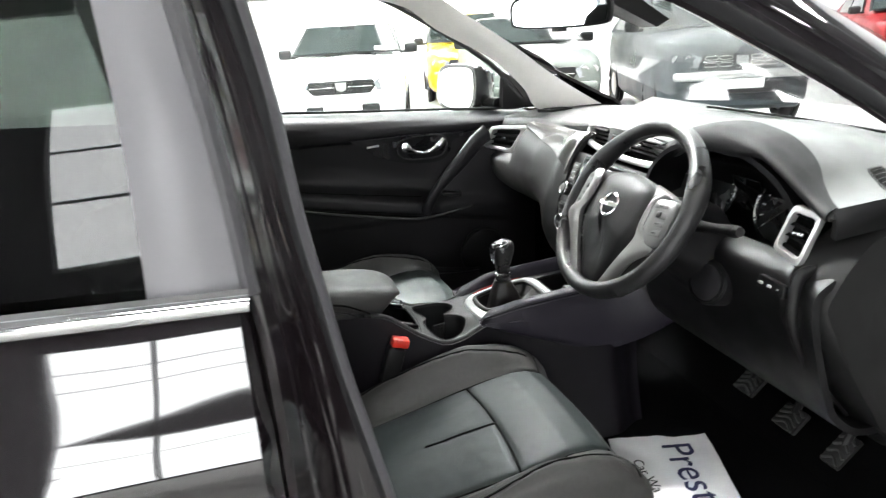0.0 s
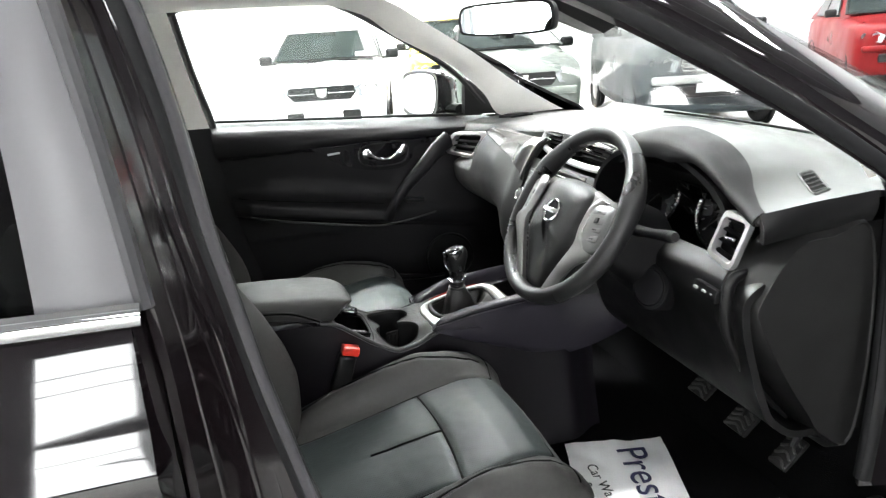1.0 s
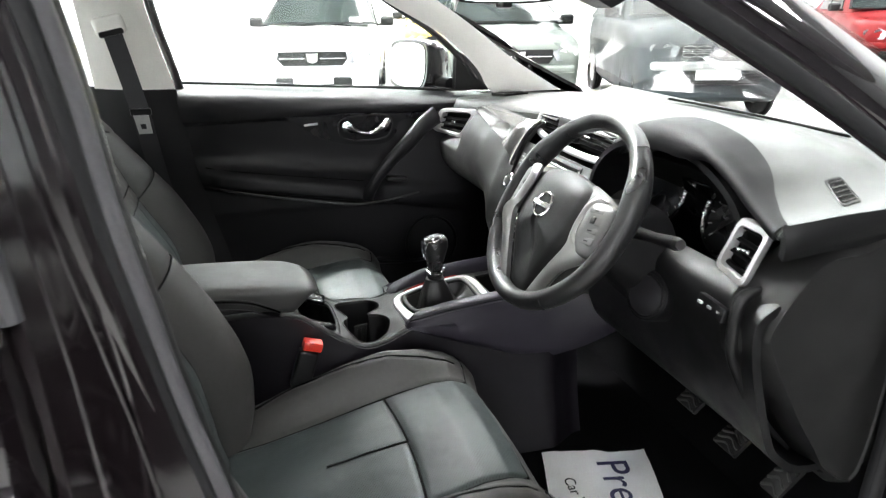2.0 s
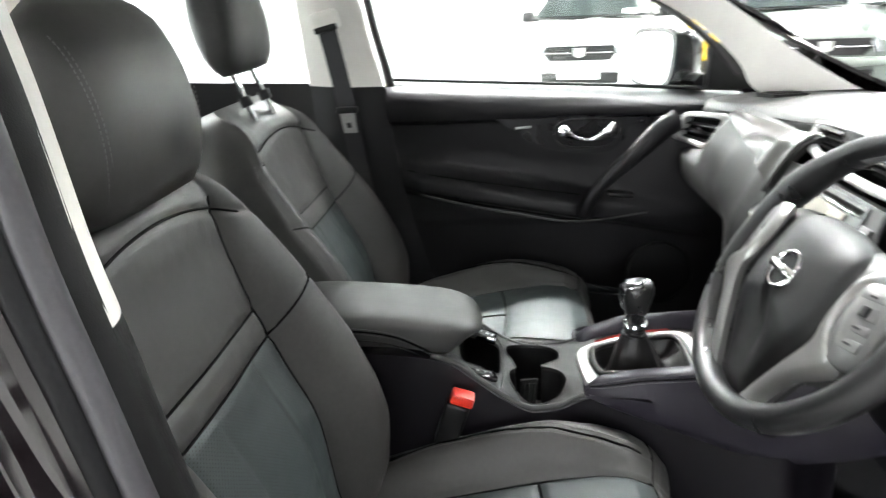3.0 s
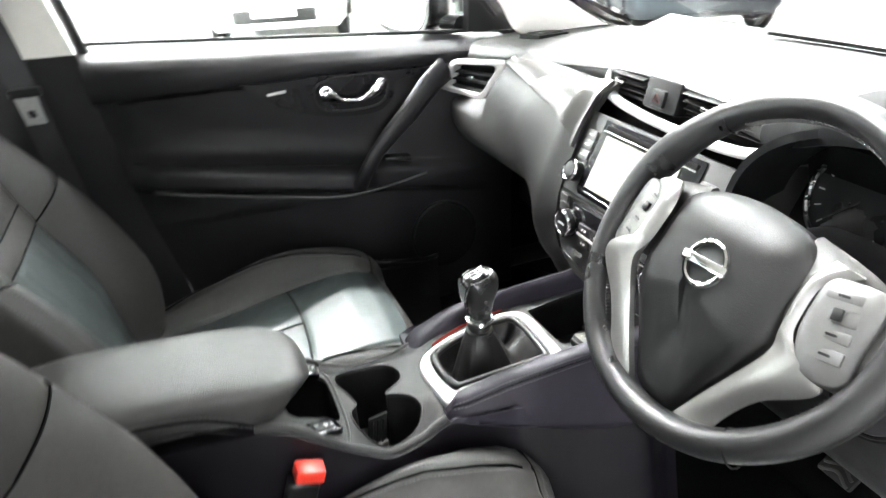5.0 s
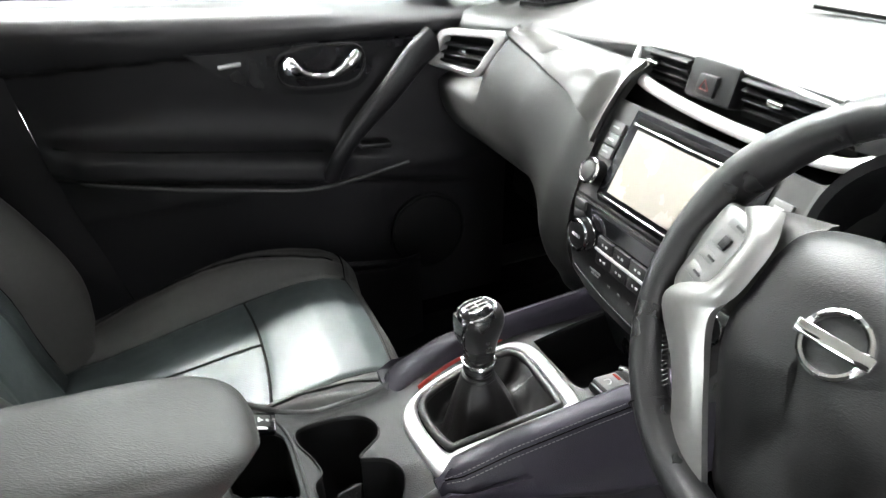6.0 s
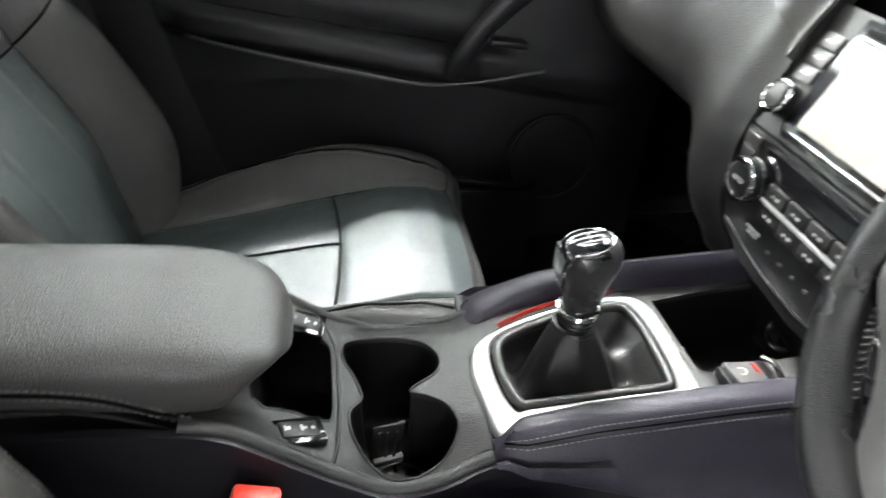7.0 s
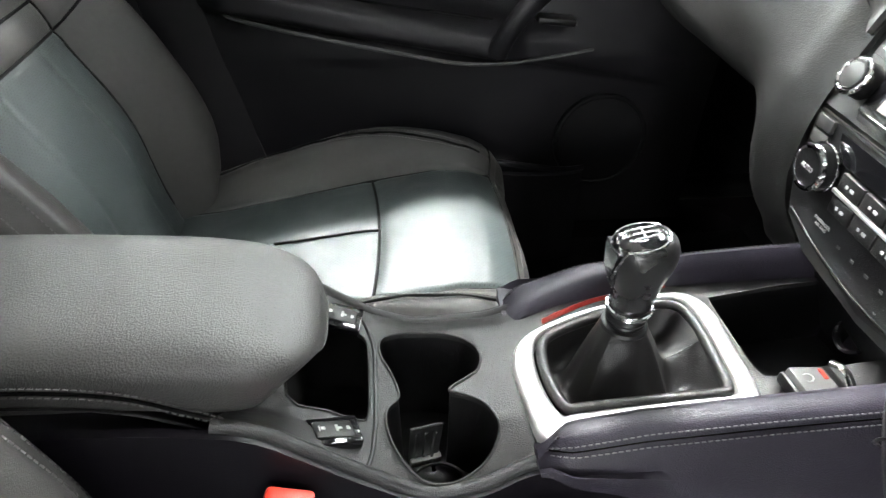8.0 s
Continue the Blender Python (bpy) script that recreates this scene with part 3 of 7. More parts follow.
    sheet(bm, lambda u, v: V(-1.60 - 0.06 * u, -0.60 + 1.2 * v, 1.45 - 0.43 * u), 6, 8, 0.004)
    part("rear_window", bm, M_GLASS, car).visible_shadow = False
    for s in (-1, 1):
        bm = B()
        strip(bm, [V(-1.10, s * 0.66, 1.42), V(-1.30, s * 0.70, 1.2), V(-1.42, s * 0.70, 0.9), V(-1.42, s * 0.70, 0.4)], [V(-1.60, s * 0.58, 1.45), V(-1.63, s * 0.66, 1.2), V(-1.68, s * 0.70, 0.9), V(-1.72, s * 0.70, 0.4)], (0, s * 0.02, 0), 12, 6, 0.02)
        part("rear_quarter", bm, M_DOOR if s < 0 else M_CLOTH, car)
        if s < 0:
            continue
        bm = B()
        plate(bm, [V(0.48, s * 0.700, 0.30), V(0.93, s * 0.700, 0.30), V(0.93, s * 0.700, 0.98), V(0.60, s * 0.700, 0.98), V(0.50, s * 0.700, 0.70)], 0.015, (0, s, 0))
        part("kick_panel", bm, M_CARPET, car)
    # far front door glass and its frame
    bm = B()
    strip(bm, [V(-0.33, 0.742, 1.06), V(-0.36, 0.725, 1.25), V(-0.385, 0.69, 1.43)], [V(0.68, 0.742, 1.03), V(0.45, 0.725, 1.22), V(0.14, 0.69, 1.42)], (0, 0.008, 0), 12, 12, 0.004)
    part("window_pane", bm, M_GLASS, car, "clear front door glass").visible_shadow = False
    bm = B()
    sweep(bm, curve([V(-0.345, 0.705, 1.07), V(-0.37, 0.695, 1.25), V(-0.388, 0.668, 1.385), V(-0.36, 0.655, 1.418), V(-0.25, 0.65, 1.432), V(0.0, 0.65, 1.428), V(0.11, 0.655, 1.405), V(0.28, 0.668, 1.31), V(0.46, 0.685, 1.19), V(0.57, 0.70, 1.075)], 8), 0.009, 8, up=(0, 1, 0))
    part("window_frame", bm, M_SEAL, car, "black window frame")
    return car


def rear_door_skin():
    bm = B()
    prof = [(1.100, -0.800), (1.085, -0.808), (1.05, -0.820), (1.0, -0.832), (0.95, -0.842), (0.86, -0.850), (0.78, -0.846), (0.70, -0.835), (0.60, -0.832), (0.5, -0.84), (0.40, -0.83), (0.36, -0.80)]
    zs = [p[0] for p in prof][::-1]
    ys = [p[1] for p in prof][::-1]

    def P(u, v):
        z = 1.100 - 0.740 * v
        y = float(np.interp(z, zs, ys)) + 0.012 * math.exp(-((z - 0.955) / 0.02) ** 2) * -0.6
        fold = max(0.0, 1 - u / 0.012)
        y += 0.0016 * noise.noise(V(u * 5.0, z * 9.0, 3.0)) + 0.0009 * noise.noise(V(u * 13.0, z * 4.0, 8.0))
        return V(-0.349 - 1.08 * u, y + 0.035 * fold + 0.03 * u * u, z + 0.03 * u * (1 - v))
    us = 80
    sheet(bm, P, us, 60, 0.012)
    return bm, M_PAINT


hall()
shell()


# ---- the front passenger door ----
def front_door():
    d = thing("front_door", "closed front passenger door with black trim card", "car door", at=(0, 0.68, 0.7))
    org = V(0, 0.68, 0.7)

    def P(u, v):
        z = 1.092 - 0.732 * v
        xr = ease(z, [(0.36, -0.19), (0.63, -0.245), (0.86, -0.292), (1.09, -0.320)])
        x = xr + (0.60 - xr) * u
        drop = 0.055 * max(0, (x + 0.32) / 0.77)
        zz = z - drop * (1 - v)
        up_ = zz + drop * ease(zz, [(0.985, 0.0), (1.03, 1.0)])
        base = ease(up_, [(0.36, 0.672), (0.62, 0.672), (0.70, 0.668), (0.725, 0.664), (0.86, 0.672), (0.95, 0.676), (0.984, 0.674), (0.994, 0.662), (1.04, 0.656), (1.07, 0.672), (1.084, 0.700), (1.093, 0.735)])
        # armrest: a soft shelf above, a sharper lip below, sloping down to the front
        mid = 0.791 - 0.187 * x
        t = (zz - mid) / (0.036 if zz > mid else 0.034)
        arm = math.exp(-abs(t) ** (3 if zz > mid else 6)) * ease(x, [(-0.31, 0.1), (-0.23, 1), (0.16, 1), (0.25, 0.35), (0.45, 0.25), (0.55, 0.0)])
        hollow = 0.010 * math.exp(-((zz - mid - 0.085) / 0.05) ** 2) * ease(x, [(-0.25, 0), (-0.1, 1), (0.2, 1), (0.3, 0)])
        return V(x, base - 0.050 * arm + hollow, zz) - org
    bm = B()
    sheet(bm, P, 120, 160, 0.025, (0, -1, 0))
    part("door_card", bm, M_DOOR, d, "black moulded door card with armrest")
    # bright line under the armrest
    bm = B()
    line = curve([(-0.245, 0.648, 0.812), (-0.225, 0.628, 0.804), (-0.10, 0.617, 0.776), (0.02, 0.615, 0.751), (0.12, 0.616, 0.731), (0.19, 0.632, 0.722), (0.27, 0.648, 0.723), (0.36, 0.655, 0.735)], 10)
    sweep(bm, [p - org + V(0, -0.004, 0) for p in line], 0.0034, 8)
    part("armrest_lip", bm, M_SOFT, d)
    bm = B()
    sweep(bm, [p - org for p in curve([(-0.27, 0.652, 0.868), (-0.22, 0.640, 0.858), (-0.05, 0.637, 0.829), (0.12, 0.637, 0.802), (0.18, 0.640, 0.792)], 8)], 0.0016, 6)
    part("armrest_seam", bm, M_VOID, d)
    # piano black bezel with a long tapering tail to either side
    bm = B()
    up = curve([(-0.036, 0, 0.996), (0.05, 0, 0.993), (0.165, 0, 0.995), (0.30, 0, 0.988), (0.44, 0, 0.985)], 6)
    lo = curve([(0.44, 0, 0.974), (0.34, 0, 0.972), (0.300, 0, 0.962), (0.290, 0, 0.930), (0.258, 0, 0.904), (0.20, 0, 0.900), (0.12, 0, 0.911), (0.05, 0, 0.936), (0.0, 0, 0.970)], 6)
    out = [V(p.x, 0.650, p.z) - org for p in up + lo]
    plate(bm, out, 0.020, (0, 1, 0))
    bez = part("handle_bezel", bm, M_DIAL, d, "gloss black door handle surround")
    bm = B()
    rim = curve([(0.116, 0, 0.945), (0.124, 0, 0.978), (0.18, 0, 0.989), (0.262, 0, 0.986), (0.280, 0, 0.955), (0.258, 0, 0.920), (0.19, 0, 0.914), (0.135, 0, 0.922)], 6, True)
    sweep(bm, [V(p.x, 0.648, p.z) - org for p in rim], 0.0026, 6, True)
    part("bezel_ring", bm, M_HARD, bez)
    # chrome lever
    bm = B()
    c = curve([(0.124, 0.634, 0.966), (0.138, 0.628, 0.960), (0.160, 0.631, 0.946), (0.195, 0.634, 0.937), (0.225, 0.632, 0.943), (0.250, 0.627, 0.960), (0.264, 0.627, 0.978)], 6)
    rad = [interp(i / (len(c) - 1), [(0, 0.008), (0.13, 0.019), (0.28, 0.013), (0.40, 0.006), (0.6, 0.006), (0.8, 0.013), (1, 0.009)]) for i in range(len(c))]
    sweep(bm, [p - org for p in c], 0.01, 12, radii=rad)
    part("handle_lever", bm, M_CHROME, d, "chrome inner door handle")
    bm = B()
    box(bm, V(0.035, 0.646, 0.972) - org, (0.040, 0.008, 0.006), 0.002, m=pose(0, 0, 0, 0, -4, 0))
    part("lock_switch", bm, M_SILVER, d)
    # grab handle: a broad strap from the dashboard down to the armrest
    bm = B()
    c = curve([(0.420, 0.655, 0.975), (0.370, 0.628, 0.950), (0.315, 0.606, 0.905), (0.262, 0.598, 0.860), (0.225, 0.598, 0.820), (0.200, 0.604, 0.780), (0.186, 0.624, 0.738)], 8)
    rad = [interp(i / (len(c) - 1), [(0, 0.030), (0.2, 0.026), (0.6, 0.018), (0.85, 0.017), (1, 0.019)]) for i in range(len(c))]
    sweep(bm, [p - org for p in c], 0.02, 16, radii=rad, up=(0, 1, 0), flat=0.55)
    part("grab_handle", bm, M_DOOR, d, "black grab handle")
    # window switch, speaker, map pocket
    bm = B()
    box(bm, V(0.285, 0.640, 0.790) - org, (0.065, 0.03, 0.012), 0.004, m=pose(0, 0, 0, 0, 6, 0))
    part("window_switch", bm, M_DARK, d)
    bm = B()
    disc(bm, V(0.400, 0.660, 0.558) - org, (0, -1, 0.1), 0.088, 0.012, 48, bevel=0.004)
    ring(bm, V(0.400, 0.654, 0.559) - org, (0, -1, 0.1), 0.085, 0.005, 48, 8)
    part("speaker_grille", bm, M_MATT, d, "round black speaker grille")
    bm = B()
    sheet(bm, lambda u, v: V(-0.14 + 0.50 * u, 0.60 + 0.03 * (2 * u - 1) ** 4, 0.575 - 0.065 * u - 0.20 * v) - org, 24, 8, 0.012)
    sweep(bm, [p - org for p in curve([(-0.14, 0.63, 0.578), (0.0, 0.602, 0.572), (0.12, 0.598, 0.563), (0.25, 0.604, 0.537), (0.32, 0.618, 0.518), (0.37, 0.640, 0.508)], 8)], 0.006, 8)
    part("map_pocket", bm, M_DOOR, d)
    # pale sill felt strip along the glass
    bm = B()
    sweep(bm, [p - org for p in curve([(-0.325, 0.722, 1.100), (0.1, 0.722, 1.071), (0.56, 0.722, 1.040)], 8)], 0.004, 8)
    part("glass_seal", bm, M_SEAL, d)
    # sail panel ahead of the window
    bm = B()
    plate(bm, [V(0.50, 0.700, 1.045) - org, V(0.68, 0.700, 1.035) - org, V(0.60, 0.69, 1.09) - org, V(0.53, 0.685, 1.145) - org, V(0.50, 0.685, 1.165) - org], 0.03, (0, 1, 0))
    part("sail_panel", bm, M_DARK, d, "black mirror sail panel")
    # outside skin
    bm = B()
    sheet(bm, lambda u, v: V(-0.33 + 1.2 * u, 0.80 + 0.045 * math.sin(math.pi * min(1, v * 1.2)), 1.045 - 0.68 * v) - org, 12, 12, 0.01)
    part("door_skin", bm, M_PAINT, d)
    return d


def door_mirror():
    t = thing("door_mirror", "black door mirror with a bright rounded glass", "mirror", at=(0.40, 0.80, 1.10))
    o = V(0.40, 0.80, 1.10)
    n = V(-0.93, -0.33, 0.08).normalized()
    side = V(0, 0, 1).cross(n).normalized()
    upv = n.cross(side)
    c0 = V(0.398, 0.848, 1.110)

    def loop(sc, d):
        pts = [(-0.085, -0.035), (-0.08, 0.045), (-0.055, 0.068), (0.0, 0.074), (0.06, 0.070), (0.085, 0.045), (0.086, -0.03), (0.06, -0.068), (0.0, -0.074), (-0.06, -0.066)]
        return [c0 + side * p.x * sc + upv * p.y * sc + n * d - o for p in curve([(a * (1.38 if a < 0 else 1.1), b * 1.06, 0) for a, b in pts], 5, True)]
    bm = B()
    loft(bm, [loop(0.90, 0.0), loop(0.93, 0.006), loop(1.03, 0.008), loop(1.07, -0.005), loop(1.05, -0.05), loop(0.85, -0.09), loop(0.5, -0.11)])
    part("housing", bm, M_PAINT, t, "gloss black mirror housing")
    bm = B()
    loft(bm, [loop(0.90, 0.0045), loop(0.90, 0.008)])
    part("mirror_glass", bm, M_MIRROR, t, "bright mirror glass")
    bm = B()
    sweep(bm, [V(0.50, 0.73, 1.06) - o, V(0.47, 0.80, 1.06) - o, V(0.45, 0.84, 1.075) - o], 0.03, 10, flat=0.6)
    part("foot", bm, M_DARK, t)
    return t


def cabin_mirror():
    t = thing("rear_view_mirror", "black framed rear view mirror on the windscreen", "mirror", at=(0.35, -0.02, 1.335))
    o = V(0.35, -0.02, 1.335)
    n = V(-0.80, -0.60, -0.03).normalized()
    side = V(0, 0, 1).cross(n).normalized()
    upv = n.cross(side)

    def loop(sx, sy, d):
        pts = [(-0.118, -0.015), (-0.112, 0.026), (-0.06, 0.034), (0.06, 0.034), (0.112, 0.026), (0.118, -0.015), (0.10, -0.030), (0, -0.034), (-0.10, -0.030)]
        return [side * p.x * sx + upv * p.y * sy + n * d for p in curve([(a, b, 0) for a, b in pts], 5, True)]
    bm = B()
    loft(bm, [loop(0.93, 0.86, 0.004), loop(0.95, 0.9, 0.007), loop(1.0, 1.0, 0.006), loop(1.01, 1.03, -0.004), loop(0.97, 0.95, -0.02), loop(0.7, 0.6, -0.03)])
    part("frame", bm, M_DARK, t)
    bm = B()
    loft(bm, [loop(0.935, 0.87, 0.0055), loop(0.935, 0.87, 0.008)])
    part("mirror_glass", bm, M_MIRROR, t, "bright mirror glass")
    bm = B()
    box(bm, V(0.0, 0, -0.036), (0.02, 0.04, 0.012), 0.004)
    part("tab", bm, M_DARK, t)
    bm = B()
    sweep(bm, [V(0.02, 0, 0.0), V(0.06, 0.01, 0.03), V(0.10, 0.015, 0.045)], 0.014, 10)
    part("stem", bm, M_DARK, t)
    bm = B()
    loft(bm, [[V(0.0, -0.06, 0.100), V(0.12, -0.062, 0.040), V(0.25, -0.040, -0.030), V(0.25, 0.045, -0.030), V(0.12, 0.065, 0.040), V(0.0, 0.06, 0.100)], [V(0.02, -0.05, 0.050), V(0.11, -0.052, 0.004), V(0.225, -0.03, -0.045), V(0.225, 0.035, -0.045), V(0.11, 0.05, 0.004), V(0.02, 0.05, 0.050)]])
    part("sensor_cover", bm, M_DARK, t, "black sensor cover on the glass")
    return t


# ---- seats ----
CUSH = [(-0.36, 0.535), (-0.30, 0.538), (-0.20, 0.548), (-0.10, 0.563), (0.0, 0.580), (0.08, 0.592), (0.15, 0.600), (0.20, 0.597), (0.235, 0.583), (0.258, 0.555), (0.266, 0.52), (0.262, 0.48), (0.25, 0.445)]
CUSH_V = [(0.0, 0.0, 0.004), (0.06, 0.06, 0.004), (0.13, 0.13, 0.001), (0.152, 0.152, 0.0), (0.165, 0.165, 0.010), (0.185, 0.184, 0.030), (0.205, 0.203, 0.044), (0.222, 0.222, 0.047), (0.238, 0.238, 0.038), (0.255, 0.250, 0.014), (0.28, 0.256, -0.02), (0.33, 0.258, -0.08), (0.38, 0.25, -0.13)]


def groove(d, w=0.0035, depth=0.005):
    return -depth * math.exp(-(d / w) ** 2)


def frange(a, b, step):
    n = max(1, int(round((b - a) / step)))
    return [a + (b - a) * i / n for i in range(n + 1)]


def cushion_at(lp, w):
    """lp: run along the cushion's middle line from back to front; w: run across it."""
    run, pts = [0.0], [V(a, 0, b) for a, b in CUSH]
    for a, b in zip(pts, pts[1:]):
        run.append(run[-1] + (b - a).length)
    x = float(np.interp(lp, run, [p.x for p in pts]))
    z = float(np.interp(lp, run, [p.z for p in pts]))
    dx = float(np.interp(lp + 0.012, run, [p.x for p in pts]) - np.interp(lp - 0.012, run, [p.x for p in pts]))
    dz = float(np.interp(lp + 0.012, run, [p.z for p in pts]) - np.interp(lp - 0.012, run, [p.z for p in pts]))
    n = V(-dz, 0, dx).normalized()
    aw, s = abs(w), (1 if w >= 0 else -1)
    ws = [q[0] for q in CUSH_V]
    y = float(np.interp(aw, ws, [q[1] for q in CUSH_V]))
    h = float(np.interp(aw, ws, [q[2] for q in CUSH_V]))
    fade = ease(lp, [(0.0, 0.1), (0.12, 0.45), (0.26, 0.95), (0.42, 1.2), (0.52, 0.75), (0.60, 0.35), (0.75, 0.15)])
    h = h * fade if h > 0.004 else h
    wid = ease(lp, [(0.0, 0.90), (0.12, 0.95), (0.40, 1.0), (0.58, 0.99), (0.75, 0.93)])
    return V(x, s * y * wid, z) + n * h, n


CUSH_SEAM = 0.415   # where the cross seam runs


def build_cushion(seat, org):
    lps = frange(0.0, CUSH_SEAM, 0.0055)[:-1] + frange(CUSH_SEAM, 0.60, 0.0055)[:-1] + frange(0.60, 0.775, 0.0055)
    ws = frange(-0.38, -0.152, 0.0055)[:-1] + frange(-0.152, 0.152, 0.0055)[:-1] + frange(0.152, 0.38, 0.0055)

    def split(lp):
        return 0.136 + 0.014 * ease(lp, [(0.1, 0), (0.5, 1)])

    def out(lp):
        return 0.212 + 0.012 * math.sin(lp * 9.0 - 0.6)

    def P(lp, w):
        p, n = cushion_at(lp, w)
        aw = abs(w)
        d = groove(aw - split(lp)) if lp < 0.60 else 0.0
        d += groove(aw - out(lp), 0.0025, 0.003) if lp < 0.60 else 0.0
        if aw < split(lp):
            d += groove(lp - CUSH_SEAM + 0.012 * (w / 0.15) ** 2, 0.007, 0.0035)
            if lp < CUSH_SEAM:
                d += groove(w, 0.004, 0.002) * ease(lp, [(0.22, 0), (0.30, 1)])
                d += 0.006 * math.cos(w / 0.15 * math.pi / 2) * math.sin(min(1, lp / CUSH_SEAM) * math.pi)
            else:
                d += 0.010 * math.cos(w / 0.17 * math.pi / 2) * math.sin(min(1.0, (lp - CUSH_SEAM) / 0.22) * math.pi)
        d += groove(lp - 0.60 - 0.01 * math.cos(w * 6), 0.003, 0.004) if aw < 0.25 else 0.0
        if org.y < 0:
            p = p + V(-0.032 * ease(lp, [(0.28, 0.0), (0.62, 1.0)]), 0, 0)
        d += 0.0016 * noise.noise(V(p.x * 14, p.y * 14 + org.y * 31, p.z * 14)) + 0.0006 * noise.noise(V(p.x * 50, p.y * 50, p.z * 50))
        return p + n * d
    def warp(lp, w):
        k = split(lp) / 0.152
        aw = abs(w)
        w2 = w * k if aw <= 0.152 else math.copysign(0.38 - (0.38 - aw) / 0.228 * (0.38 - 0.152 * k), w)
        bend = 0.012 * (min(abs(w2), 0.18) / 0.15) ** 2 * math.exp(-((lp - CUSH_SEAM) / 0.06) ** 2)
        return lp - bend, w2
    grid = [[P(*warp(lp, w)) for w in ws] for lp in lps]
    keep = {"bolster": B(), "insert": B(), "front": B()}
    made = {k: {} for k in keep}
    uvs = {}

    def vert(k, i, j):
        if (i, j) not in made[k]:
            made[k][(i, j)] = keep[k].verts.new(grid[i][j])
        return made[k][(i, j)]
    for i in range(len(lps) - 1):
        for j in range(len(ws) - 1):
            lp, w = (lps[i] + lps[i + 1]) / 2, (ws[j] + ws[j + 1]) / 2
            k = "bolster"
            if abs(w) < 0.152 and lp < 0.60:
                k = "front" if lp > CUSH_SEAM else "insert"
            f = keep[k].faces.new([vert(k, i, j), vert(k, i + 1, j), vert(k, i + 1, j + 1), vert(k, i, j + 1)])
    for k in keep:
        uv = keep[k].loops.layers.uv.new("UVMap")
        idx = {v: ij for ij, v in made[k].items()}
        for f in keep[k].faces:
            for lo in f.loops:
                i, j = idx[lo.vert]
                lo[uv].uv = (lps[i], ws[j])
    base = part("cushion", keep["bolster"], M_LEATHER, seat, "black leather seat cushion with raised sides", 60)
    part("cushion_insert", keep["insert"], M_PERF, base, "smooth black leather panel", 60)
    part("thigh_panel", keep["front"], M_PERF, base, "perforated black leather panel", 60)
    bm = B()
    for s in (-1, 1):
        for off in (0.007, -0.008):
            stitches(bm, [P(lp, s * (out(lp) + off)) + V(0, 0, 0.0008) for lp in frange(0.06, 0.57, 0.01)])
    stitches(bm, [P(0.612 + 0.01 * math.cos(w * 6), w) + V(0.0008, 0, 0.0004) for w in frange(-0.22, 0.22, 0.01)])
    tagged(part("stitching", bm, M_THREAD, base, "", 60), "grey double stitching", kind="stuff")
    up_ = V(0, 0, 0.0030)
    for line in ([[P(lp, s * split(lp)) for lp in frange(0.03, 0.60, 0.008)] for s in (-1, 1)] + [[P(lp, s * out(lp)) for lp in frange(0.05, 0.585, 0.008)] for s in (-1, 1)]
                 + [[P(CUSH_SEAM - 0.012 * (w / 0.15) ** 2, w) for w in frange(-0.148, 0.148, 0.008)], [P(lp, 0.0) for lp in frange(0.26, CUSH_SEAM, 0.008)], [P(0.60 + 0.01 * math.cos(w * 6), w) for w in frange(-0.24, 0.24, 0.008)]]):
        bm = B()
        sweep(bm, [p + up_ * 0.6 for p in line], 0.0021, 6)
        part("seam", bm, M_VOID, base)
    bm = B()
    box(bm, V(-0.05, 0, 0.43), (0.50, 0.40, 0.16), 0.03, 3)
    part("seat_base", bm, M_DARK, seat)
    for s in (-1, 1):
        bm = B()
        loft(bm, [[V(x, s * y, z) for x, z in ((-0.36, 0.50), (-0.34, 0.56), (-0.1, 0.52), (0.16, 0.50), (0.19, 0.46), (0.15, 0.40), (-0.30, 0.39), (-0.37, 0.44))] for y in (0.20, 0.262)])
        part("side_trim", bm, M_HARD, seat)
        bm = B()
        box(bm, V(-0.05, s * 0.17, 0.335), (0.50, 0.035, 0.05), 0.006)
        part("seat_rail", bm, M_STEEL, seat)


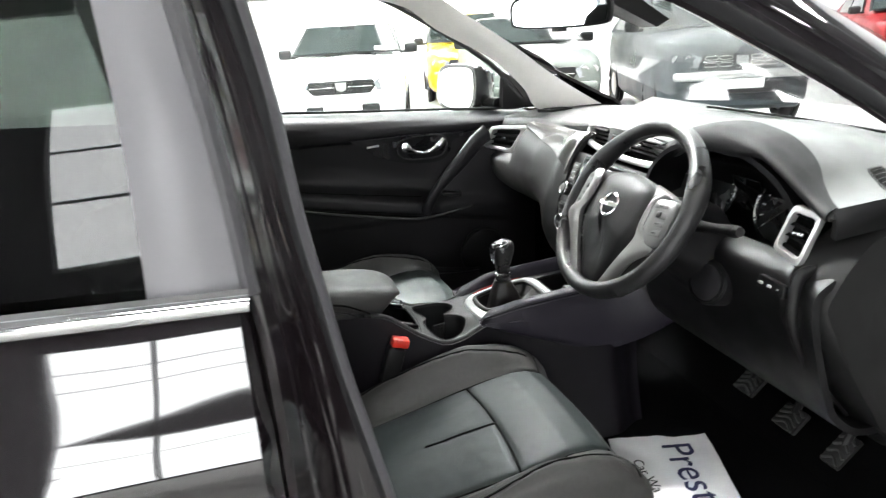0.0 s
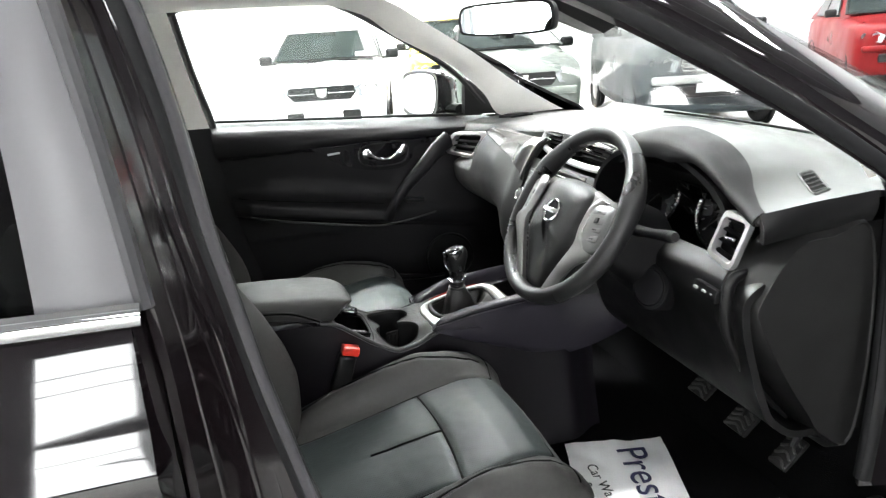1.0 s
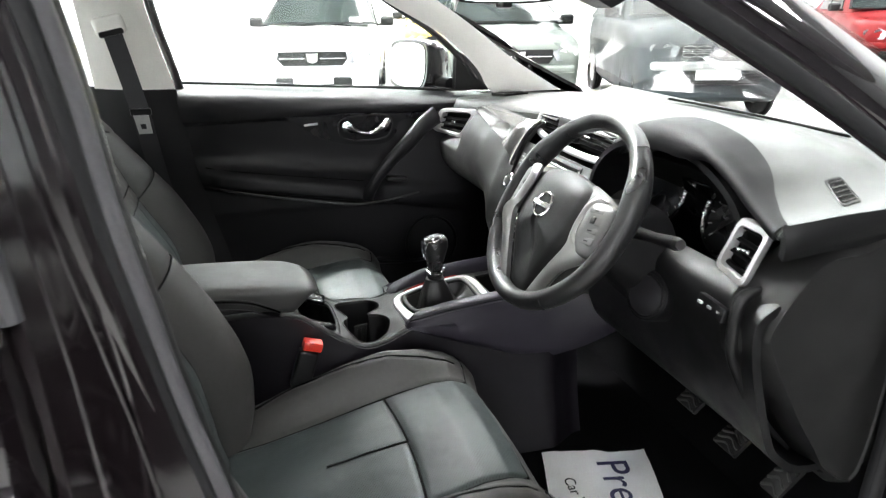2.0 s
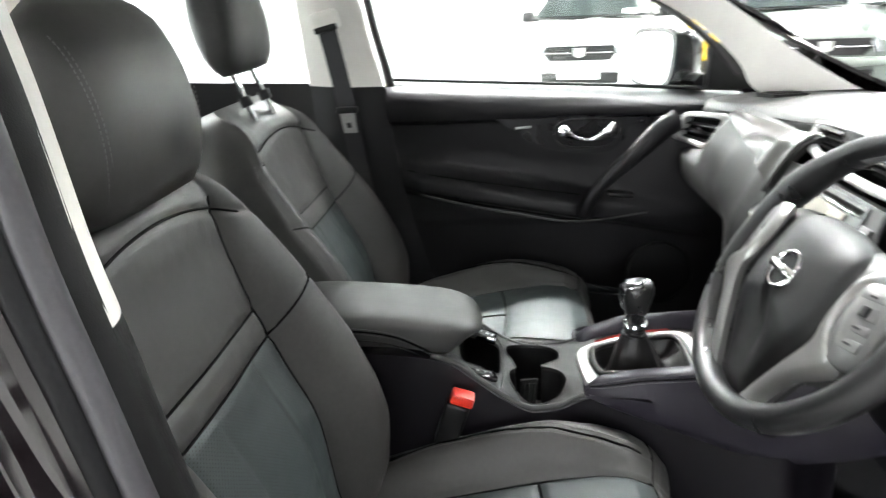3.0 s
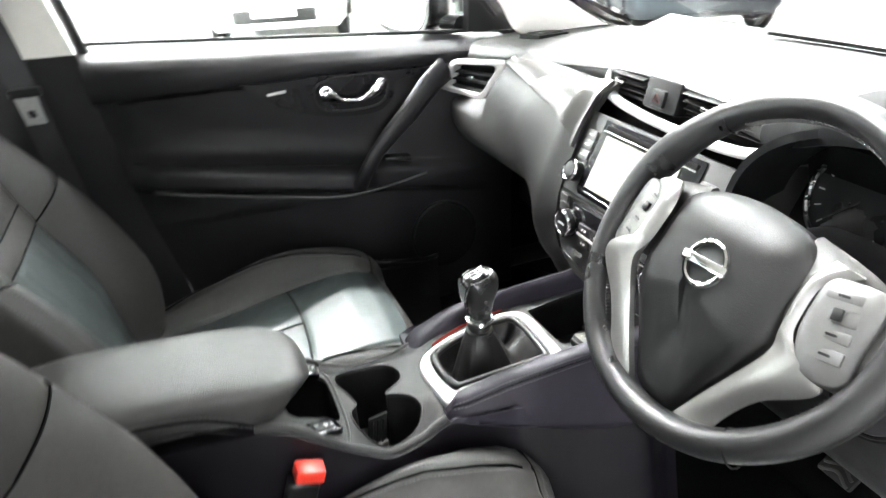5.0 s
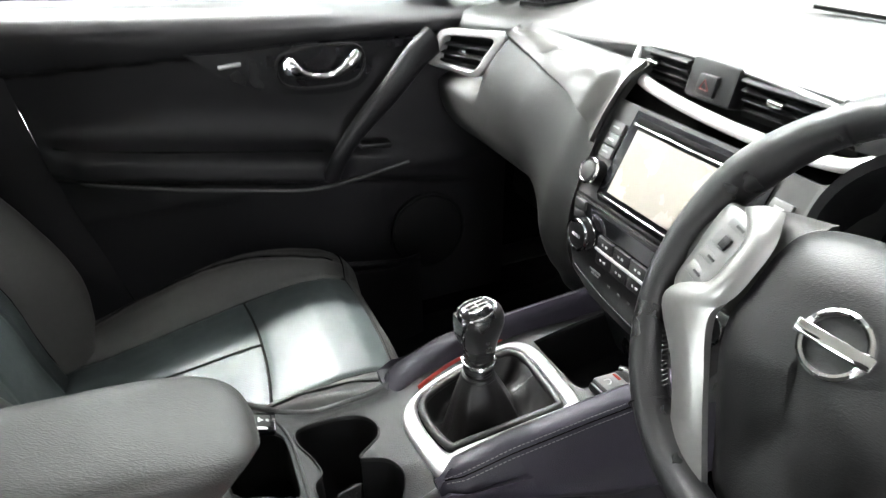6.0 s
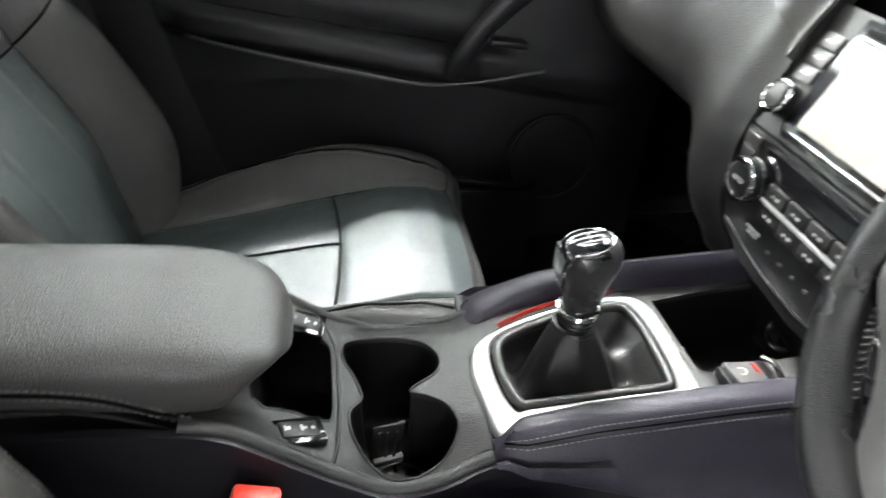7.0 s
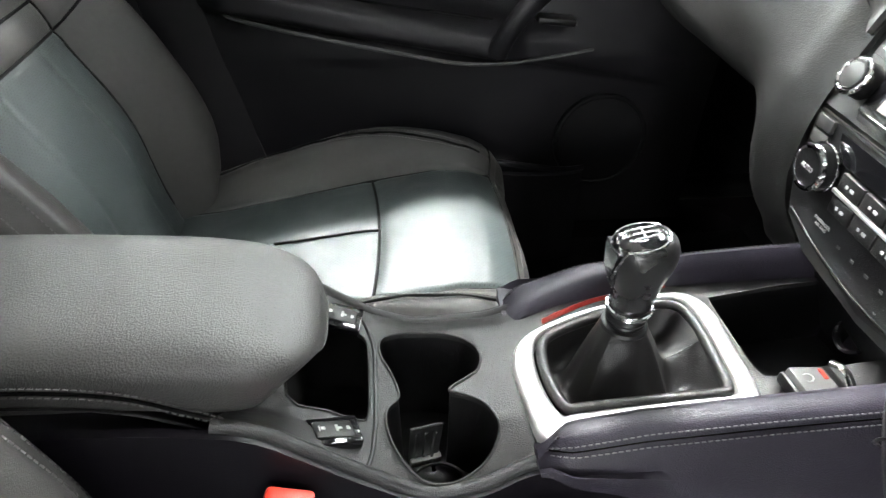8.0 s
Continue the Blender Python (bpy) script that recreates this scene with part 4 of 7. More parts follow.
def build_back(seat, org, recline, head_lift, head_fwd):
    """The backrest stands on the hinge and leans back by recline degrees."""
    a = radians(recline)
    upv, n = V(-math.sin(a), 0, math.cos(a)), V(math.cos(a), 0, math.sin(a))
    hinge = V(-0.272, 0, 0.575)
    wid_t = [(-0.04, 0.20), (0.0, 0.235), (0.08, 0.262), (0.20, 0.270), (0.33, 0.264), (0.44, 0.240), (0.50, 0.20), (0.54, 0.165), (0.575, 0.12), (0.592, 0.06)]
    ins_t = [(0.0, 0.115), (0.15, 0.128), (0.28, 0.134), (0.40, 0.142), (0.50, 0.150), (0.54, 0.14)]
    bol_t = [(-0.04, 0.045), (0.0, 0.066), (0.08, 0.086), (0.20, 0.078), (0.34, 0.048), (0.46, 0.018), (0.55, 0.002), (0.592, 0.0)]
    SEAM_LO, SEAM_HI, SEAM_TOP = 0.288, 0.330, 0.505

    def P(s, q):
        """s: height along the back; q: -1 to 1 across, beyond 0.8 round the side."""
        aq, sg = abs(q), (1 if q >= 0 else -1)
        W, I, bo = ease(s, wid_t), ease(s, ins_t), ease(s, bol_t)
        lum = 0.018 * math.exp(-((s - 0.14) / 0.10) ** 2) - 0.010 * math.exp(-((s - 0.42) / 0.12) ** 2)
        top = -0.055 * ease(s, [(0.48, 0.0), (0.592, 1.0)]) ** 2
        if aq < 0.45:
            y, d = I * aq / 0.45, lum + 0.004 * math.cos(aq / 0.45 * math.pi / 2)
        elif aq < 0.80:
            t = (aq - 0.45) / 0.35
            y = I + (W - 0.012 - I) * t
            d = lum * (1 - t) + bo * math.sin(min(1.0, t * 1.25) * math.pi / 2) - 0.02 * max(0, t - 0.75) / 0.25
        else:
            t = (aq - 0.80) / 0.20
            y = W - 0.012 + 0.016 * math.sin(t * math.pi * 0.8)
            d = bo - 0.02 - 0.115 * t
        edge = min(1.0, W / 0.2)
        d = d * (0.35 + 0.65 * edge) + top
        g = 0.0
        if s < 0.50:
            g += groove(y - I, 0.005, 0.004)
        if y < I + 0.01:
            g += groove(s - SEAM_LO, 0.006, 0.003) + groove(s - SEAM_HI, 0.006, 0.003)
            g += groove(y - 0.062, 0.005, 0.0015) * (1 if s < SEAM_LO else 0)
        elif aq < 0.80:
            g += groove(s - (SEAM_LO + (y - I) * 0.45), 0.006, 0.0035)
        if aq < 0.85:
            g += groove(s - SEAM_TOP + 0.05 * (y / 0.2) ** 2, 0.006, 0.003)
        pos = hinge + upv * s + V(0, sg * y, 0) + n * (d + g)
        pos += n * (0.0018 * noise.noise(pos * 13 + org * 7) + 0.0006 * noise.noise(pos * 50)) * (1 if aq < 0.85 else 0)
        return pos
    ss = frange(-0.04, SEAM_LO, 0.0058)[:-1] + frange(SEAM_LO, 0.50, 0.0058)[:-1] + frange(0.50, 0.592, 0.0058)
    qs = frange(-1, -0.45, 0.0135)[:-1] + frange(-0.45, 0.45, 0.0135)[:-1] + frange(0.45, 1, 0.0135)
    keep = {"bolster": B(), "upper": B(), "lower": B()}
    made = {k: {} for k in keep}
    grid = [[P(s, q) for q in qs] for s in ss]

    def vert(k, i, j):
        if (i, j) not in made[k]:
            made[k][(i, j)] = keep[k].verts.new(grid[i][j])
        return made[k][(i, j)]
    for i in range(len(ss) - 1):
        for j in range(len(qs) - 1):
            s, q = (ss[i] + ss[i + 1]) / 2, (qs[j] + qs[j + 1]) / 2
            k = "bolster"
            if abs(q) < 0.45 and s < 0.50:
                k = "lower" if s < SEAM_LO else "upper"
            keep[k].faces.new([vert(k, i, j), vert(k, i, j + 1), vert(k, i + 1, j + 1), vert(k, i + 1, j)])
    # close the rear of the back
    rear = [made["bolster"][(i, 0)] for i in range(len(ss)) if (i, 0) in made["bolster"]]
    rear2 = [made["bolster"][(i, len(qs) - 1)] for i in range(len(ss)) if (i, len(qs) - 1) in made["bolster"]]
    for i in range(len(rear) - 1):
        keep["bolster"].faces.new((rear[i], rear[i + 1], rear2[i + 1], rear2[i]))
    for k in keep:
        uv = keep[k].loops.layers.uv.new("UVMap")
        idx = {v: ij for ij, v in made[k].items()}
        for f in keep[k].faces:
            for lo in f.loops:
                i, j = idx[lo.vert]
                lo[uv].uv = (ss[i], qs[j] * 0.29)
    base = part("backrest", keep["bolster"], M_LEATHER, seat, "black leather backrest with raised sides", 60)
    part("upper_panel", keep["upper"], M_LEATHER, base, "smooth black leather panel", 60)
    part("lower_panel", keep["lower"], M_PERF, base, "perforated black leather panel", 60)
    bm = B()
    for sg in (-1, 1):
        for q in (0.735, 0.785):
            stitches(bm, [P(s, sg * q) + n * 0.001 for s in frange(0.02, 0.47, 0.012)])
    tagged(part("stitching", bm, M_THREAD, base, "", 60), "grey double stitching", kind="stuff")
    bm = B()
    for sg in (-1, 1):
        sweep(bm, [P(s, sg * 0.45) + n * 0.0012 for s in frange(0.0, 0.50, 0.012)], 0.0019, 6)
    part("piping", bm, M_VOID, base)
    # thin dark seam lines
    def across(q):
        return SEAM_LO + max(0.0, abs(q) - 0.45) * 0.14
    for line in ([(across(q), q) for q in np.linspace(-0.78, 0.78, 70)], [(SEAM_HI, q) for q in np.linspace(-0.45, 0.45, 40)], [(SEAM_TOP - 0.05 * (q * 0.30 / 0.2) ** 2, q) for q in np.linspace(-0.62, 0.62, 60)]):
        bm = B()
        sweep(bm, [P(s_, q_) + n * 0.0009 for s_, q_ in line], 0.0019, 6)
        part("seam", bm, M_VOID, base)
    # headrest on two posts
    hb = hinge + upv * 0.66
    hr = B()
    rows = []
    for t in np.linspace(0, 1, 15):
        s = 0.615 + head_lift + 0.215 * t
        wd = 0.128 * (1 - 0.25 * t ** 3) * (0.86 + 0.14 * math.sin(min(1, t * 4) * math.pi / 2))
        dep = 0.052 * (math.sin(math.pi * min(1, max(0.06, t * 0.94 + 0.05))) ** 0.45)
        wd *= 1 - 0.30 * max(0, t - 0.88) / 0.12 - 0.12 * max(0, 0.08 - t) / 0.08
        loop = []
        for ang in np.linspace(0, math.tau, 36, endpoint=False):
            c, sn = math.cos(ang), math.sin(ang)
            ex = lambda v: math.copysign(abs(v) ** 0.55, v)
            loop.append(hinge + upv * s + V(0, ex(c) * wd, 0) + n * (ex(sn) * dep - 0.035 + head_fwd + 0.03 * t))
        rows.append(loop)
    loft(hr, rows)
    head = part("headrest", hr, M_LEATHER, seat, "black leather headrest", 60)
    bm = B()
    for y in (-0.10, 0.10):
        for o in (0.0, 0.008):
            stitches(bm, [hinge + upv * (0.625 + head_lift + 0.18 * t) + V(0, y + o - (y > 0) * 0.008, 0) + n * (0.052 * (math.sin(math.pi * min(1, max(0.06, t * 0.94 + 0.05))) ** 0.45) * 0.86 - 0.033 + head_fwd + 0.03 * t) for t in np.linspace(0.06, 0.92, 12)])
    tagged(part("stitching", bm, M_THREAD, head, "", 60), "grey stitching", kind="stuff")
    for y in (-0.055, 0.055):
        bm = B()
        sweep(bm, [hinge + upv * s + V(0, y, 0) + n * (head_fwd - 0.045) for s in (0.54, 0.60, 0.66 + head_lift)], 0.0065, 12)
        part("headrest_post", bm, M_CHROME, head, "chrome headrest post")
        bm = B()
        sweep(bm, [hinge + upv * s + V(0, y, 0) + n * (head_fwd - 0.045) for s in (0.575, 0.596)], 0.013, 12)
        part("post_guide", bm, M_DARK, head)
    bm = B()
    box(bm, hinge + upv * 0.28 - n * 0.12, (0.04, 0.40, 0.5), 0.02, 3, m=pose(0, 0, 0, 0, -recline, 0))
    part("back_panel", bm, M_DARK, base)


def front_seat(x, y, dz, recline, head_lift, head_fwd, label):
    s = thing("front_seat", label, "car seat", "front seats", at=(x, y, dz))
    build_cushion(s, V(x, y, 0))
    build_back(s, V(x, y, 0), recline, head_lift, head_fwd)
    return s


def open_door():
    """The driver's door, swung out on its front hinges; local x runs from hinge to latch."""
    d = thing("driver_door", "black car door standing wide open on its hinges", "car door", at=(0.86, -0.80, 0.36))
    d.rotation_euler = (0, 0, radians(180 + 70))
    bm = B()
    sheet(bm, lambda u, v: V(1.08 * u, 0.03 + 0.045 * math.sin(math.pi * min(1, v * 1.2)), 0.69 - 0.67 * v), 12, 12, 0.01, (0, 1, 0))
    part("door_skin", bm, M_PAINT, d, "glossy black outer skin")
    bm = B()
    sheet(bm, lambda u, v: V(0.02 + 1.03 * u, -0.06 - 0.05 * math.exp(-((v - 0.42) / 0.09) ** 4) * math.sin(math.pi * min(1, 0.15 + u * 0.9)), 0.69 - 0.66 * v), 24, 40, 0.03, (0, -1, 0))
    part("door_card", bm, M_DOOR, d, "black moulded trim card")
    bm = B()
    box(bm, V(0.53, -0.015, 0.34), (1.03, 0.06, 0.66), 0.02, 3)
    part("door_core", bm, M_PAINT, d)
    bm = B()
    sweep(bm, curve([(0.06, -0.02, 0.68), (0.30, 0.02, 0.86), (0.58, 0.07, 1.01), (0.80, 0.08, 1.05), (1.08, 0.07, 1.03), (1.07, 0.02, 0.85), (1.05, -0.02, 0.68)], 10), 0.022, 10, up=(0, 1, 0))
    part("window_frame", bm, M_PAINT, d)
    bm = B()
    plate(bm, [V(0.08, -0.015, 0.68), V(0.30, 0.02, 0.85), V(0.58, 0.065, 1.0), V(1.06, 0.065, 1.02), V(1.04, -0.015, 0.68)], 0.004, (0, 1, 0))
    part("window_pane", bm, M_GLASS, d).visible_shadow = False
    for z in (0.14, 0.50):
        bm = B()
        box(bm, V(-0.03, -0.02, z), (0.10, 0.03, 0.06), 0.008)
        part("hinge", bm, M_PAINT, d)
    return d


open_door()
front_door()
door_mirror()
cabin_mirror()
front_seat(0.0, -0.365, 0.0, 15.5, -0.082, 0.040, "black leather driver's seat with perforated panels and grey stitching")
front_seat(-0.068, 0.365, -0.012, 19.0, 0.030, 0.025, "black leather passenger seat with perforated panels and grey stitching")


# ---- dashboard ----
def dash_top(y):
    """Rear edge of the dash pad (x, z) over the width of the car."""
    hump = math.exp(-((y + 0.41) / 0.185) ** 4)
    x = ease(y, [(-0.68, 0.462), (-0.61, 0.474), (-0.50, 0.482), (-0.30, 0.486), (-0.22, 0.515), (-0.15, 0.545), (0.0, 0.565), (0.22, 0.57), (0.35, 0.545), (0.52, 0.515), (0.70, 0.48)])
    z = ease(y, [(-0.70, 1.026), (-0.655, 1.032), (-0.61, 1.047), (-0.555, 1.074), (-0.48, 1.101), (-0.40, 1.110), (-0.305, 1.098), (-0.23, 1.070), (-0.15, 1.050), (0.10, 1.058), (0.30, 1.045), (0.50, 1.030), (0.70, 1.018)])
    return x, z, hump


STACK_C = V(0.445, 0.0, 0.867)
STACK_UP, STACK_N = V(0.42, 0, 0.9075), V(-0.9075, 0, 0.42)       # head unit, leaning back
CLIMATE_UP, CLIMATE_N = V(0.03, 0, 0.9995), V(-0.9995, 0, 0.03)   # climate panel below it, nearly upright


def on_stack(y, s, d=0.0):
    """A place on the stack: s along its height from the middle, d proud of it; the face breaks at s = -0.010."""
    if s >= -0.010:
        return STACK_C + V(0, y, 0) + STACK_UP * s + STACK_N * d
    return STACK_C + V(0, y, 0) - STACK_UP * 0.010 + CLIMATE_UP * (s + 0.010) + CLIMATE_N * d


def vent(parent, corners, name, slats=4, knob=True):
    """A framed louvre: four corners in order, inner top first."""
    c = [Vector(p) for p in corners]
    mid = sum(c, V(0, 0, 0)) / 4
    n = (c[2] - c[0]).cross(c[3] - c[1]).normalized()
    if n.x > 0:
        n = -n
    outer = curve([a.lerp(b, t) for a, b in zip(c, c[1:] + c[:1]) for t in (0.12, 0.5, 0.88)], 4, True)

    def loop(sc, d):
        return [mid + (p - mid) * sc + n * d for p in outer]
    bm = B()
    loft(bm, [loop(0.74, -0.020), loop(0.74, 0.002), loop(0.79, 0.005), loop(0.98, 0.004), loop(1.02, 0.0), loop(1.02, -0.010)], caps=False)
    fr = part("vent_frame", bm, M_SILVER, parent, "satin silver air vent frame")
    bm = B()
    plate(bm, loop(0.82, -0.019), 0.004, -n)
    part("vent_throat", bm, M_VOID, fr)
    top, bot, lef, rig = c[0].lerp(c[1], 0.5), c[2].lerp(c[3], 0.5), c[0].lerp(c[3], 0.5), c[1].lerp(c[2], 0.5)
    for k in range(slats):
        t = (k + 0.7) / (slats + 0.4)
        a, b = c[0].lerp(c[3], t), c[1].lerp(c[2], t)
        a, b = a.lerp(b, 0.12) - n * 0.010, b.lerp(a, 0.12) - n * 0.010
        bm = B()
        sweep(bm, [a, a.lerp(b, 0.5), b], 0.0065, 8, flat=0.28, up=(top - bot).normalized() * 0.6 + n * 0.2)
        part("slat", bm, M_MATT, fr)
    if knob:
        bm = B()
        box(bm, mid - n * 0.002, (0.010, 0.018, 0.007), 0.002, m=n.to_track_quat("X", "Z").to_matrix().to_4x4())
        part("vent_tab", bm, M_CHROME, fr)
    return fr


def text_on(parent, name, body, size, m, material, flat=0.0004):
    cu = bpy.data.curves.new(name, "FONT")
    cu.body, cu.size, cu.align_x, cu.align_y, cu.extrude = body, size, "CENTER", "CENTER", flat
    ob = new(name + "_source", cu)
    me = bpy.data.meshes.new_from_object(ob.evaluated_get(bpy.context.evaluated_depsgraph_get()))
    bpy.data.objects.remove(ob)
    me.materials.clear()
    me.materials.append(material)
    o = new(name, me)
    o.parent = parent
    o.matrix_local = m
    return o


def facing(n, up=(0, 0, 1)):
    """A turn that lays x, y on a face with normal n, y towards up."""
    n = Vector(n).normalized()
    x = Vector(up).cross(n).normalized()
    y = n.cross(x)
    return Matrix((x, y, n)).transposed().to_4x4()


def dashboard():
    d = thing("dashboard", "black soft-touch dashboard with silver vent frames", "dashboard")
    # pad: from the windscreen foot over the edge and a little down
    def P(u, v):
        y = 0.695 - 1.362 * v
        xe, ze, hump = dash_top(y)
        xf = 1.12 - 0.24 * abs(y / 0.7) ** 2.6
        if u < 0.80:
            t = u / 0.80
            x = xf + (xe + 0.03 - xf) * t
            z = 1.022 + (ze + 0.004 - 1.022) * ease(t, [(0, 0), (0.75, 0.85), (1, 1)]) + 0.012 * math.sin(math.pi * t)
            z += 0.010 * hump * math.sin(math.pi * t) * t
            return V(x, y, z)
        t = (u - 0.80) / 0.20
        ang = t * math.pi * 0.62
        lip = ease(y, [(-0.52, 0.42), (-0.42, 1.0)])
        return V(xe + 0.03 - 0.034 * math.sin(ang), y, ze + 0.004 - 0.030 * lip * (1 - math.cos(ang)))
    bm = B()
    sheet(bm, P, 60, 120, 0.012)
    part("dash_pad", bm, M_SOFT, d, "dark grey soft dash pad", 50)
    bm = B()
    stitch = [P(0.93, v) + V(-0.002, 0, 0.001) for v in np.linspace(0.08, 0.36, 60)]
    sweep(bm, stitch, 0.0015, 5)
    part("pad_seam", bm, M_DARK, d)
    # black lip round the instrument hood
    def Ph(a, b):
        y = -0.155 - 0.5075 * a
        u0 = 0.86 - 0.115 * math.exp(-((y + 0.42) / 0.20) ** 6)
        p = P(u0 + (1.0 - u0) * b, (0.695 - y) / 1.362)
        return p + V(-0.0015, 0, 0.0025) * math.sin(math.pi * min(1.0, a * 8, (1 - a) * 8) / 2)
    bm = B()
    sheet(bm, Ph, 82, 16, 0.004)
    part("cowl_lip", bm, M_MATT, d, "black lip of the instrument hood", 50)
    # side window louvre let into the pad
    def pad_at(x, y, d=0.0):
        xe, ze, hump = dash_top(y)
        xf = 1.12 - 0.24 * abs(y / 0.7) ** 2.6
        p = P(0.80 * (xf - x) / (xf - xe - 0.03), (0.695 - y) / 1.362)
        return V(x, y, p.z + d)
    corners = [(0.604, -0.592), (0.640, -0.588), (0.622, -0.642), (0.582, -0.648)]
    ctr = V(sum(a for a, b in corners) / 4, sum(b for a, b in corners) / 4, 0)
    line = curve([(a, b, 0) for a, b in [(p[0] * (1 - k) + q[0] * k, p[1] * (1 - k) + q[1] * k) for p, q in zip(corners, corners[1:] + corners[:1]) for k in (0.12, 0.5, 0.88)]], 3, True)
    bm = B()
    rows = [[pad_at(*(ctr + (p - ctr) * k).xy, dz) for p in line] for k, dz in ((1.10, -0.004), (1.02, 0.0012), (0.92, 0.0022), (0.82, 0.001), (0.80, -0.010))]
    join(bm, [[bm.verts.new(p) for p in r] for r in rows], caps=False)
    lv = part("side_louvre", bm, M_HARD, d, "dark side window louvre", 50)
    # black plate laid on the uncut pad as the shade between the slats
    bm = B()
    plate(bm, [pad_at(*(ctr + (p - ctr) * 0.83).xy, 0.0004) for p in line], 0.0005, (0, 0, 1))
    part("louvre_shade", bm, M_VOID, lv)
    for k in range(5):
        f = (k + 0.8) / 5.6
        a, b = [V(*corners[m_], 0).lerp(V(*corners[n_], 0), f) for m_, n_ in ((0, 3), (1, 2))]
        a, b = a.lerp(b, 0.14), b.lerp(a, 0.14)
        bm = B()
        sweep(bm, [pad_at(a.x, a.y, 0.001), pad_at(b.x, b.y, 0.001)], 0.0014, 6)
        part("slat", bm, M_HARD, lv)
    # dark slot and sensor at the foot of the windscreen
    bm = B()
    sheet(bm, lambda u, v: V(1.02 + 0.045 * u - 0.2 * abs(0.30 - 0.55 * v) ** 2, 0.30 - 0.55 * v, 1.045 - 0.010 * u), 2, 30, 0.006, (0, 0, 1))
    part("demister_slot", bm, M_VOID, d)
    # passenger side: a belly that turns under above the glove box, and a tall cheek beside the centre stack
    BELLY = [(0.60, 0.90), (0.70, 0.66), (0.74, 0.58), (0.77, 0.52), (0.80, 0.472), (0.83, 0.440), (0.86, 0.424), (0.89, 0.420), (0.93, 0.428), (0.96, 0.440), (0.99, 0.462), (1.015, 0.492), (1.03, 0.525)]
    CHEEK = [(0.60, 0.62), (0.63, 0.51), (0.66, 0.468), (0.69, 0.452), (0.72, 0.432), (0.75, 0.419), (0.785, 0.412), (0.82, 0.413), (0.86, 0.420), (0.90, 0.435), (0.94, 0.452), (0.98, 0.474), (1.01, 0.497), (1.03, 0.525)]

    def belly(y, z, lift=0.0):
        w = ease(y, [(0.205, 1.0), (0.315, 0.0)])
        side = max(0, (y - 0.56) / 0.135)
        groove_ = 0.018 * ease(y, [(0.160, 1.0), (0.200, 0.0)])
        niche = 0.055 * ease(y, [(0.455, 0.0), (0.50, 1.0)]) * ease(z, [(0.900, 0.0), (0.935, 1.0)])
        return V(w * ease(z, CHEEK) + (1 - w) * ease(z, BELLY) + 0.03 * side ** 2 + groove_ + niche - lift, y, z - 0.01 * side)

    def Pb(u, v):
        return belly(0.695 - 0.535 * v, 1.03 - 0.43 * u)
    bm = B()
    sheet(bm, Pb, 90, 70, 0.012)
    part("glove_box_panel", bm, M_GLOVE, d, "rounded dark grey glove box panel", 50)
    # gloss wing between the left vent and the centre stack, above a curved line
    CREST = [(0.928, 0.158), (0.945, 0.172), (0.97, 0.212), (0.995, 0.305), (1.005, 0.385), (1.012, 0.475)]

    def Pw(a_, b_):
        y = 0.158 + 0.315 * a_
        z0 = ease(y, [(q, p) for p, q in CREST])
        z1 = 1.026 - 0.006 * a_
        return belly(y, z0 + (z1 - z0) * b_, 0.0055)
    bm = B()
    sheet(bm, Pw, 56, 24, 0.008)
    part("gloss_wing", bm, M_WING, d, "gloss dark trim wing", 60)
    bm = B()
    sweep(bm, [belly(q, p, 0.005) for p, q in [(ease(y, [(q, p) for p, q in CREST]), y) for y in frange(0.158, 0.475, 0.006)]], 0.0016, 6)
    part("wing_join", bm, M_VOID, d)
    # vents
    R = [(0.471, -0.590, 1.024), (0.483, -0.636, 1.016), (0.461, -0.622, 0.930), (0.451, -0.576, 0.950)]
    vent(d, R, "vent")
    vent(d, [(0.498, 0.480, 1.012), (0.434, 0.640, 0.998), (0.418, 0.680, 0.926), (0.471, 0.547, 0.920)], "vent")
    # centre vents under a silver blade
    for y0, y1 in ((0.178, 0.086), (0.004, -0.150)):
        top_x = 0.556
        bm = B()
        box(bm, (top_x + 0.006, (y0 + y1) / 2, 1.022), (0.02, abs(y0 - y1), 0.050), 0.003)
        th = part("vent_throat", bm, M_VOID, d)
        for k in range(4):
            bm = B()
            sweep(bm, [V(top_x - 0.004 + 0.003 * k - 0.006, y0 - 0.004, 1.043 - 0.0115 * k), V(top_x - 0.010 + 0.003 * k, (y0 + y1) / 2, 1.043 - 0.0115 * k), V(top_x - 0.010 + 0.003 * k, y1 + 0.004, 1.043 - 0.0115 * k)], 0.008, 8, flat=0.3)
            part("slat", bm, M_MATT, th)
        bm = B()
        box(bm, (top_x - 0.014, (y0 + y1) / 2 + 0.02, 1.030), (0.014, 0.022, 0.008), 0.003)
        part("vent_tab", bm, M_CHROME, th)
    bm = B()
    blade = curve([(0.552, 0.198, 1.044), (0.543, 0.192, 1.022), (0.532, 0.160, 1.006), (0.522, 0.07, 0.998), (0.518, -0.05, 0.995), (0.520, -0.15, 1.000), (0.530, -0.185, 1.014), (0.545, -0.195, 1.036)], 8)
    sweep(bm, blade, 0.011, 10, flat=0.8, up=(-0.6, 0, 0.8), radii=[interp(i / (len(blade) - 1), [(0, 0.003), (0.2, 0.0085), (0.8, 0.0085), (1, 0.003)]) for i in range(len(blade))])
    part("vent_blade", bm, M_SILVER, d, "satin silver blade under the centre vents")
    bm = B()
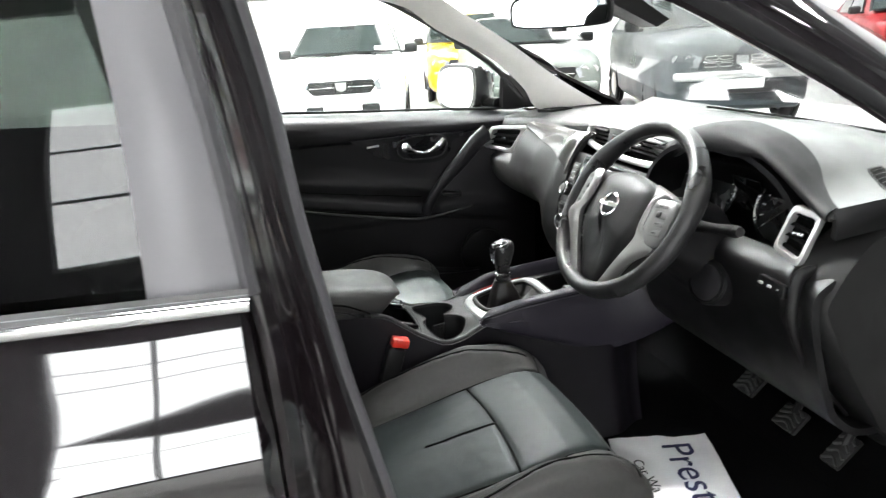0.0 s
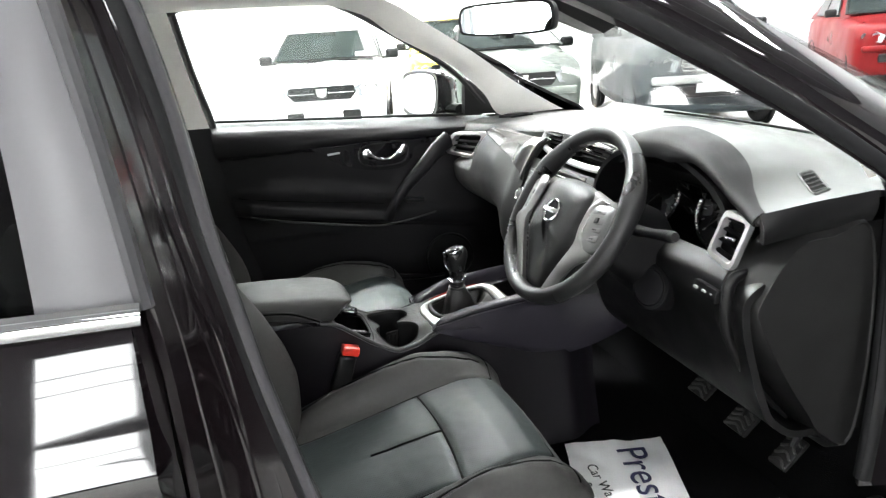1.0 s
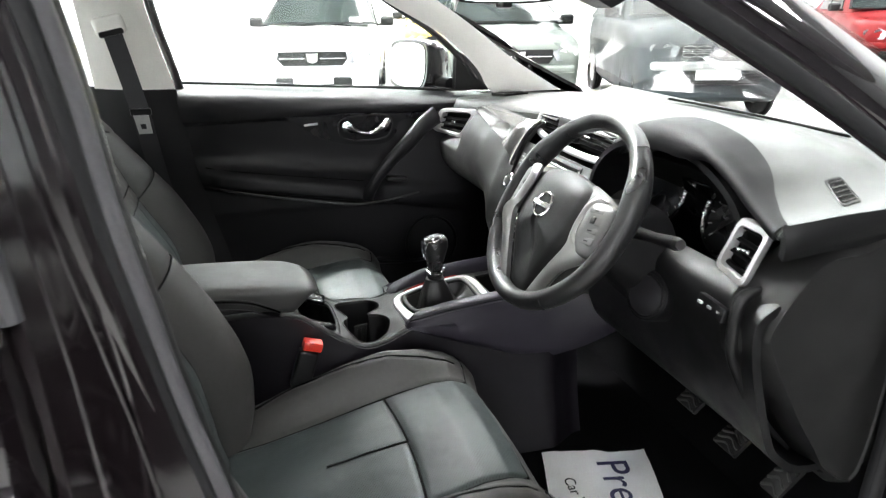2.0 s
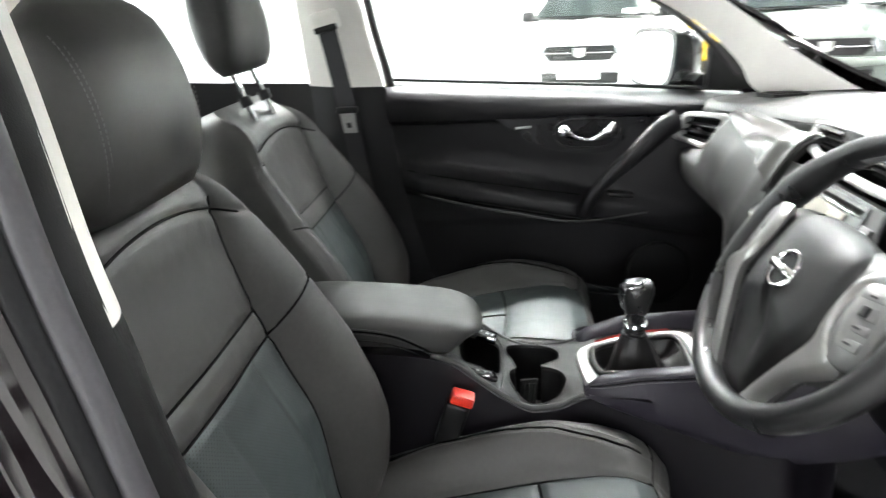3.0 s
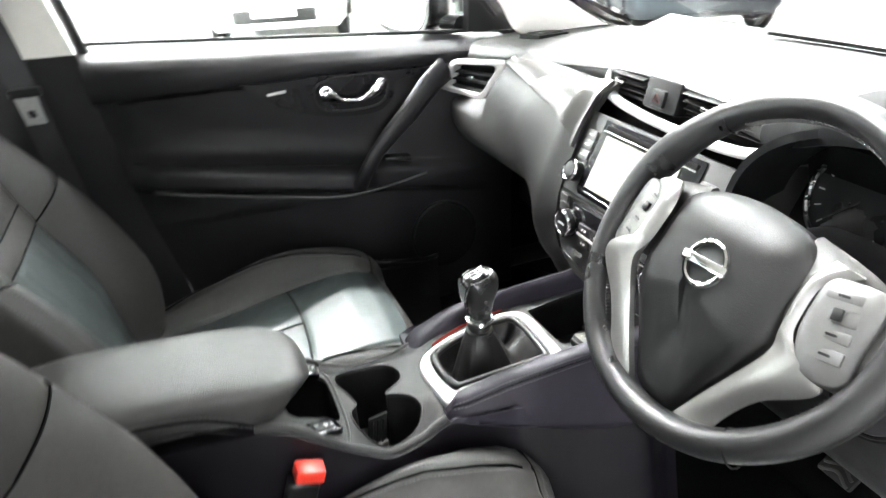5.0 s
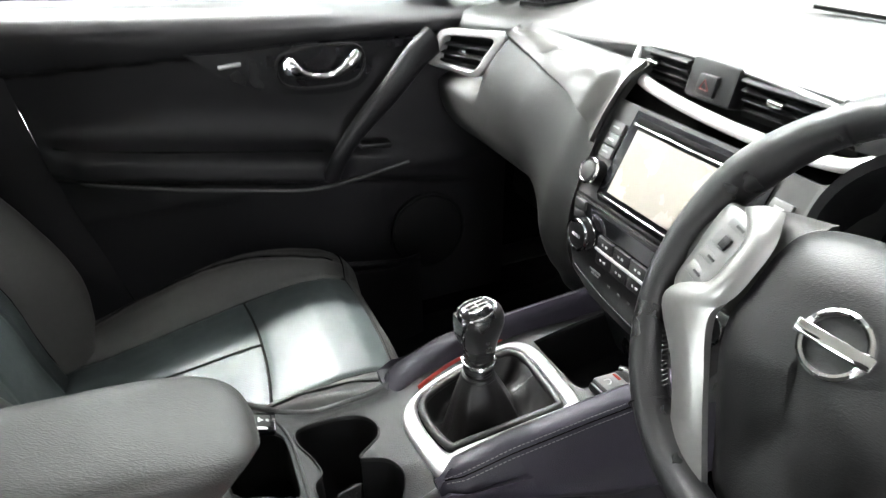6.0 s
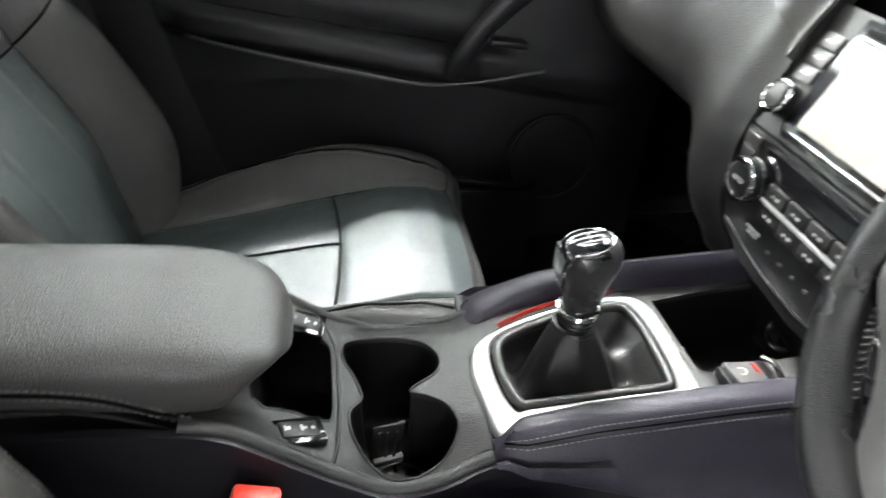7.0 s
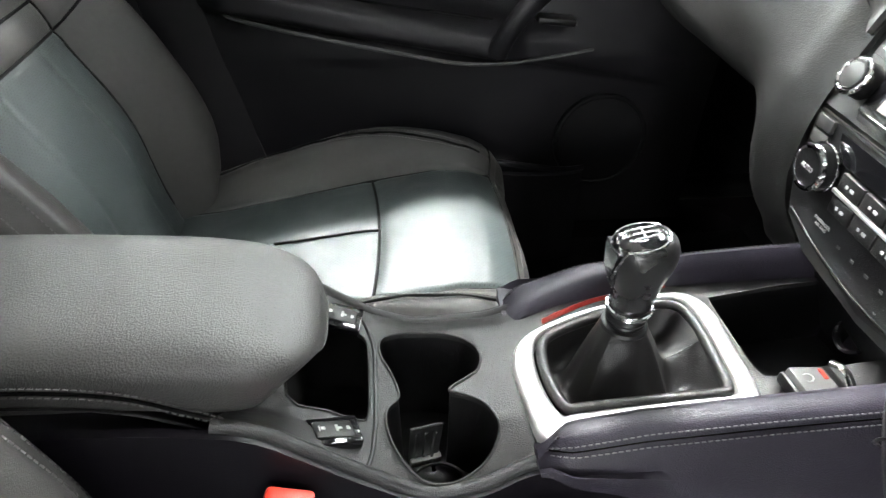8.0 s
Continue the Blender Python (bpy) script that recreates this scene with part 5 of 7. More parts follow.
    sweep(bm, curve([(0.552, 0.198, 1.044), (0.553, 0.12, 1.050), (0.550, -0.03, 1.049), (0.545, -0.195, 1.036)], 8), 0.0035, 8)
    part("vent_blade", bm, M_SILVER, d)
    bm = B()
    box(bm, (0.552, 0.045, 1.028), (0.03, 0.078, 0.050), 0.006, m=pose(0, 0, 0, 0, 12, 0))
    hz = part("hazard_housing", bm, M_DARK, d)
    bm = B()
    box(bm, (0.535, 0.045, 1.026), (0.010, 0.030, 0.026), 0.003, m=pose(0, 0, 0, 0, 12, 0))
    part("hazard_button", bm, M_DARK, hz)
    bm = B()
    tri = [V(0.5285, 0.045 + 0.008 * math.cos(a), 1.026 + 0.008 * math.sin(a)) for a in (math.pi / 2, math.pi * 7 / 6, math.pi * 11 / 6)]
    sweep(bm, tri, 0.0009, 4, True)
    part("hazard_mark", bm, M_DULLRED, hz)
    # centre stack
    for top, low, n_ in ((0.129, -0.008, STACK_N), (-0.012, -0.160, CLIMATE_N)):
        bm = B()
        if top > 0:
            out = [on_stack(0.164, top), on_stack(0.163, low), on_stack(-0.163, low), on_stack(-0.164, top)]
        else:
            out = [on_stack(y, q) for y, q in ((0.163, top), (0.162, -0.09), (0.146, -0.130), (0.10, -0.152), (0.0, -0.160), (-0.10, -0.152), (-0.146, -0.130), (-0.162, -0.09), (-0.163, top))]
        plate(bm, out, 0.05, -n_)
        part("stack_face", bm, M_FASCIA, d, "satin dark grey centre stack fascia")
    for s in (-1,):
        bm = B()
        sheet(bm, lambda u, v: on_stack(s * ease(u, [(0, 0.168), (0.6, 0.166), (1, 0.145)]), 0.129 - 0.284 * u, 0.004) + V(0.12 * v, s * 0.012 * v, -0.01 * v), 24, 6, 0.008)
        part("stack_cheek", bm, M_SOFT, d)
    bm = B()
    plate(bm, [on_stack(y, q, 0.003) for y, q in ((0.116, 0.124), (0.118, 0.004), (0.110, -0.004), (-0.110, -0.004), (-0.118, 0.004), (-0.116, 0.124))], 0.02, -STACK_N)
    hu = part("head_unit", bm, M_PIANO, d, "gloss black head unit with a touch screen")
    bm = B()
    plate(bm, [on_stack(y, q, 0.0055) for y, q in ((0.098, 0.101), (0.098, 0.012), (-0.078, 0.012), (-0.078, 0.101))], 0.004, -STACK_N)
    part("screen", bm, M_SCREEN, hu, "touch screen with pale glare in its colour")
    turn, turn_low = facing(STACK_N, STACK_UP), facing(CLIMATE_N, CLIMATE_UP)
    bm = B()
    box(bm, on_stack(0.0, 0.1135, 0.004), (0.21, 0.007, 0.005), 0.001, m=turn)
    part("disc_slot", bm, M_VOID, hu)
    bm = B()
    box(bm, on_stack(0.0, 0.1065, 0.0055), (0.215, 0.0035, 0.004), 0.001, m=turn)
    part("screen_trim", bm, M_CHROME, hu)
    for s in (1, -1):
        for k in range(3):
            bm = B()
            box(bm, on_stack(s * 0.136, 0.0925 - 0.0175 * k, 0.003), (0.027, 0.0162, 0.006), 0.002, m=turn)
            key = part("key", bm, M_KEYGREY, hu)
            bm = B()
            box(bm, on_stack(s * 0.136, 0.0925 - 0.0175 * k, 0.0064), (0.012, 0.002, 0.0006), m=turn)
            part("key_mark", bm, M_WHITEINK, hu)
        bm = B()
        disc(bm, on_stack(s * 0.136, 0.026, 0.008), STACK_N, 0.0175, 0.022, 36, bevel=0.003)
        kn = part("knob", bm, M_DARK, hu)
        bm = B()
        ring(bm, on_stack(s * 0.136, 0.026, 0.0175), STACK_N, 0.0165, 0.0026, 36, 8)
        part("knob_ring", bm, M_CHROME, hu)
        bm = B()
        disc(bm, on_stack(s * 0.136, 0.026, 0.0185), STACK_N, 0.0125, 0.004, 32, bevel=0.001)
        part("knob_face", bm, M_FASCIA, hu)
    bm = B()
    box(bm, on_stack(0.0, 0.0035, 0.004), (0.225, 0.004, 0.004), 0.001, m=turn)
    part("screen_trim", bm, M_CHROME, hu)
    # climate panel
    bm = B()
    plate(bm, [on_stack(y, q, 0.004) for y, q in ((0.158, -0.014), (0.156, -0.09), (0.138, -0.126), (0.0, -0.150), (-0.138, -0.126), (-0.156, -0.09), (-0.158, -0.014))], 0.02, -CLIMATE_N)
    cl = part("climate_panel", bm, M_DARK, d, "black climate control panel")
    bm = B()
    plate(bm, [on_stack(y, q, 0.0065) for y, q in ((0.113, -0.018), (0.104, -0.042), (-0.104, -0.042), (-0.113, -0.018))], 0.006, -CLIMATE_N)
    part("climate_display", bm, M_PIANO, cl)
    bm = B()
    box(bm, on_stack(0, -0.0665, 0.0085), (0.180, 0.0042, 0.004), 0.001, m=turn_low)
    part("key_divider", bm, M_SILVER, cl)
    for k in range(5):
        for q in (-0.0550, -0.0790):
            bm = B()
            box(bm, on_stack(0.070 - 0.035 * k, q, 0.006), (0.0335, 0.0185, 0.007), 0.002, m=turn_low)
            part("key", bm, M_HARD, cl)
            for dx, sx in ((-0.004, 0.005), (0.004, 0.003)):
                bm = B()
                box(bm, on_stack(0.070 - 0.035 * k + dx, q, 0.0098), (sx, 0.003, 0.0006), m=turn_low)
                part("key_mark", bm, M_WHITEINK, cl)
    for s in (1, -1):
        bm = B()
        disc(bm, on_stack(s * 0.118, -0.058, 0.010), CLIMATE_N, 0.0225, 0.026, 40, bevel=0.003)
        part("knob", bm, M_DARK, cl)
        bm = B()
        ring(bm, on_stack(s * 0.118, -0.058, 0.021), CLIMATE_N, 0.0215, 0.0034, 40, 8)
        part("knob_ring", bm, M_CHROME, cl)
        bm = B()
        ring(bm, on_stack(s * 0.118, -0.058, 0.008), CLIMATE_N, 0.0245, 0.0015, 40, 6)
        part("knob_ring", bm, M_CHROME, cl)
        for q in (-0.0245, -0.0400):
            bm = B()
            box(bm, on_stack(s * 0.138, q + 0.004, 0.006), (0.024, 0.0145, 0.006), 0.002, m=turn_low)
            part("key", bm, M_FASCIA, cl)
    text_on(cl, "knob_print", "AUTO", 0.0068, Matrix.Translation(on_stack(0.118, -0.058, 0.0236)) @ turn_low, M_WHITEINK)
    bm = B()
    sweep(bm, [on_stack(y, -0.118 - 0.020 * math.cos(y * 12), 0.007) for y in np.linspace(0.135, -0.135, 20)], 0.0013, 6)
    part("panel_line", bm, M_CHROME, cl)
    text_on(cl, "airbag_print", "PASSENGER\nAIR BAG", 0.0050, Matrix.Translation(on_stack(0.088, -0.108, 0.0048)) @ turn_low, M_WHITEINK)
    for k in range(4):
        bm = B()
        box(bm, on_stack(0.055 - 0.022 * k, -0.112, 0.0048), (0.005, 0.003, 0.0006), m=turn_low)
        part("panel_mark", bm, M_KEYGREY, cl)
    # instrument cowl and gauges
    bm = B()

    def Pc(u, v):
        a = math.pi * (0.02 + 0.96 * v)
        y = -0.385 + 0.212 * math.cos(a)
        z = 0.920 + 0.160 * math.sin(a) ** 0.8
        return V(0.480 + 0.09 * u, y * 1.0 + 0.0, z - 0.012 * u)
    sheet(bm, Pc, 10, 40, 0.010)
    part("instrument_cowl", bm, M_MATT, d, "black instrument cowl")
    bm = B()
    box(bm, (0.605, -0.37, 0.955), (0.02, 0.36, 0.16), 0.004, m=pose(0, 0, 0, 0, -18, 0))
    part("gauge_backing", bm, M_VOID, d)
    gn = V(-0.95, 0, 0.32).normalized()
    for y in (-0.275, -0.465):
        bm = B()
        disc(bm, V(0.585, y, 0.965), gn, 0.062, 0.012, 48)
        g = part("gauge", bm, M_DIAL, d, "black round gauge with a chrome ring")
        bm = B()
        ring(bm, V(0.575, y, 0.968), gn, 0.064, 0.004, 48, 8)
        part("gauge_ring", bm, M_CHROME, g)
        gt = facing(gn)
        for k in range(13):
            a = math.pi * (1.25 - 1.5 * k / 12)
            bm = B()
            box(bm, V(0, 0, 0), (0.008, 0.0018, 0.0008))
            o = part("gauge_tick", bm, M_WHITEINK, g)
            o.matrix_local = Matrix.Translation(V(0.585, y, 0.965) + gn * 0.0066) @ gt @ Matrix.Rotation(a, 4, "Z") @ Matrix.Translation((0.052, 0, 0))
        bm = B()
        box(bm, V(0.022, 0, 0), (0.046, 0.002, 0.0015))
        o = part("needle", bm, M_HARD, g)
        o.matrix_local = Matrix.Translation(V(0.585, y, 0.965) + gn * 0.009) @ gt @ Matrix.Rotation(math.pi * 1.25, 4, "Z")
    bm = B()
    box(bm, (0.583, -0.37, 0.975), (0.006, 0.075, 0.075), 0.003, m=pose(0, 0, 0, 0, -18, 0))
    part("trip_screen", bm, M_PIANO, d)
    # lower driver's panels
    low = [(0.500, 0.928), (0.466, 0.90), (0.470, 0.84), (0.490, 0.77), (0.515, 0.70), (0.545, 0.645), (0.62, 0.60), (0.80, 0.60)]
    ll = curve([(a, 0, b) for a, b in low], 5)

    def Pl(u, v):
        y = -0.150 - 0.53 * v
        f = u * (len(ll) - 1)
        i = min(int(f), len(ll) - 2)
        q = ll[i].lerp(ll[i + 1], f - i)
        end = ease(y, [(-0.70, 1.0), (-0.60, 0.25), (-0.50, 0.0)])
        return V(q.x - 0.03 * end, y, q.z + 0.03 * end * u)
    bm = B()
    sheet(bm, Pl, 40, 40, 0.012)
    part("lower_panel", bm, M_DARK, d, "black lower dashboard panel", 50)
    # column shroud
    bm = B()
    rows = []
    for t in np.linspace(0, 1, 8):
        c = V(0.36, -0.345, 0.945).lerp(V(0.50, -0.345, 0.865), t)
        w, h = 0.055 + 0.035 * t, 0.045 + 0.06 * t
        rows.append([c + V(0.0, w * math.copysign(abs(math.cos(a)) ** 0.7, math.cos(a)), h * math.copysign(abs(math.sin(a)) ** 0.7, math.sin(a))) for a in np.linspace(0, math.tau, 28, endpoint=False)])
    loft(bm, rows)
    part("column_shroud", bm, M_MATT, d, "dark plastic steering column shroud")
    # round cap beside the column
    cn = V(-0.93, -0.20, 0.28).normalized()
    bm = B()
    disc(bm, V(0.470, -0.428, 0.831), cn, 0.044, 0.05, 40, bevel=0.006)
    st = part("cap_housing", bm, M_MATT, d)
    bm = B()
    disc(bm, V(0.470, -0.428, 0.831) + cn * 0.024, cn, 0.034, 0.010, 40, bevel=0.003)
    part("round_cap", bm, M_CAP, st, "round dark plastic cap")
    bm = B()
    ring(bm, V(0.470, -0.428, 0.831) + cn * 0.025, cn, 0.037, 0.002, 40, 6)
    part("cap_ring", bm, M_DARK, st)
    # stalks
    for s, e in ((-1, V(0.412, -0.535, 0.972)), (1, V(0.430, -0.165, 0.945))):
        bm = B()
        a = V(0.43, -0.345 + s * 0.06, 0.945)
        sweep(bm, [a, a.lerp(e, 0.5), a.lerp(e, 0.8), e], 0.011, 12, radii=[0.012, 0.0085, 0.010, 0.011])
        stk = part("stalk", bm, M_MATT, d, "black column stalk")
        bm = B()
        sweep(bm, [e, e + (e - a).normalized() * 0.012], 0.0135, 12, radii=[0.0106, 0.008])
        part("stalk_cap", bm, M_HARD, stk)
    # switch block and small defrost outlets
    bm = B()
    box(bm, (0.436, -0.600, 0.895), (0.012, 0.062, 0.022), 0.003, m=pose(0, 0, 0, 0, 10, -6))
    sw = part("switch_block", bm, M_DARK, d)
    for k in range(3):
        bm = B()
        box(bm, (0.430, -0.580 - 0.02 * k, 0.896), (0.004, 0.008, 0.004), 0.0005)
        part("switch_mark", bm, M_WHITEINK, sw)
    for s in (1,):
        bm = B()
        zc = 1.0405
        plate(bm, [V(0.590, s * 0.615, zc), V(0.675, s * 0.61, zc), V(0.69, s * 0.565, zc + 0.002), V(0.610, s * 0.555, zc + 0.002)], 0.012, (0, 0, -1))
        out_ = part("side_demister", bm, M_DARK, d, "small black demister outlet")
        for k in range(5):
            t = (k + 0.5) / 5
            bm = B()
            sweep(bm, [V(0.604, s * 0.606, zc + 0.001).lerp(V(0.618, s * 0.564, zc + 0.003), t), V(0.664, s * 0.603, zc + 0.001).lerp(V(0.678, s * 0.570, zc + 0.003), t)], 0.003, 6)
            part("slat", bm, M_HARD, out_)
    # end cheek that faces the open door
    bm = B()
    ck = curve([(0.674, 0, 1.002), (0.595, 0, 1.001), (0.546, 0, 0.993), (0.488, 0, 0.954), (0.448, 0, 0.895), (0.448, 0, 0.845), (0.487, 0, 0.787), (0.530, 0, 0.728), (0.590, 0, 0.655), (0.639, 0, 0.597), (0.696, 0, 0.569), (0.71, 0, 0.80)], 5, True)
    ci = curve([(0.665, 0, 0.986), (0.59, 0, 0.988), (0.533, 0, 0.984), (0.495, 0, 0.949), (0.460, 0, 0.892), (0.466, 0, 0.865), (0.495, 0, 0.812), (0.544, 0, 0.733), (0.585, 0, 0.675), (0.622, 0, 0.625), (0.69, 0, 0.60), (0.70, 0, 0.80)], 5, True)
    mid_ = V(0.58, 0, 0.82)

    def lp_(k, y, grow=1.0):
        return [V(*(mid_ + (p.lerp(q, k) - mid_) * grow).xz, y).xzy for p, q in zip(ck, ci)]
    loft(bm, [lp_(0, -0.61), lp_(0, -0.648), lp_(0.12, -0.656), lp_(0.85, -0.684), lp_(1.0, -0.687), lp_(1.0, -0.684, 0.985), lp_(1.0, -0.684, 0.5)])
    part("end_cheek", bm, M_HARD, d, "dark grey dashboard end panel")
    bm = B()
    edge_ = curve([(0.486, -0.640, 0.934), (0.449, -0.640, 0.926), (0.441, -0.640, 0.896), (0.446, -0.640, 0.840), (0.479, -0.640, 0.776), (0.522, -0.640, 0.713), (0.590, -0.640, 0.640)], 8)
    sweep(bm, edge_, 0.010, 10, up=(0, 1, 0), flat=0.8, radii=[interp(i / (len(edge_) - 1), [(0, 0.004), (0.15, 0.011), (0.7, 0.010), (1, 0.003)]) for i in range(len(edge_))])
    part("fuse_cover_edge", bm, M_DARK, d)
    bm = B()
    strip(bm, [(0.470, -0.655, 1.030), (0.50, -0.664, 1.036), (0.56, -0.668, 1.041), (0.67, -0.672, 1.045)], [(0.478, -0.655, 0.990), (0.505, -0.662, 0.996), (0.56, -0.664, 1.000), (0.675, -0.666, 1.003)], (-0.002, -0.006, 0), 24, 8, 0.012)
    part("pad_end", bm, M_DARK, d)
    # body under the dash
    bm = B()
    box(bm, (0.74, 0.0, 0.80), (0.24, 1.36, 0.40), 0.02)
    part("dash_body", bm, M_VOID, d)
    return d


# ---- steering wheel ----
def steering_wheel():
    w = thing("steering_wheel", "black leather three-spoke steering wheel with silver spokes", "steering wheel", at=(0.3245, -0.342, 0.9765))
    tilt = radians(33.5)
    n = V(-math.cos(tilt), 0, math.sin(tilt))
    turn = facing(n)
    w.matrix_basis = Matrix.Translation((0.3245, -0.342, 0.9765)) @ turn
    # local: x to the driver's right, y up, z to the driver
    R, r = 0.1685, 0.0165
    bm = B()
    rings = []
    for a in np.linspace(0, math.tau, 96, endpoint=False):
        thumb = 0.0035 * (math.exp(-((abs(math.remainder(a - radians(25), math.tau))) / 0.25) ** 2) + math.exp(-((abs(math.remainder(a - radians(155), math.tau))) / 0.25) ** 2))
        c = V(R * math.cos(a), R * math.sin(a) * (0.985 if math.sin(a) < 0 else 1.0), 0)
        o = c.normalized()
        rings.append([bm.verts.new(c + o * (r + thumb) * math.cos(b) * 0.92 + V(0, 0, 1) * (r + thumb) * math.sin(b) * 1.12) for b in np.linspace(0, math.tau, 18, endpoint=False)])
    join(bm, rings, True)
    rim = part("rim", bm, M_RIM, w, "black leather rim with stitched seams")
    for a in (52, 128, 232, 308):
        bm = B()
        c = V(R * math.cos(radians(a)), R * math.sin(radians(a)), 0)
        ring(bm, c, V(-math.sin(radians(a)), math.cos(radians(a)), 0), 0.0172, 0.0010, 24, 5)
        part("rim_seam", bm, M_DARK, rim)
    bm = B()
    for a0, a1 in ((58, 122), (170, 228), (312, 370)):
        for k, a in enumerate(np.arange(a0, a1, 1.6)):
            a = radians(a)
            o = V(math.cos(a), math.sin(a), 0)
            t = V(-math.sin(a), math.cos(a), 0)
            p = o * (R - r * 0.93)
            sweep(bm, [p + t * 0.0022 + V(0, 0, 0.0035) - o * 0.0006, p - t * 0.0012 - V(0, 0, 0.0045) - o * 0.0006], 0.0012, 4)
    tagged(part("rim_stitching", bm, M_STITCH, rim, "", 60), "dark grey cross stitching", kind="stuff")
    # hub: broad above, narrowing to the foot of the rim
    half = [(0.0, 0.066), (0.045, 0.061), (0.074, 0.048), (0.083, 0.022), (0.084, -0.010), (0.084, -0.036), (0.066, -0.078), (0.045, -0.116), (0.027, -0.150), (0.0, -0.156)]
    hub = half + [(-a, b) for a, b in half[-2:0:-1]]
    hp = curve([(a, b, 0) for a, b in hub], 5, True)

    def loop(sc, z):
        return [V(p.x * sc, (p.y + 0.02) * (1 - (1 - sc) * 0.7) - 0.02, z - 0.028 * max(0.0, (-p.y - 0.06) / 0.10)) for p in hp]
    bm = B()
    loft(bm, [loop(0.92, -0.030), loop(1.0, -0.006), loop(1.0, 0.010), loop(0.95, 0.019), loop(0.80, 0.026), loop(0.5, 0.031), loop(0.2, 0.033)])
    part("airbag_cover", bm, M_HUB, w, "black plastic airbag cover", 60)
    # badge: a plain ring with a bar
    bm = B()
    ring(bm, V(0, -0.008, 0.0345), (0, 0, 1), 0.0215, 0.0030, 36, 8)
    box(bm, V(0, -0.008, 0.0365), (0.054, 0.010, 0.005), 0.0015, m=pose(0, 0, 0, 0, 0, 3))
    part("badge", bm, M_CHROME, w, "plain chrome ring badge")
    for s in (-1, 1):
        # dark spoke under the pod
        bm = B()
        cl = curve([(s * 0.060, 0.012, 0.004), (s * 0.095, 0.010, 0.002), (s * 0.130, 0.006, -0.002), (s * 0.168, 0.004, -0.004)], 6)
        sweep(bm, cl, 0.03, 16, flat=0.32, up=(0, 0, 1), radii=[interp(i / (len(cl) - 1), [(0, 0.050), (0.5, 0.044), (0.85, 0.036), (1, 0.040)]) for i in range(len(cl))])
        part("side_spoke", bm, M_LEATHER, w, "black side spoke", 60)
        # silver pod with keys
        edge = curve([(s * a, b, c_) for a, b, c_ in ((0.098, 0.034, 0.018), (0.115, 0.040, 0.016), (0.142, 0.041, 0.012), (0.148, 0.020, 0.010), (0.149, -0.010, 0.008), (0.151, -0.034, 0.006), (0.138, -0.045, 0.009), (0.116, -0.044, 0.014), (0.101, -0.018, 0.018), (0.097, 0.010, 0.019))], 5, True)
        cen = sum(edge, V(0, 0, 0)) / len(edge)
        bm = B()
        loft(bm, [[p + V(0, 0, -0.018) for p in edge], edge, [p.lerp(cen, 0.08) + V(0, 0, 0.003) for p in edge], [p.lerp(cen, 0.5) + V(0, 0, 0.004) for p in edge], [p.lerp(cen, 0.9) + V(0, 0, 0.004) for p in edge]])
        pod = part("key_pod", bm, M_POD, w, "satin grey control pod", 60)
        for k, (dy, hh) in enumerate(((0.026, 0.009), (0.011, 0.015), (-0.005, 0.010), (-0.021, 0.012))):
            bm = B()
            box(bm, V(s * (0.116 + 0.004 * k), dy, 0.0172 - 0.001 * k), (0.031 - 0.002 * abs(k - 1), hh, 0.0045), 0.0018, m=pose(0, 0, 0, 0, s * 7, s * 12))
            key = part("key", bm, M_KEYGREY, pod, "grey key")
            bm = B()
            if k == 1:
                box(bm, V(s * 0.120, dy, 0.0195), (0.009, 0.011, 0.004), 0.0015, m=pose(0, 0, 0, 0, s * 7, s * 12))
                part("rocker", bm, M_DARK, key)
            else:
                box(bm, V(s * (0.116 + 0.004 * k), dy, 0.0197 - 0.001 * k), (0.009, 0.0022, 0.0006), 0.0, m=pose(0, 0, 0, 0, s * 7, s * 12))
                part("key_mark", bm, M_DARK, key)
        # silver blade from the pod down along the hub to the rim
        bm = B()
        inn = [(0.092, 0.048, 0.016), (0.085, 0.030, 0.020), (0.0845, 0.005, 0.021), (0.087, -0.022, 0.020), (0.089, -0.044, 0.017), (0.069, -0.082, 0.010), (0.048, -0.118, 0.001), (0.028, -0.152, -0.009)]
        out = [(0.118, 0.045, 0.013), (0.098, 0.026, 0.019), (0.096, 0.002, 0.020), (0.103, -0.026, 0.018), (0.139, -0.049, 0.008), (0.102, -0.084, 0.004), (0.082, -0.113, -0.003), (0.070, -0.141, -0.010)]
        strip(bm, [V(s * a, b, c_) for a, b, c_ in inn], [V(s * a, b, c_) for a, b, c_ in out], (0, 0, 0.004), 50, 8, 0.010)
        part("lower_spoke", bm, M_SPOKE, w, "satin silver lower spoke", 60)
    bm = B()
    disc(bm, V(0, 0, -0.045), (0, 0, 1), 0.05, 0.05, 32)
    part("hub_base", bm, M_DARK, w)
    return w


# ---- centre console ----
def top_z(x):
    """Height of the console's middle line."""
    return ease(x, [(-0.14, 0.706), (-0.075, 0.690), (-0.028, 0.673), (0.0, 0.671), (0.10, 0.672), (0.34, 0.680), (0.45, 0.684), (0.56, 0.684)])


def edge_y(x):
    """Half width of the console top."""
    return ease(x, [(-0.42, 0.096), (-0.14, 0.097), (-0.03, 0.100), (0.03, 0.106), (0.07, 0.103), (0.105, 0.096), (0.20, 0.098), (0.40, 0.105), (0.52, 0.118), (0.60, 0.14)])


def edge_z(x):
    """Height of the console's rims, which dip beside the cup wells."""
    return ease(x, [(-0.42, 0.752), (-0.22, 0.748), (-0.134, 0.738), (-0.105, 0.728), (-0.076, 0.706), (-0.017, 0.662), (0.03, 0.643), (0.073, 0.648), (0.114, 0.662), (0.16, 0.680), (0.60, 0.684)])


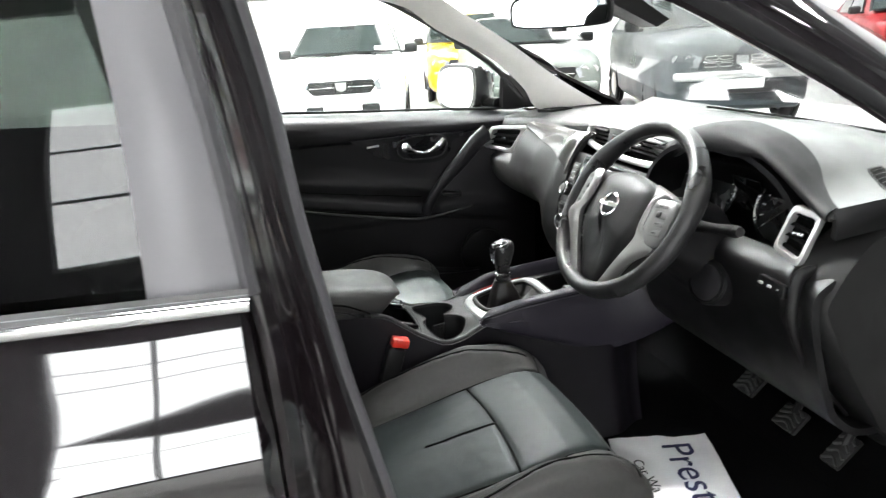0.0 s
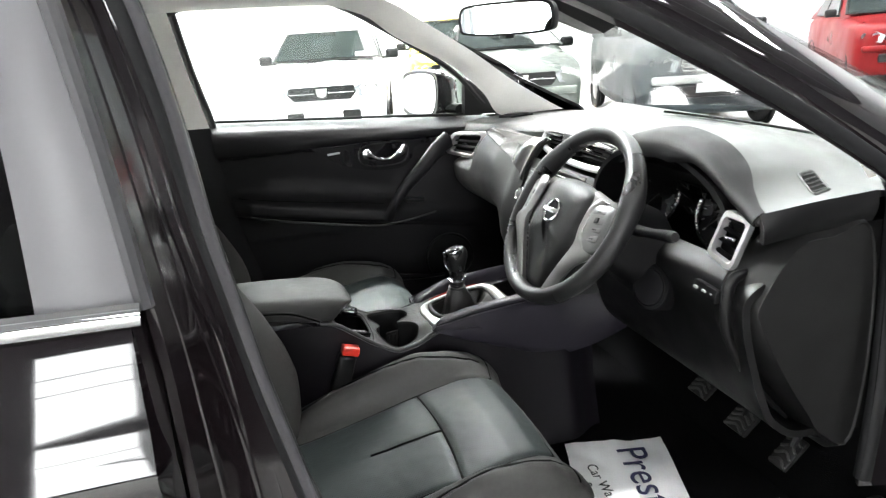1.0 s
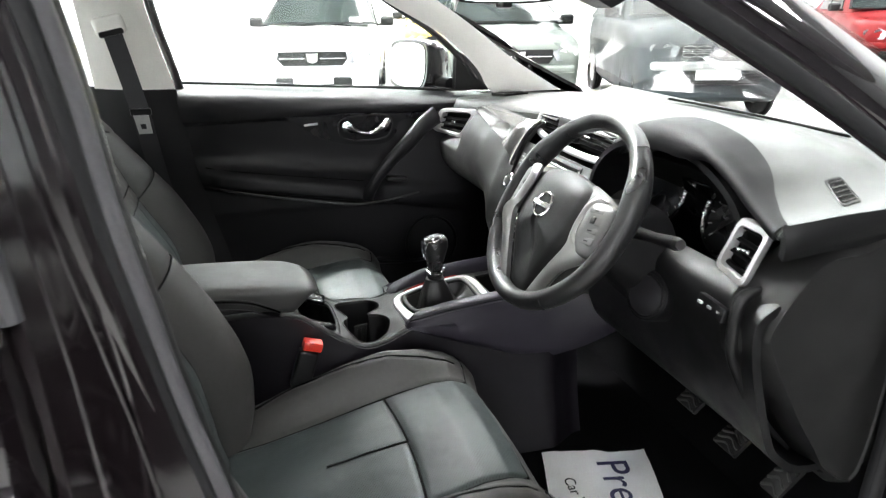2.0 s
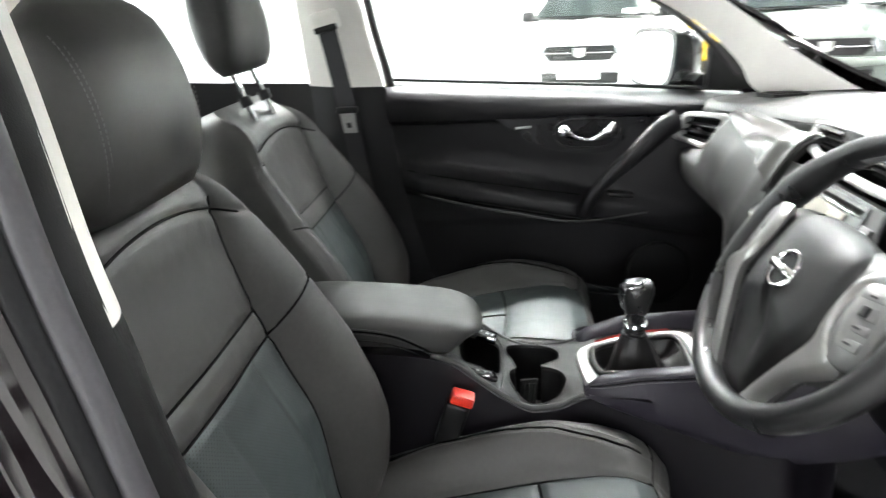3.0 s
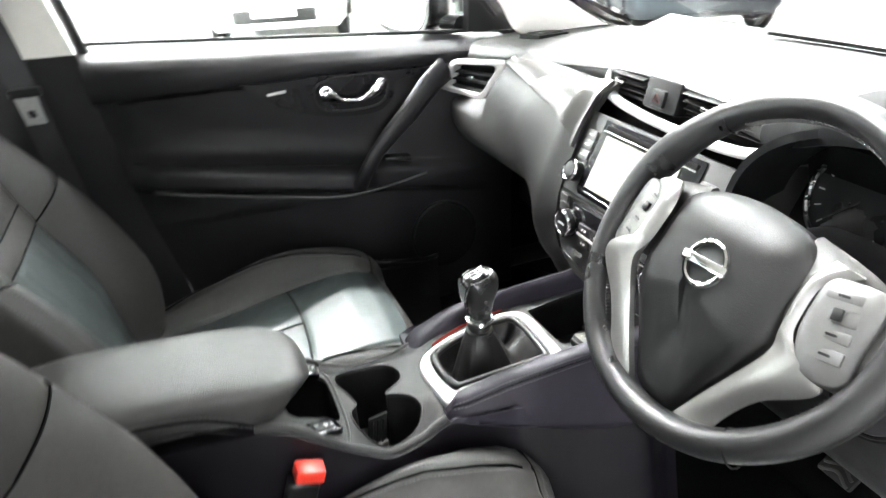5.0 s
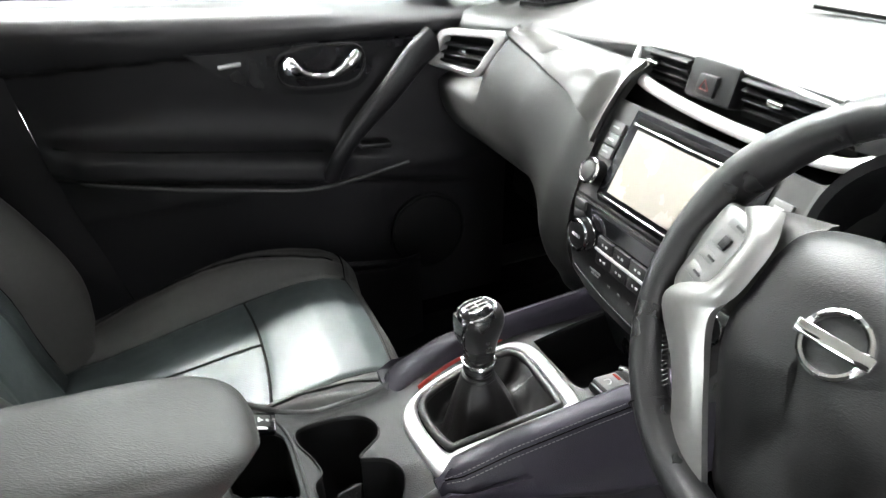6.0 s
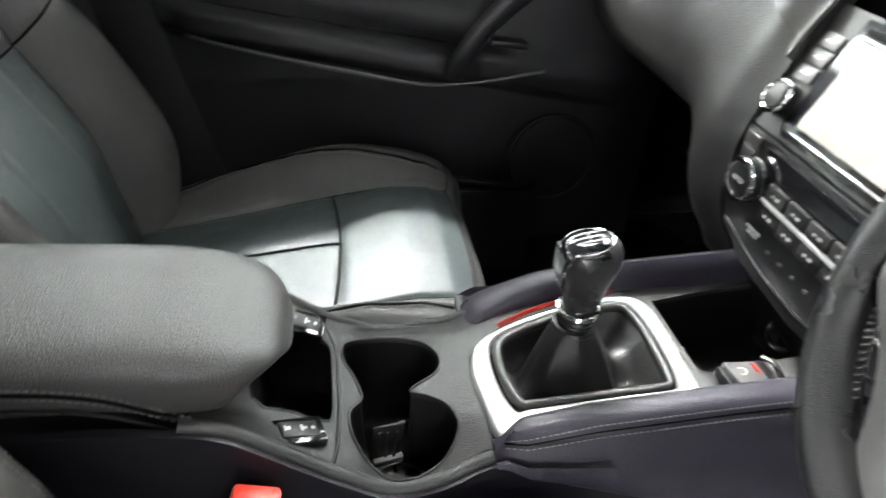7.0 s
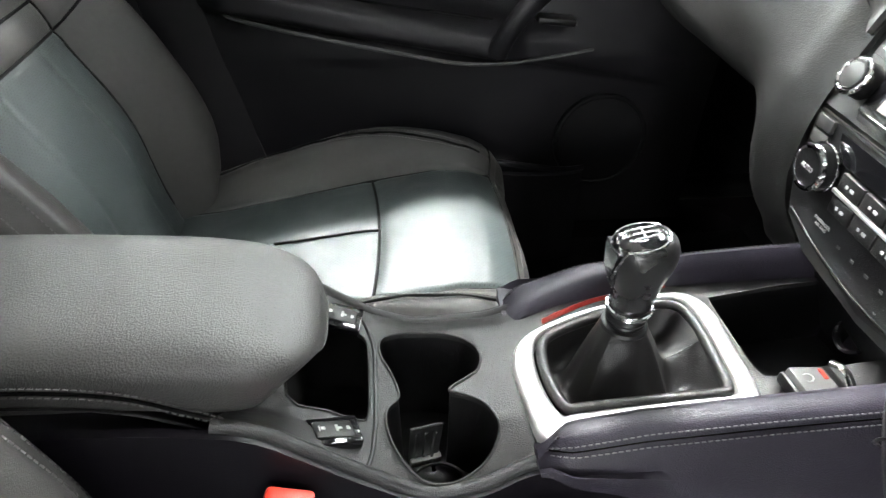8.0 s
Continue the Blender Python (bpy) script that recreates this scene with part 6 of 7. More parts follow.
def console_z(x, y):
    s = min(1.0, max(0.0, (abs(y) - 0.050) / (edge_y(x) - 0.050)))
    s = s * s * (3 - 2 * s)
    return top_z(x) + (edge_z(x) - top_z(x)) * s


SURROUND_OUT = [(0.119, -0.087), (0.111, -0.045), (0.109, 0.005), (0.125, 0.034), (0.163, 0.055), (0.218, 0.071), (0.276, 0.082), (0.309, 0.076), (0.323, 0.048), (0.323, -0.015), (0.320, -0.060), (0.305, -0.066), (0.25, -0.066), (0.177, -0.070), (0.138, -0.077)]
SURROUND_IN = [(0.140, -0.058), (0.131, -0.025), (0.131, 0.012), (0.140, 0.034), (0.170, 0.050), (0.216, 0.064), (0.272, 0.073), (0.297, 0.068), (0.306, 0.040), (0.306, -0.012), (0.303, -0.048), (0.294, -0.057), (0.25, -0.058), (0.190, -0.059), (0.154, -0.060)]


def console():
    c = thing("centre_console", "black grained centre console with cup holders", "console", at=(0, 0, 0.30))
    o = V(0, 0, 0.30)
    xs = frange(-0.14, 0.54, 0.012)
    near = [(x, -edge_y(x)) for x in xs]
    far = [(x, edge_y(x)) for x in xs][::-1]
    # two cup wells that run into one another, the far one squared off
    well = [(p.x, p.y) for p in curve([(x, y, 0) for x, y in ((-0.017, 0.038), (-0.012, 0.051), (0.008, 0.056), (0.041, 0.053), (0.068, 0.042), (0.080, 0.022), (0.076, 0.003), (0.064, -0.007), (0.050, -0.016), (0.047, -0.022), (0.060, -0.027), (0.077, -0.038), (0.086, -0.058), (0.083, -0.072), (0.072, -0.086), (0.052, -0.096), (0.033, -0.099), (0.018, -0.096), (0.003, -0.085), (-0.008, -0.068), (-0.012, -0.050), (-0.010, -0.037), (-0.001, -0.028), (0.0, -0.018), (-0.006, 0.004), (-0.014, 0.022))], 3, True)]
    slot = [(p.x, p.y) for p in curve([(x, y, 0) for x, y in ((-0.100, 0.050), (-0.080, 0.056), (-0.045, 0.058), (-0.031, 0.050), (-0.027, 0.030), (-0.026, -0.030), (-0.028, -0.047), (-0.034, -0.050), (-0.060, -0.046), (-0.095, -0.036))], 3, True)]
    gate = [(p.x, p.y) for p in curve([(x, y, 0) for x, y in SURROUND_IN], 3, True)]
    bin_ = [(0.330, 0.074), (0.40, 0.084), (0.496, 0.092), (0.512, -0.022), (0.392, -0.032), (0.350, -0.036), (0.338, -0.034), (0.333, -0.022)]

    def up(line, dz=0.0):
        return [V(x, y, console_z(x, y) + dz) - o for x, y in line]
    # the top: filled round its openings, then cut fine and laid on the crowned surface
    bm = B()
    edges = []
    for line in (near + far, well, slot, gate, bin_):
        vs = [bm.verts.new((x, y, 0)) for x, y in line]
        edges += [bm.edges.new((vs[i], vs[(i + 1) % len(vs)])) for i in range(len(vs))]
    bmesh.ops.triangle_fill(bm, use_beauty=True, use_dissolve=False, edges=edges)
    for _ in range(4):
        longs = [e for e in bm.edges if e.calc_length() > 0.010]
        if longs:
            bmesh.ops.subdivide_edges(bm, edges=longs, cuts=1)
            bmesh.ops.triangulate(bm, faces=bm.faces)
    for v in bm.verts:
        v.co = V(v.co.x, v.co.y, console_z(v.co.x, v.co.y)) - o
    ext = bmesh.ops.extrude_face_region(bm, geom=list(bm.faces))
    bmesh.ops.translate(bm, vec=(0, 0, -0.006), verts=[v for v in ext["geom"] if isinstance(v, bmesh.types.BMVert)])
    part("top_plate", bm, M_GRAIN, c, "black grained console top", 40)
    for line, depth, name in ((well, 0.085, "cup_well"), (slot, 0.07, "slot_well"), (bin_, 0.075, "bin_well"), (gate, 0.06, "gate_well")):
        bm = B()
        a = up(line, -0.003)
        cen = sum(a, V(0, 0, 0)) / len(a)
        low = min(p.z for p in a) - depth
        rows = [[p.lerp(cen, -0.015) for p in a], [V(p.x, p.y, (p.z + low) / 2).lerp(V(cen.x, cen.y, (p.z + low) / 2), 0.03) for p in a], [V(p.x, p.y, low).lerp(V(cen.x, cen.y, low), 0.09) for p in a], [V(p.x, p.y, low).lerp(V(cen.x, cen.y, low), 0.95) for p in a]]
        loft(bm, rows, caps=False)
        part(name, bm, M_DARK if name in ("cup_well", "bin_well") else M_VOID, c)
    # rounded rims of the top, worn shiny
    for s in (-1, 1):
        bm = B()
        sweep(bm, [V(x, s * (edge_y(x) - 0.003), edge_z(x) - 0.0035) - o for x in frange(-0.14, 0.125, 0.006)], 0.0065, 10)
        part("top_shoulder", bm, M_GRAIN, c, "", 60)
    bm = B()
    sweep(bm, up(well, 0.0006), 0.0014, 8, True)
    part("well_rim", bm, M_HARD, c)
    bm = B()
    sweep(bm, up(slot, 0.0004), 0.0012, 6, True)
    part("slot_rim", bm, M_HARD, c)
    # moulded ridge between the switch panel and the cup wells
    bm = B()
    ridge = curve([(-0.040, 0.090, 0), (-0.029, 0.066, 0), (-0.022, 0.037, 0), (-0.0205, 0.0, 0), (-0.0205, -0.045, 0), (-0.024, -0.080, 0), (-0.030, -0.098, 0)], 6)
    sweep(bm, [V(p.x, p.y, console_z(p.x, p.y) + 0.0002) - o for p in ridge], 0.0022, 8)
    part("panel_ridge", bm, M_GRAIN, c, "", 60)
    # clip and coaster ring in the near well
    bm = B()
    box(bm, V(0.022, -0.045, 0.628) - o, (0.030, 0.004, 0.080), 0.002, m=pose(0, 0, 0, 14, 0, 10))
    for k in (-0.008, 0.0, 0.008):
        box(bm, V(0.022 + k, -0.049, 0.632) - o, (0.003, 0.003, 0.055), 0.001, m=pose(0, 0, 0, 14, 0, 10))
    cl = part("cup_divider", bm, M_HARD, c)
    bm = B()
    box(bm, V(0.023, -0.041, 0.598) - o, (0.030, 0.007, 0.012), 0.002, m=pose(0, 0, 0, 14, 0, 10))
    part("divider_tab", bm, M_STEEL, cl)
    bm = B()
    ring(bm, V(0.034, -0.060, 0.574) - o, (0, 0, 1), 0.030, 0.0022, 32, 6)
    part("cup_base_ring", bm, M_HARD, c)
    # heated seat switches
    for y, r in ((-0.0695, -26), (0.0695, 12)):
        z, k = console_z(-0.055, y) + 0.003, (-1 if y < 0 else 1)
        m_ = pose(0, 0, 0, k * 4, 16, -r * 0.6)
        bm = B()
        z -= 0.0035
        box(bm, V(-0.055, y, z) - o, (0.044, 0.030, 0.010), 0.002, m=m_)
        sw = part("seat_switch", bm, M_PIANO, c, "black rocker switch")
        bm = B()
        box(bm, V(-0.055, y, z + 0.003) - o, (0.034, 0.019, 0.008), 0.002, m=m_ @ pose(0, 0, 0, 0, 5, 0))
        part("rocker", bm, M_DARK, sw)
        for dx, sx, sy in ((-0.013, 0.0010, 0.006), (-0.010, 0.0035, 0.0035), (0.002, 0.0025, 0.007), (0.0045, 0.004, 0.0022), (0.012, 0.003, 0.0035)):
            bm = B()
            box(bm, V(-0.055, y, z + 0.003) - o + (m_ @ pose(0, 0, 0, 0, 5, 0)) @ V(dx, 0, 0.0043), (sx, sy, 0.0006), 0.0, m=m_ @ pose(0, 0, 0, 0, 5, 0))
            part("switch_mark", bm, M_WHITEINK, sw)
    # side walls, rounded at the rim
    for s in (-1, 1):
        bm = B()

        def side(u, v):
            x = -0.42 + (0.95 if s < 0 else 1.02) * u
            zt = edge_z(x) - 0.004
            z = zt + (0.33 - zt) * v
            flare = 0.004 * math.sin(math.pi * min(1, v * 1.6)) + 0.055 * v * v * ease(x, [(0.0, 0.15), (0.40, 1.0)])
            tuck = 0.05 * ease(x, [(0.43, 0.0), (0.53, 1.0)]) if s < 0 else 0.0
            return V(x, s * (edge_y(x) + flare - tuck), z) - o
        sheet(bm, side, 70, 30, 0.008, (0, -s, 0))
        part("side_wall", bm, M_SIDE if s < 0 else M_DARK, c, "dark plastic console side", 50)
    # fine join below the rim
    bm = B()
    sweep(bm, [V(x, -edge_y(x) - 0.0015, edge_z(x) - 0.012 - 0.02 * max(0, 0.1 - abs(x - 0.03))) - o for x in frange(-0.10, 0.14, 0.012)], 0.0008, 5)
    part("side_join", bm, M_VOID, c)
    # knee pads: a stitched roll over a padded panel
    zt_ = [(0.113, 0.672), (0.122, 0.684), (0.135, 0.692), (0.20, 0.705), (0.30, 0.712), (0.40, 0.717), (0.60, 0.722)]
    zb_ = [(0.113, 0.666), (0.15, 0.652), (0.21, 0.626), (0.30, 0.588), (0.37, 0.560), (0.43, 0.545), (0.50, 0.560), (0.56, 0.585), (0.60, 0.60)]
    for s in (-1, 1):
        def section(x):
            zt, zb, g = interp(x, zt_) - (0.013 * ease(x, [(0.113, 1.0), (0.22, 0.0)]) if s > 0 else 0.0), ease(x, zb_), interp(x, [(0.113, 0.25), (0.14, 0.8), (0.2, 1.0)])
            wid = ease(x, [(0.113, -0.010), (0.14, 0.0), (0.42, 0.004), (0.60, 0.035)]) + (0.012 if s > 0 else 0.0)
            inn = (0.074 if s < 0 else interp(x, [(0.113, 0.060), (0.17, 0.078), (0.24, 0.093), (0.32, 0.098)])) + (0.016 if s < 0 else 0.0) * max(0.0, (0.14 - x) / 0.027)
            h = zt - zb
            return [(inn, zt - 0.016 * g), (inn + 0.002, zt - 0.006 * g), (inn + 0.010, zt), (0.096 + wid, zt - 0.001), (0.1020 + wid, zt - 0.0045), (0.1045 + wid, zt - 0.0085 * g), (0.1030 + wid, zt - 0.0105 * g), (0.1075 + wid, zt - 0.013 * g),
                    (0.114 + wid, zt - 0.03 * g - 0.1 * h * g), (0.121 + wid, zt - 0.50 * h), (0.123 + wid, zb + 0.16 * h), (0.117 + wid, zb + 0.02 * h), (0.103 + wid, zb - 0.004), (0.080, zb + 0.1 * h)]
        px = frange(0.113, 0.60, 0.0085)
        bm = B()
        loft(bm, [[V(x, s * y, z) - o for y, z in section(x)] for x in px])
        pad = part("knee_pad", bm, M_KNEE, c, "stitched dark leatherette knee pad", 50)
        bm = B()
        for k, lift in ((4, (0.0006, 0.0006)), (7, (0.0008, 0.0003))):
            stitches(bm, [V(x, s * (section(x)[k][0] + lift[0]), section(x)[k][1] + lift[1]) - o for x in px[1:]])
        tagged(part("stitching", bm, M_THREAD, pad, "", 60), "grey double stitching", kind="stuff")
        bm = B()
        sweep(bm, [V(x, s * (section(x)[6][0] + 0.0005), section(x)[6][1]) - o for x in px[1:]], 0.0013, 6)
        part("seam", bm, M_VOID, pad)
    # silver surround and red strip
    outer = curve([(x, y, 0) for x, y in SURROUND_OUT], 5, True)
    inner = curve([(x, y, 0) for x, y in SURROUND_IN], 5, True)

    def lp(k, dz):
        return [V(*(p.lerp(q, k).xy), top_z(p.x) + dz) - o for p, q in zip(outer, inner)]
    bm = B()
    rows = [lp(0, -0.004), lp(0, 0.004), lp(0.06, 0.0066), lp(0.18, 0.008), lp(0.72, 0.008), lp(0.9, 0.0066), lp(1.0, 0.004), lp(1.03, -0.010)]
    join(bm, [[bm.verts.new(p) for p in r] for r in rows], caps=False)
    part("lever_surround", bm, M_SILVER, c, "satin silver gear lever surround", 60)
    bm = B()
    strip(bm, [V(0.150, 0.0560, 0.668) - o, V(0.185, 0.0700, 0.670) - o, V(0.220, 0.0800, 0.672) - o, V(0.290, 0.0920, 0.674) - o], [V(0.150, 0.0590, 0.678) - o, V(0.185, 0.0735, 0.681) - o, V(0.220, 0.0835, 0.683) - o, V(0.290, 0.0945, 0.684) - o], (0, -0.001, 0.001), 24, 4, 0.003)
    part("red_strip", bm, M_REDLAMP, c, "red lit strip beside the gear lever")
    # parking brake switch
    dx = -0.032
    bm = B()
    box(bm, V(0.400 + dx, -0.058, 0.690) - o, (0.050, 0.036, 0.014), 0.004, m=pose(0, 0, 0, 0, 0, 4))
    pb = part("parking_brake_switch", bm, M_DARK, c, "parking brake switch with a red lamp")
    bm = B()
    box(bm, V(0.396 + dx, -0.058, 0.698) - o, (0.036, 0.028, 0.008), 0.002, m=pose(0, 0, 0, 0, 8, 4))
    part("rocker", bm, M_KEYGREY, pb)
    bm = B()
    box(bm, V(0.408 + dx, -0.053, 0.7005) - o, (0.004, 0.012, 0.002), 0.0005, m=pose(0, 0, 0, 0, 8, 4))
    part("warning_lamp", bm, M_REDLAMP, pb)
    bm = B()
    ring(bm, V(0.390 + dx, -0.058, 0.7032) - o, (-0.14, 0, 1), 0.0045, 0.0007, 16, 4)
    part("switch_mark", bm, M_WHITEINK, pb)
    bm = B()
    sweep(bm, curve([V(0.420 + dx, -0.042, 0.703) - o, V(0.427 + dx, -0.054, 0.704) - o, V(0.426 + dx, -0.072, 0.698) - o], 6), 0.004, 8, flat=0.6)
    part("switch_edge", bm, M_CHROME, pb)
    # power socket in the bin
    bm = B()
    disc(bm, V(0.480, 0.030, 0.655) - o, (-1, -0.2, 0.4), 0.017, 0.02, 24, bevel=0.002)
    ring(bm, V(0.470, 0.028, 0.659) - o, (-1, -0.2, 0.4), 0.017, 0.0025, 24, 6)
    part("power_socket", bm, M_PIANO, c)
    # inner upright behind the bin
    bm = B()
    sheet(bm, lambda u, v: V(0.505 - 0.05 * v, -0.095 + 0.19 * u, 0.60 + 0.12 * v) - o, 8, 8, 0.01)
    part("bin_back", bm, M_DARK, c)
    # storage box body under the armrest
    bm = B()
    box(bm, V(-0.26, 0.0, 0.60) - o, (0.30, 0.180, 0.20), 0.015, 3)
    part("storage_box", bm, M_SIDE, c)
    # armrest lid: a padded top with a rounded nose
    bm = B()
    rows = []
    for t in np.linspace(0, 1, 48) ** 1.6:
        x = -0.056 - 0.36 * t
        w = 0.084 * ease(t, [(0, 0.42), (0.015, 0.62), (0.04, 0.77), (0.09, 0.89), (0.17, 0.97), (0.3, 1.0), (0.8, 1.0), (1.0, 0.94)])
        zt = ease(t, [(0, 0.752), (0.015, 0.763), (0.045, 0.774), (0.10, 0.784), (0.2, 0.793), (0.45, 0.803), (0.8, 0.810), (1, 0.806)])
        zb = interp(t, [(0, 0.742), (0.03, 0.730), (0.08, 0.722), (0.2, 0.728), (0.4, 0.738), (1, 0.742)])
        zm, h = (zt + zb) / 2, (zt - zb) / 2
        rows.append([V(x - 0.040 * max(0.0, 1 - t / 0.3) * 0.5 * (1 - math.copysign(abs(math.sin(a)) ** 0.5, math.sin(a))), -0.006 + w * math.copysign(abs(math.cos(a)) ** 0.44, math.cos(a)), zm + h * math.copysign(abs(math.sin(a)) ** 0.55, math.sin(a))) - o for a in np.linspace(0, math.tau, 52, endpoint=False)])
    loft(bm, rows)
    arm = part("armrest_lid", bm, M_ARM, c, "dark grey leatherette armrest lid", 60)

    def lid_line(dz):
        return [p - o for p in curve([V(-0.118, -0.0885, 0.726 + dz * 0.4), V(-0.135, -0.0905, 0.738 + dz), V(-0.160, -0.0915, 0.753 + dz), V(-0.195, -0.0918, 0.770 + dz), V(-0.245, -0.0918, 0.780 + dz), V(-0.32, -0.0915, 0.784 + dz), V(-0.41, -0.089, 0.784 + dz)], 8)]
    bm = B()
    for dz in (0.004, -0.0055):
        stitches(bm, lid_line(dz))
    tagged(part("stitching", bm, M_THREAD, arm, "", 60), "grey double stitching", kind="stuff")
    bm = B()
    sweep(bm, lid_line(-0.001), 0.0017, 6)
    part("seam", bm, M_VOID, arm)
    bm = B()
    sweep(bm, [p + V(0, 0.0006, 0) for p in lid_line(-0.018)], 0.0014, 6)
    part("seam", bm, M_DARK, arm)
    return c


def gear_lever():
    g = thing("gear_lever", "gear lever with gloss knob and black leather boot", "gear lever", at=(0.206, 0.0, 0.676))
    inner = curve([(x, y, 0) for x, y in SURROUND_IN], 4, True)
    base = [V(p.x - 0.206, p.y, top_z(p.x) - 0.676 + 0.003) for p in inner]
    mid = sum(base, V(0, 0, 0)) / len(base)
    # leather roll round the opening
    bm = B()
    sweep(bm, [p.lerp(mid, 0.08) + V(0, 0, 0.0015) for p in base], 0.0055, 10, True)
    part("boot_frame", bm, M_BOOT, g, "", 60)
    # boot: falls into the opening, folds, then rises as a tent round the lever
    bm = B()
    rows = []
    for f, z in [(0.06, -0.002), (0.12, -0.008), (0.20, -0.022), (0.30, -0.032), (0.42, -0.034), (0.50, -0.030), (0.57, -0.018), (0.64, -0.002), (0.72, 0.016), (0.80, 0.032), (0.86, 0.042), (0.89, 0.048)]:
        loop = []
        for p in base:
            ang = math.atan2(p.y, p.x)
            rr = 0.0205
            tgt = V(rr * math.cos(ang), rr * math.sin(ang), p.z)
            q = p.lerp(tgt, f / 0.89)
            sn = math.sin(math.pi * f / 0.89)
            ridge_ = 0.030 * math.exp(-((math.remainder(ang - 0.28, math.tau)) / 0.22) ** 2) * max(0.0, 1 - f / 0.75) * sn
            fold = 0.0045 * math.sin(4 * ang + 0.6) * sn + 0.0028 * math.sin(9 * ang + 1.0) * sn + 0.0012 * math.sin(17 * ang) * sn
            loop.append(V(q.x, q.y, p.z * (1 - f) + z + fold + ridge_))
        rows.append(loop)
    loft(bm, rows, caps=False)
    boot = part("boot", bm, M_BOOT, g, "black leather gear boot", 60)
    bm = B()
    k = min(range(len(base)), key=lambda i: abs(math.atan2(base[i].y, base[i].x) - 0.16))
    line = [base[k].lerp(V(0.0205, 0.003, 0), f / 0.89) + V(0, 0, z + 0.004) for f, z in ((0.08, -0.002), (0.20, -0.006), (0.30, -0.012), (0.42, -0.016), (0.52, -0.018))]
    stitches(bm, curve(line, 4))
    part("stitching", bm, M_THREAD, boot)
    # rubber collar in three steps
    bm = B()
    for z, r in ((0.048, 0.0205), (0.0545, 0.0165), (0.0600, 0.0175)):
        ring(bm, V(0.001, 0, z), (0, 0, 1), r - 0.003, 0.0042, 28, 8)
    disc(bm, V(0.001, 0, 0.055), (0, 0, 1), 0.013, 0.036, 24)
    part("collar", bm, M_DARK, g)
    bm = B()
    ring(bm, V(0.002, 0, 0.0705), (0, 0, 1), 0.0195, 0.0022, 36, 8)
    ring(bm, V(0.002, 0, 0.0665), (0, 0, 1), 0.0180, 0.0016, 36, 8)
    part("collar_ring", bm, M_CHROME, g, "chrome ring")
    # knob: waisted neck, full head that swells forward, sloping crown
    tip = 0.20   # slope of the crown, lower to the rear

    def section(z, rx, ry, ox, lean):
        ex = lambda v: math.copysign(abs(v) ** 0.82, v)
        return [V(ox + rx * ex(math.cos(a)), ry * ex(math.sin(a)), z + lean * rx * math.cos(a)) for a in np.linspace(0, math.tau, 40, endpoint=False)]
    sec = [(0.071, 0.0175, 0.0180, 0.002, 0.0), (0.080, 0.0190, 0.0195, 0.002, 0.0), (0.092, 0.0205, 0.0212, 0.002, 0.01), (0.104, 0.0228, 0.0228, 0.002, 0.03), (0.116, 0.0262, 0.0242, 0.003, 0.07), (0.127, 0.0290, 0.0252, 0.004, 0.12), (0.137, 0.0300, 0.0254, 0.003, 0.16), (0.1445, 0.0290, 0.0244, 0.001, 0.19), (0.1500, 0.0255, 0.0210, -0.001, tip), (0.1525, 0.0200, 0.0160, -0.002, tip), (0.1535, 0.0100, 0.0080, -0.002, tip)]
    bm = B()
    loft(bm, [section(*q) for q in sec])
    kn = part("knob", bm, M_KNOB, g, "smooth black gear knob", 60)
    bm = B()
    rows = [[V(-0.003 + rx * math.cos(a), ry * math.sin(a), z + tip * rx * math.cos(a)) for a in np.linspace(0, math.tau, 36, endpoint=False)] for z, rx, ry in ((0.1485, 0.0248, 0.0205), (0.1520, 0.0238, 0.0195), (0.1542, 0.0205, 0.0165), (0.1552, 0.010, 0.008))]
    loft(bm, rows)
    cap = part("knob_cap", bm, M_PIANO, kn, "gloss black shift pattern cap")
    # chrome line round the crown that runs down the rear of the head as a narrowing shield
    bm = B()
    crown = [V(-0.003 + 0.0252 * math.cos(a), 0.0209 * math.sin(a), 0.1500 + tip * 0.0252 * math.cos(a)) for a in np.linspace(-2.25, 2.25, 30)]
    sweep(bm, crown, 0.0015, 6)
    for s in (-1, 1):
        sweep(bm, curve([crown[-1 if s > 0 else 0], V(-0.0245, s * 0.0150, 0.1330), V(-0.0265, s * 0.0105, 0.1160), V(-0.0225, s * 0.0060, 0.1010), V(-0.0198, 0.0, 0.0960)], 6), 0.0015, 6)
    part("knob_trim", bm, M_CHROME, kn, "chrome knob trim")
    bm = B()
    rows = [[V(x - 0.0012, y * q, z) for q in (-1, -0.5, 0.0, 0.5, 1)] + [V(x + 0.008, y * q, z) for q in (1, -1)] for x, y, z in ((-0.0262, 0.0155, 0.1425), (-0.0272, 0.0140, 0.1330), (-0.0270, 0.0098, 0.1160), (-0.0222, 0.0055, 0.1015), (-0.0198, 0.0010, 0.0970))]
    loft(bm, rows)
    part("knob_front", bm, M_PIANO, kn)
    lie = Matrix.Translation((-0.002, 0, 0.1562)) @ Matrix.Rotation(-math.atan(tip), 4, "Y")
    bm = B()
    for y in (-0.007, 0.0, 0.007):
        box(bm, V(0, y, 0), (0.018, 0.0011, 0.0014), 0.0)
    box(bm, V(0, 0, 0), (0.0011, 0.015, 0.0014), 0.0)
    bmesh.ops.transform(bm, matrix=lie, verts=bm.verts)
    part("shift_pattern", bm, M_WHITEINK, cap, "white printed shift pattern")
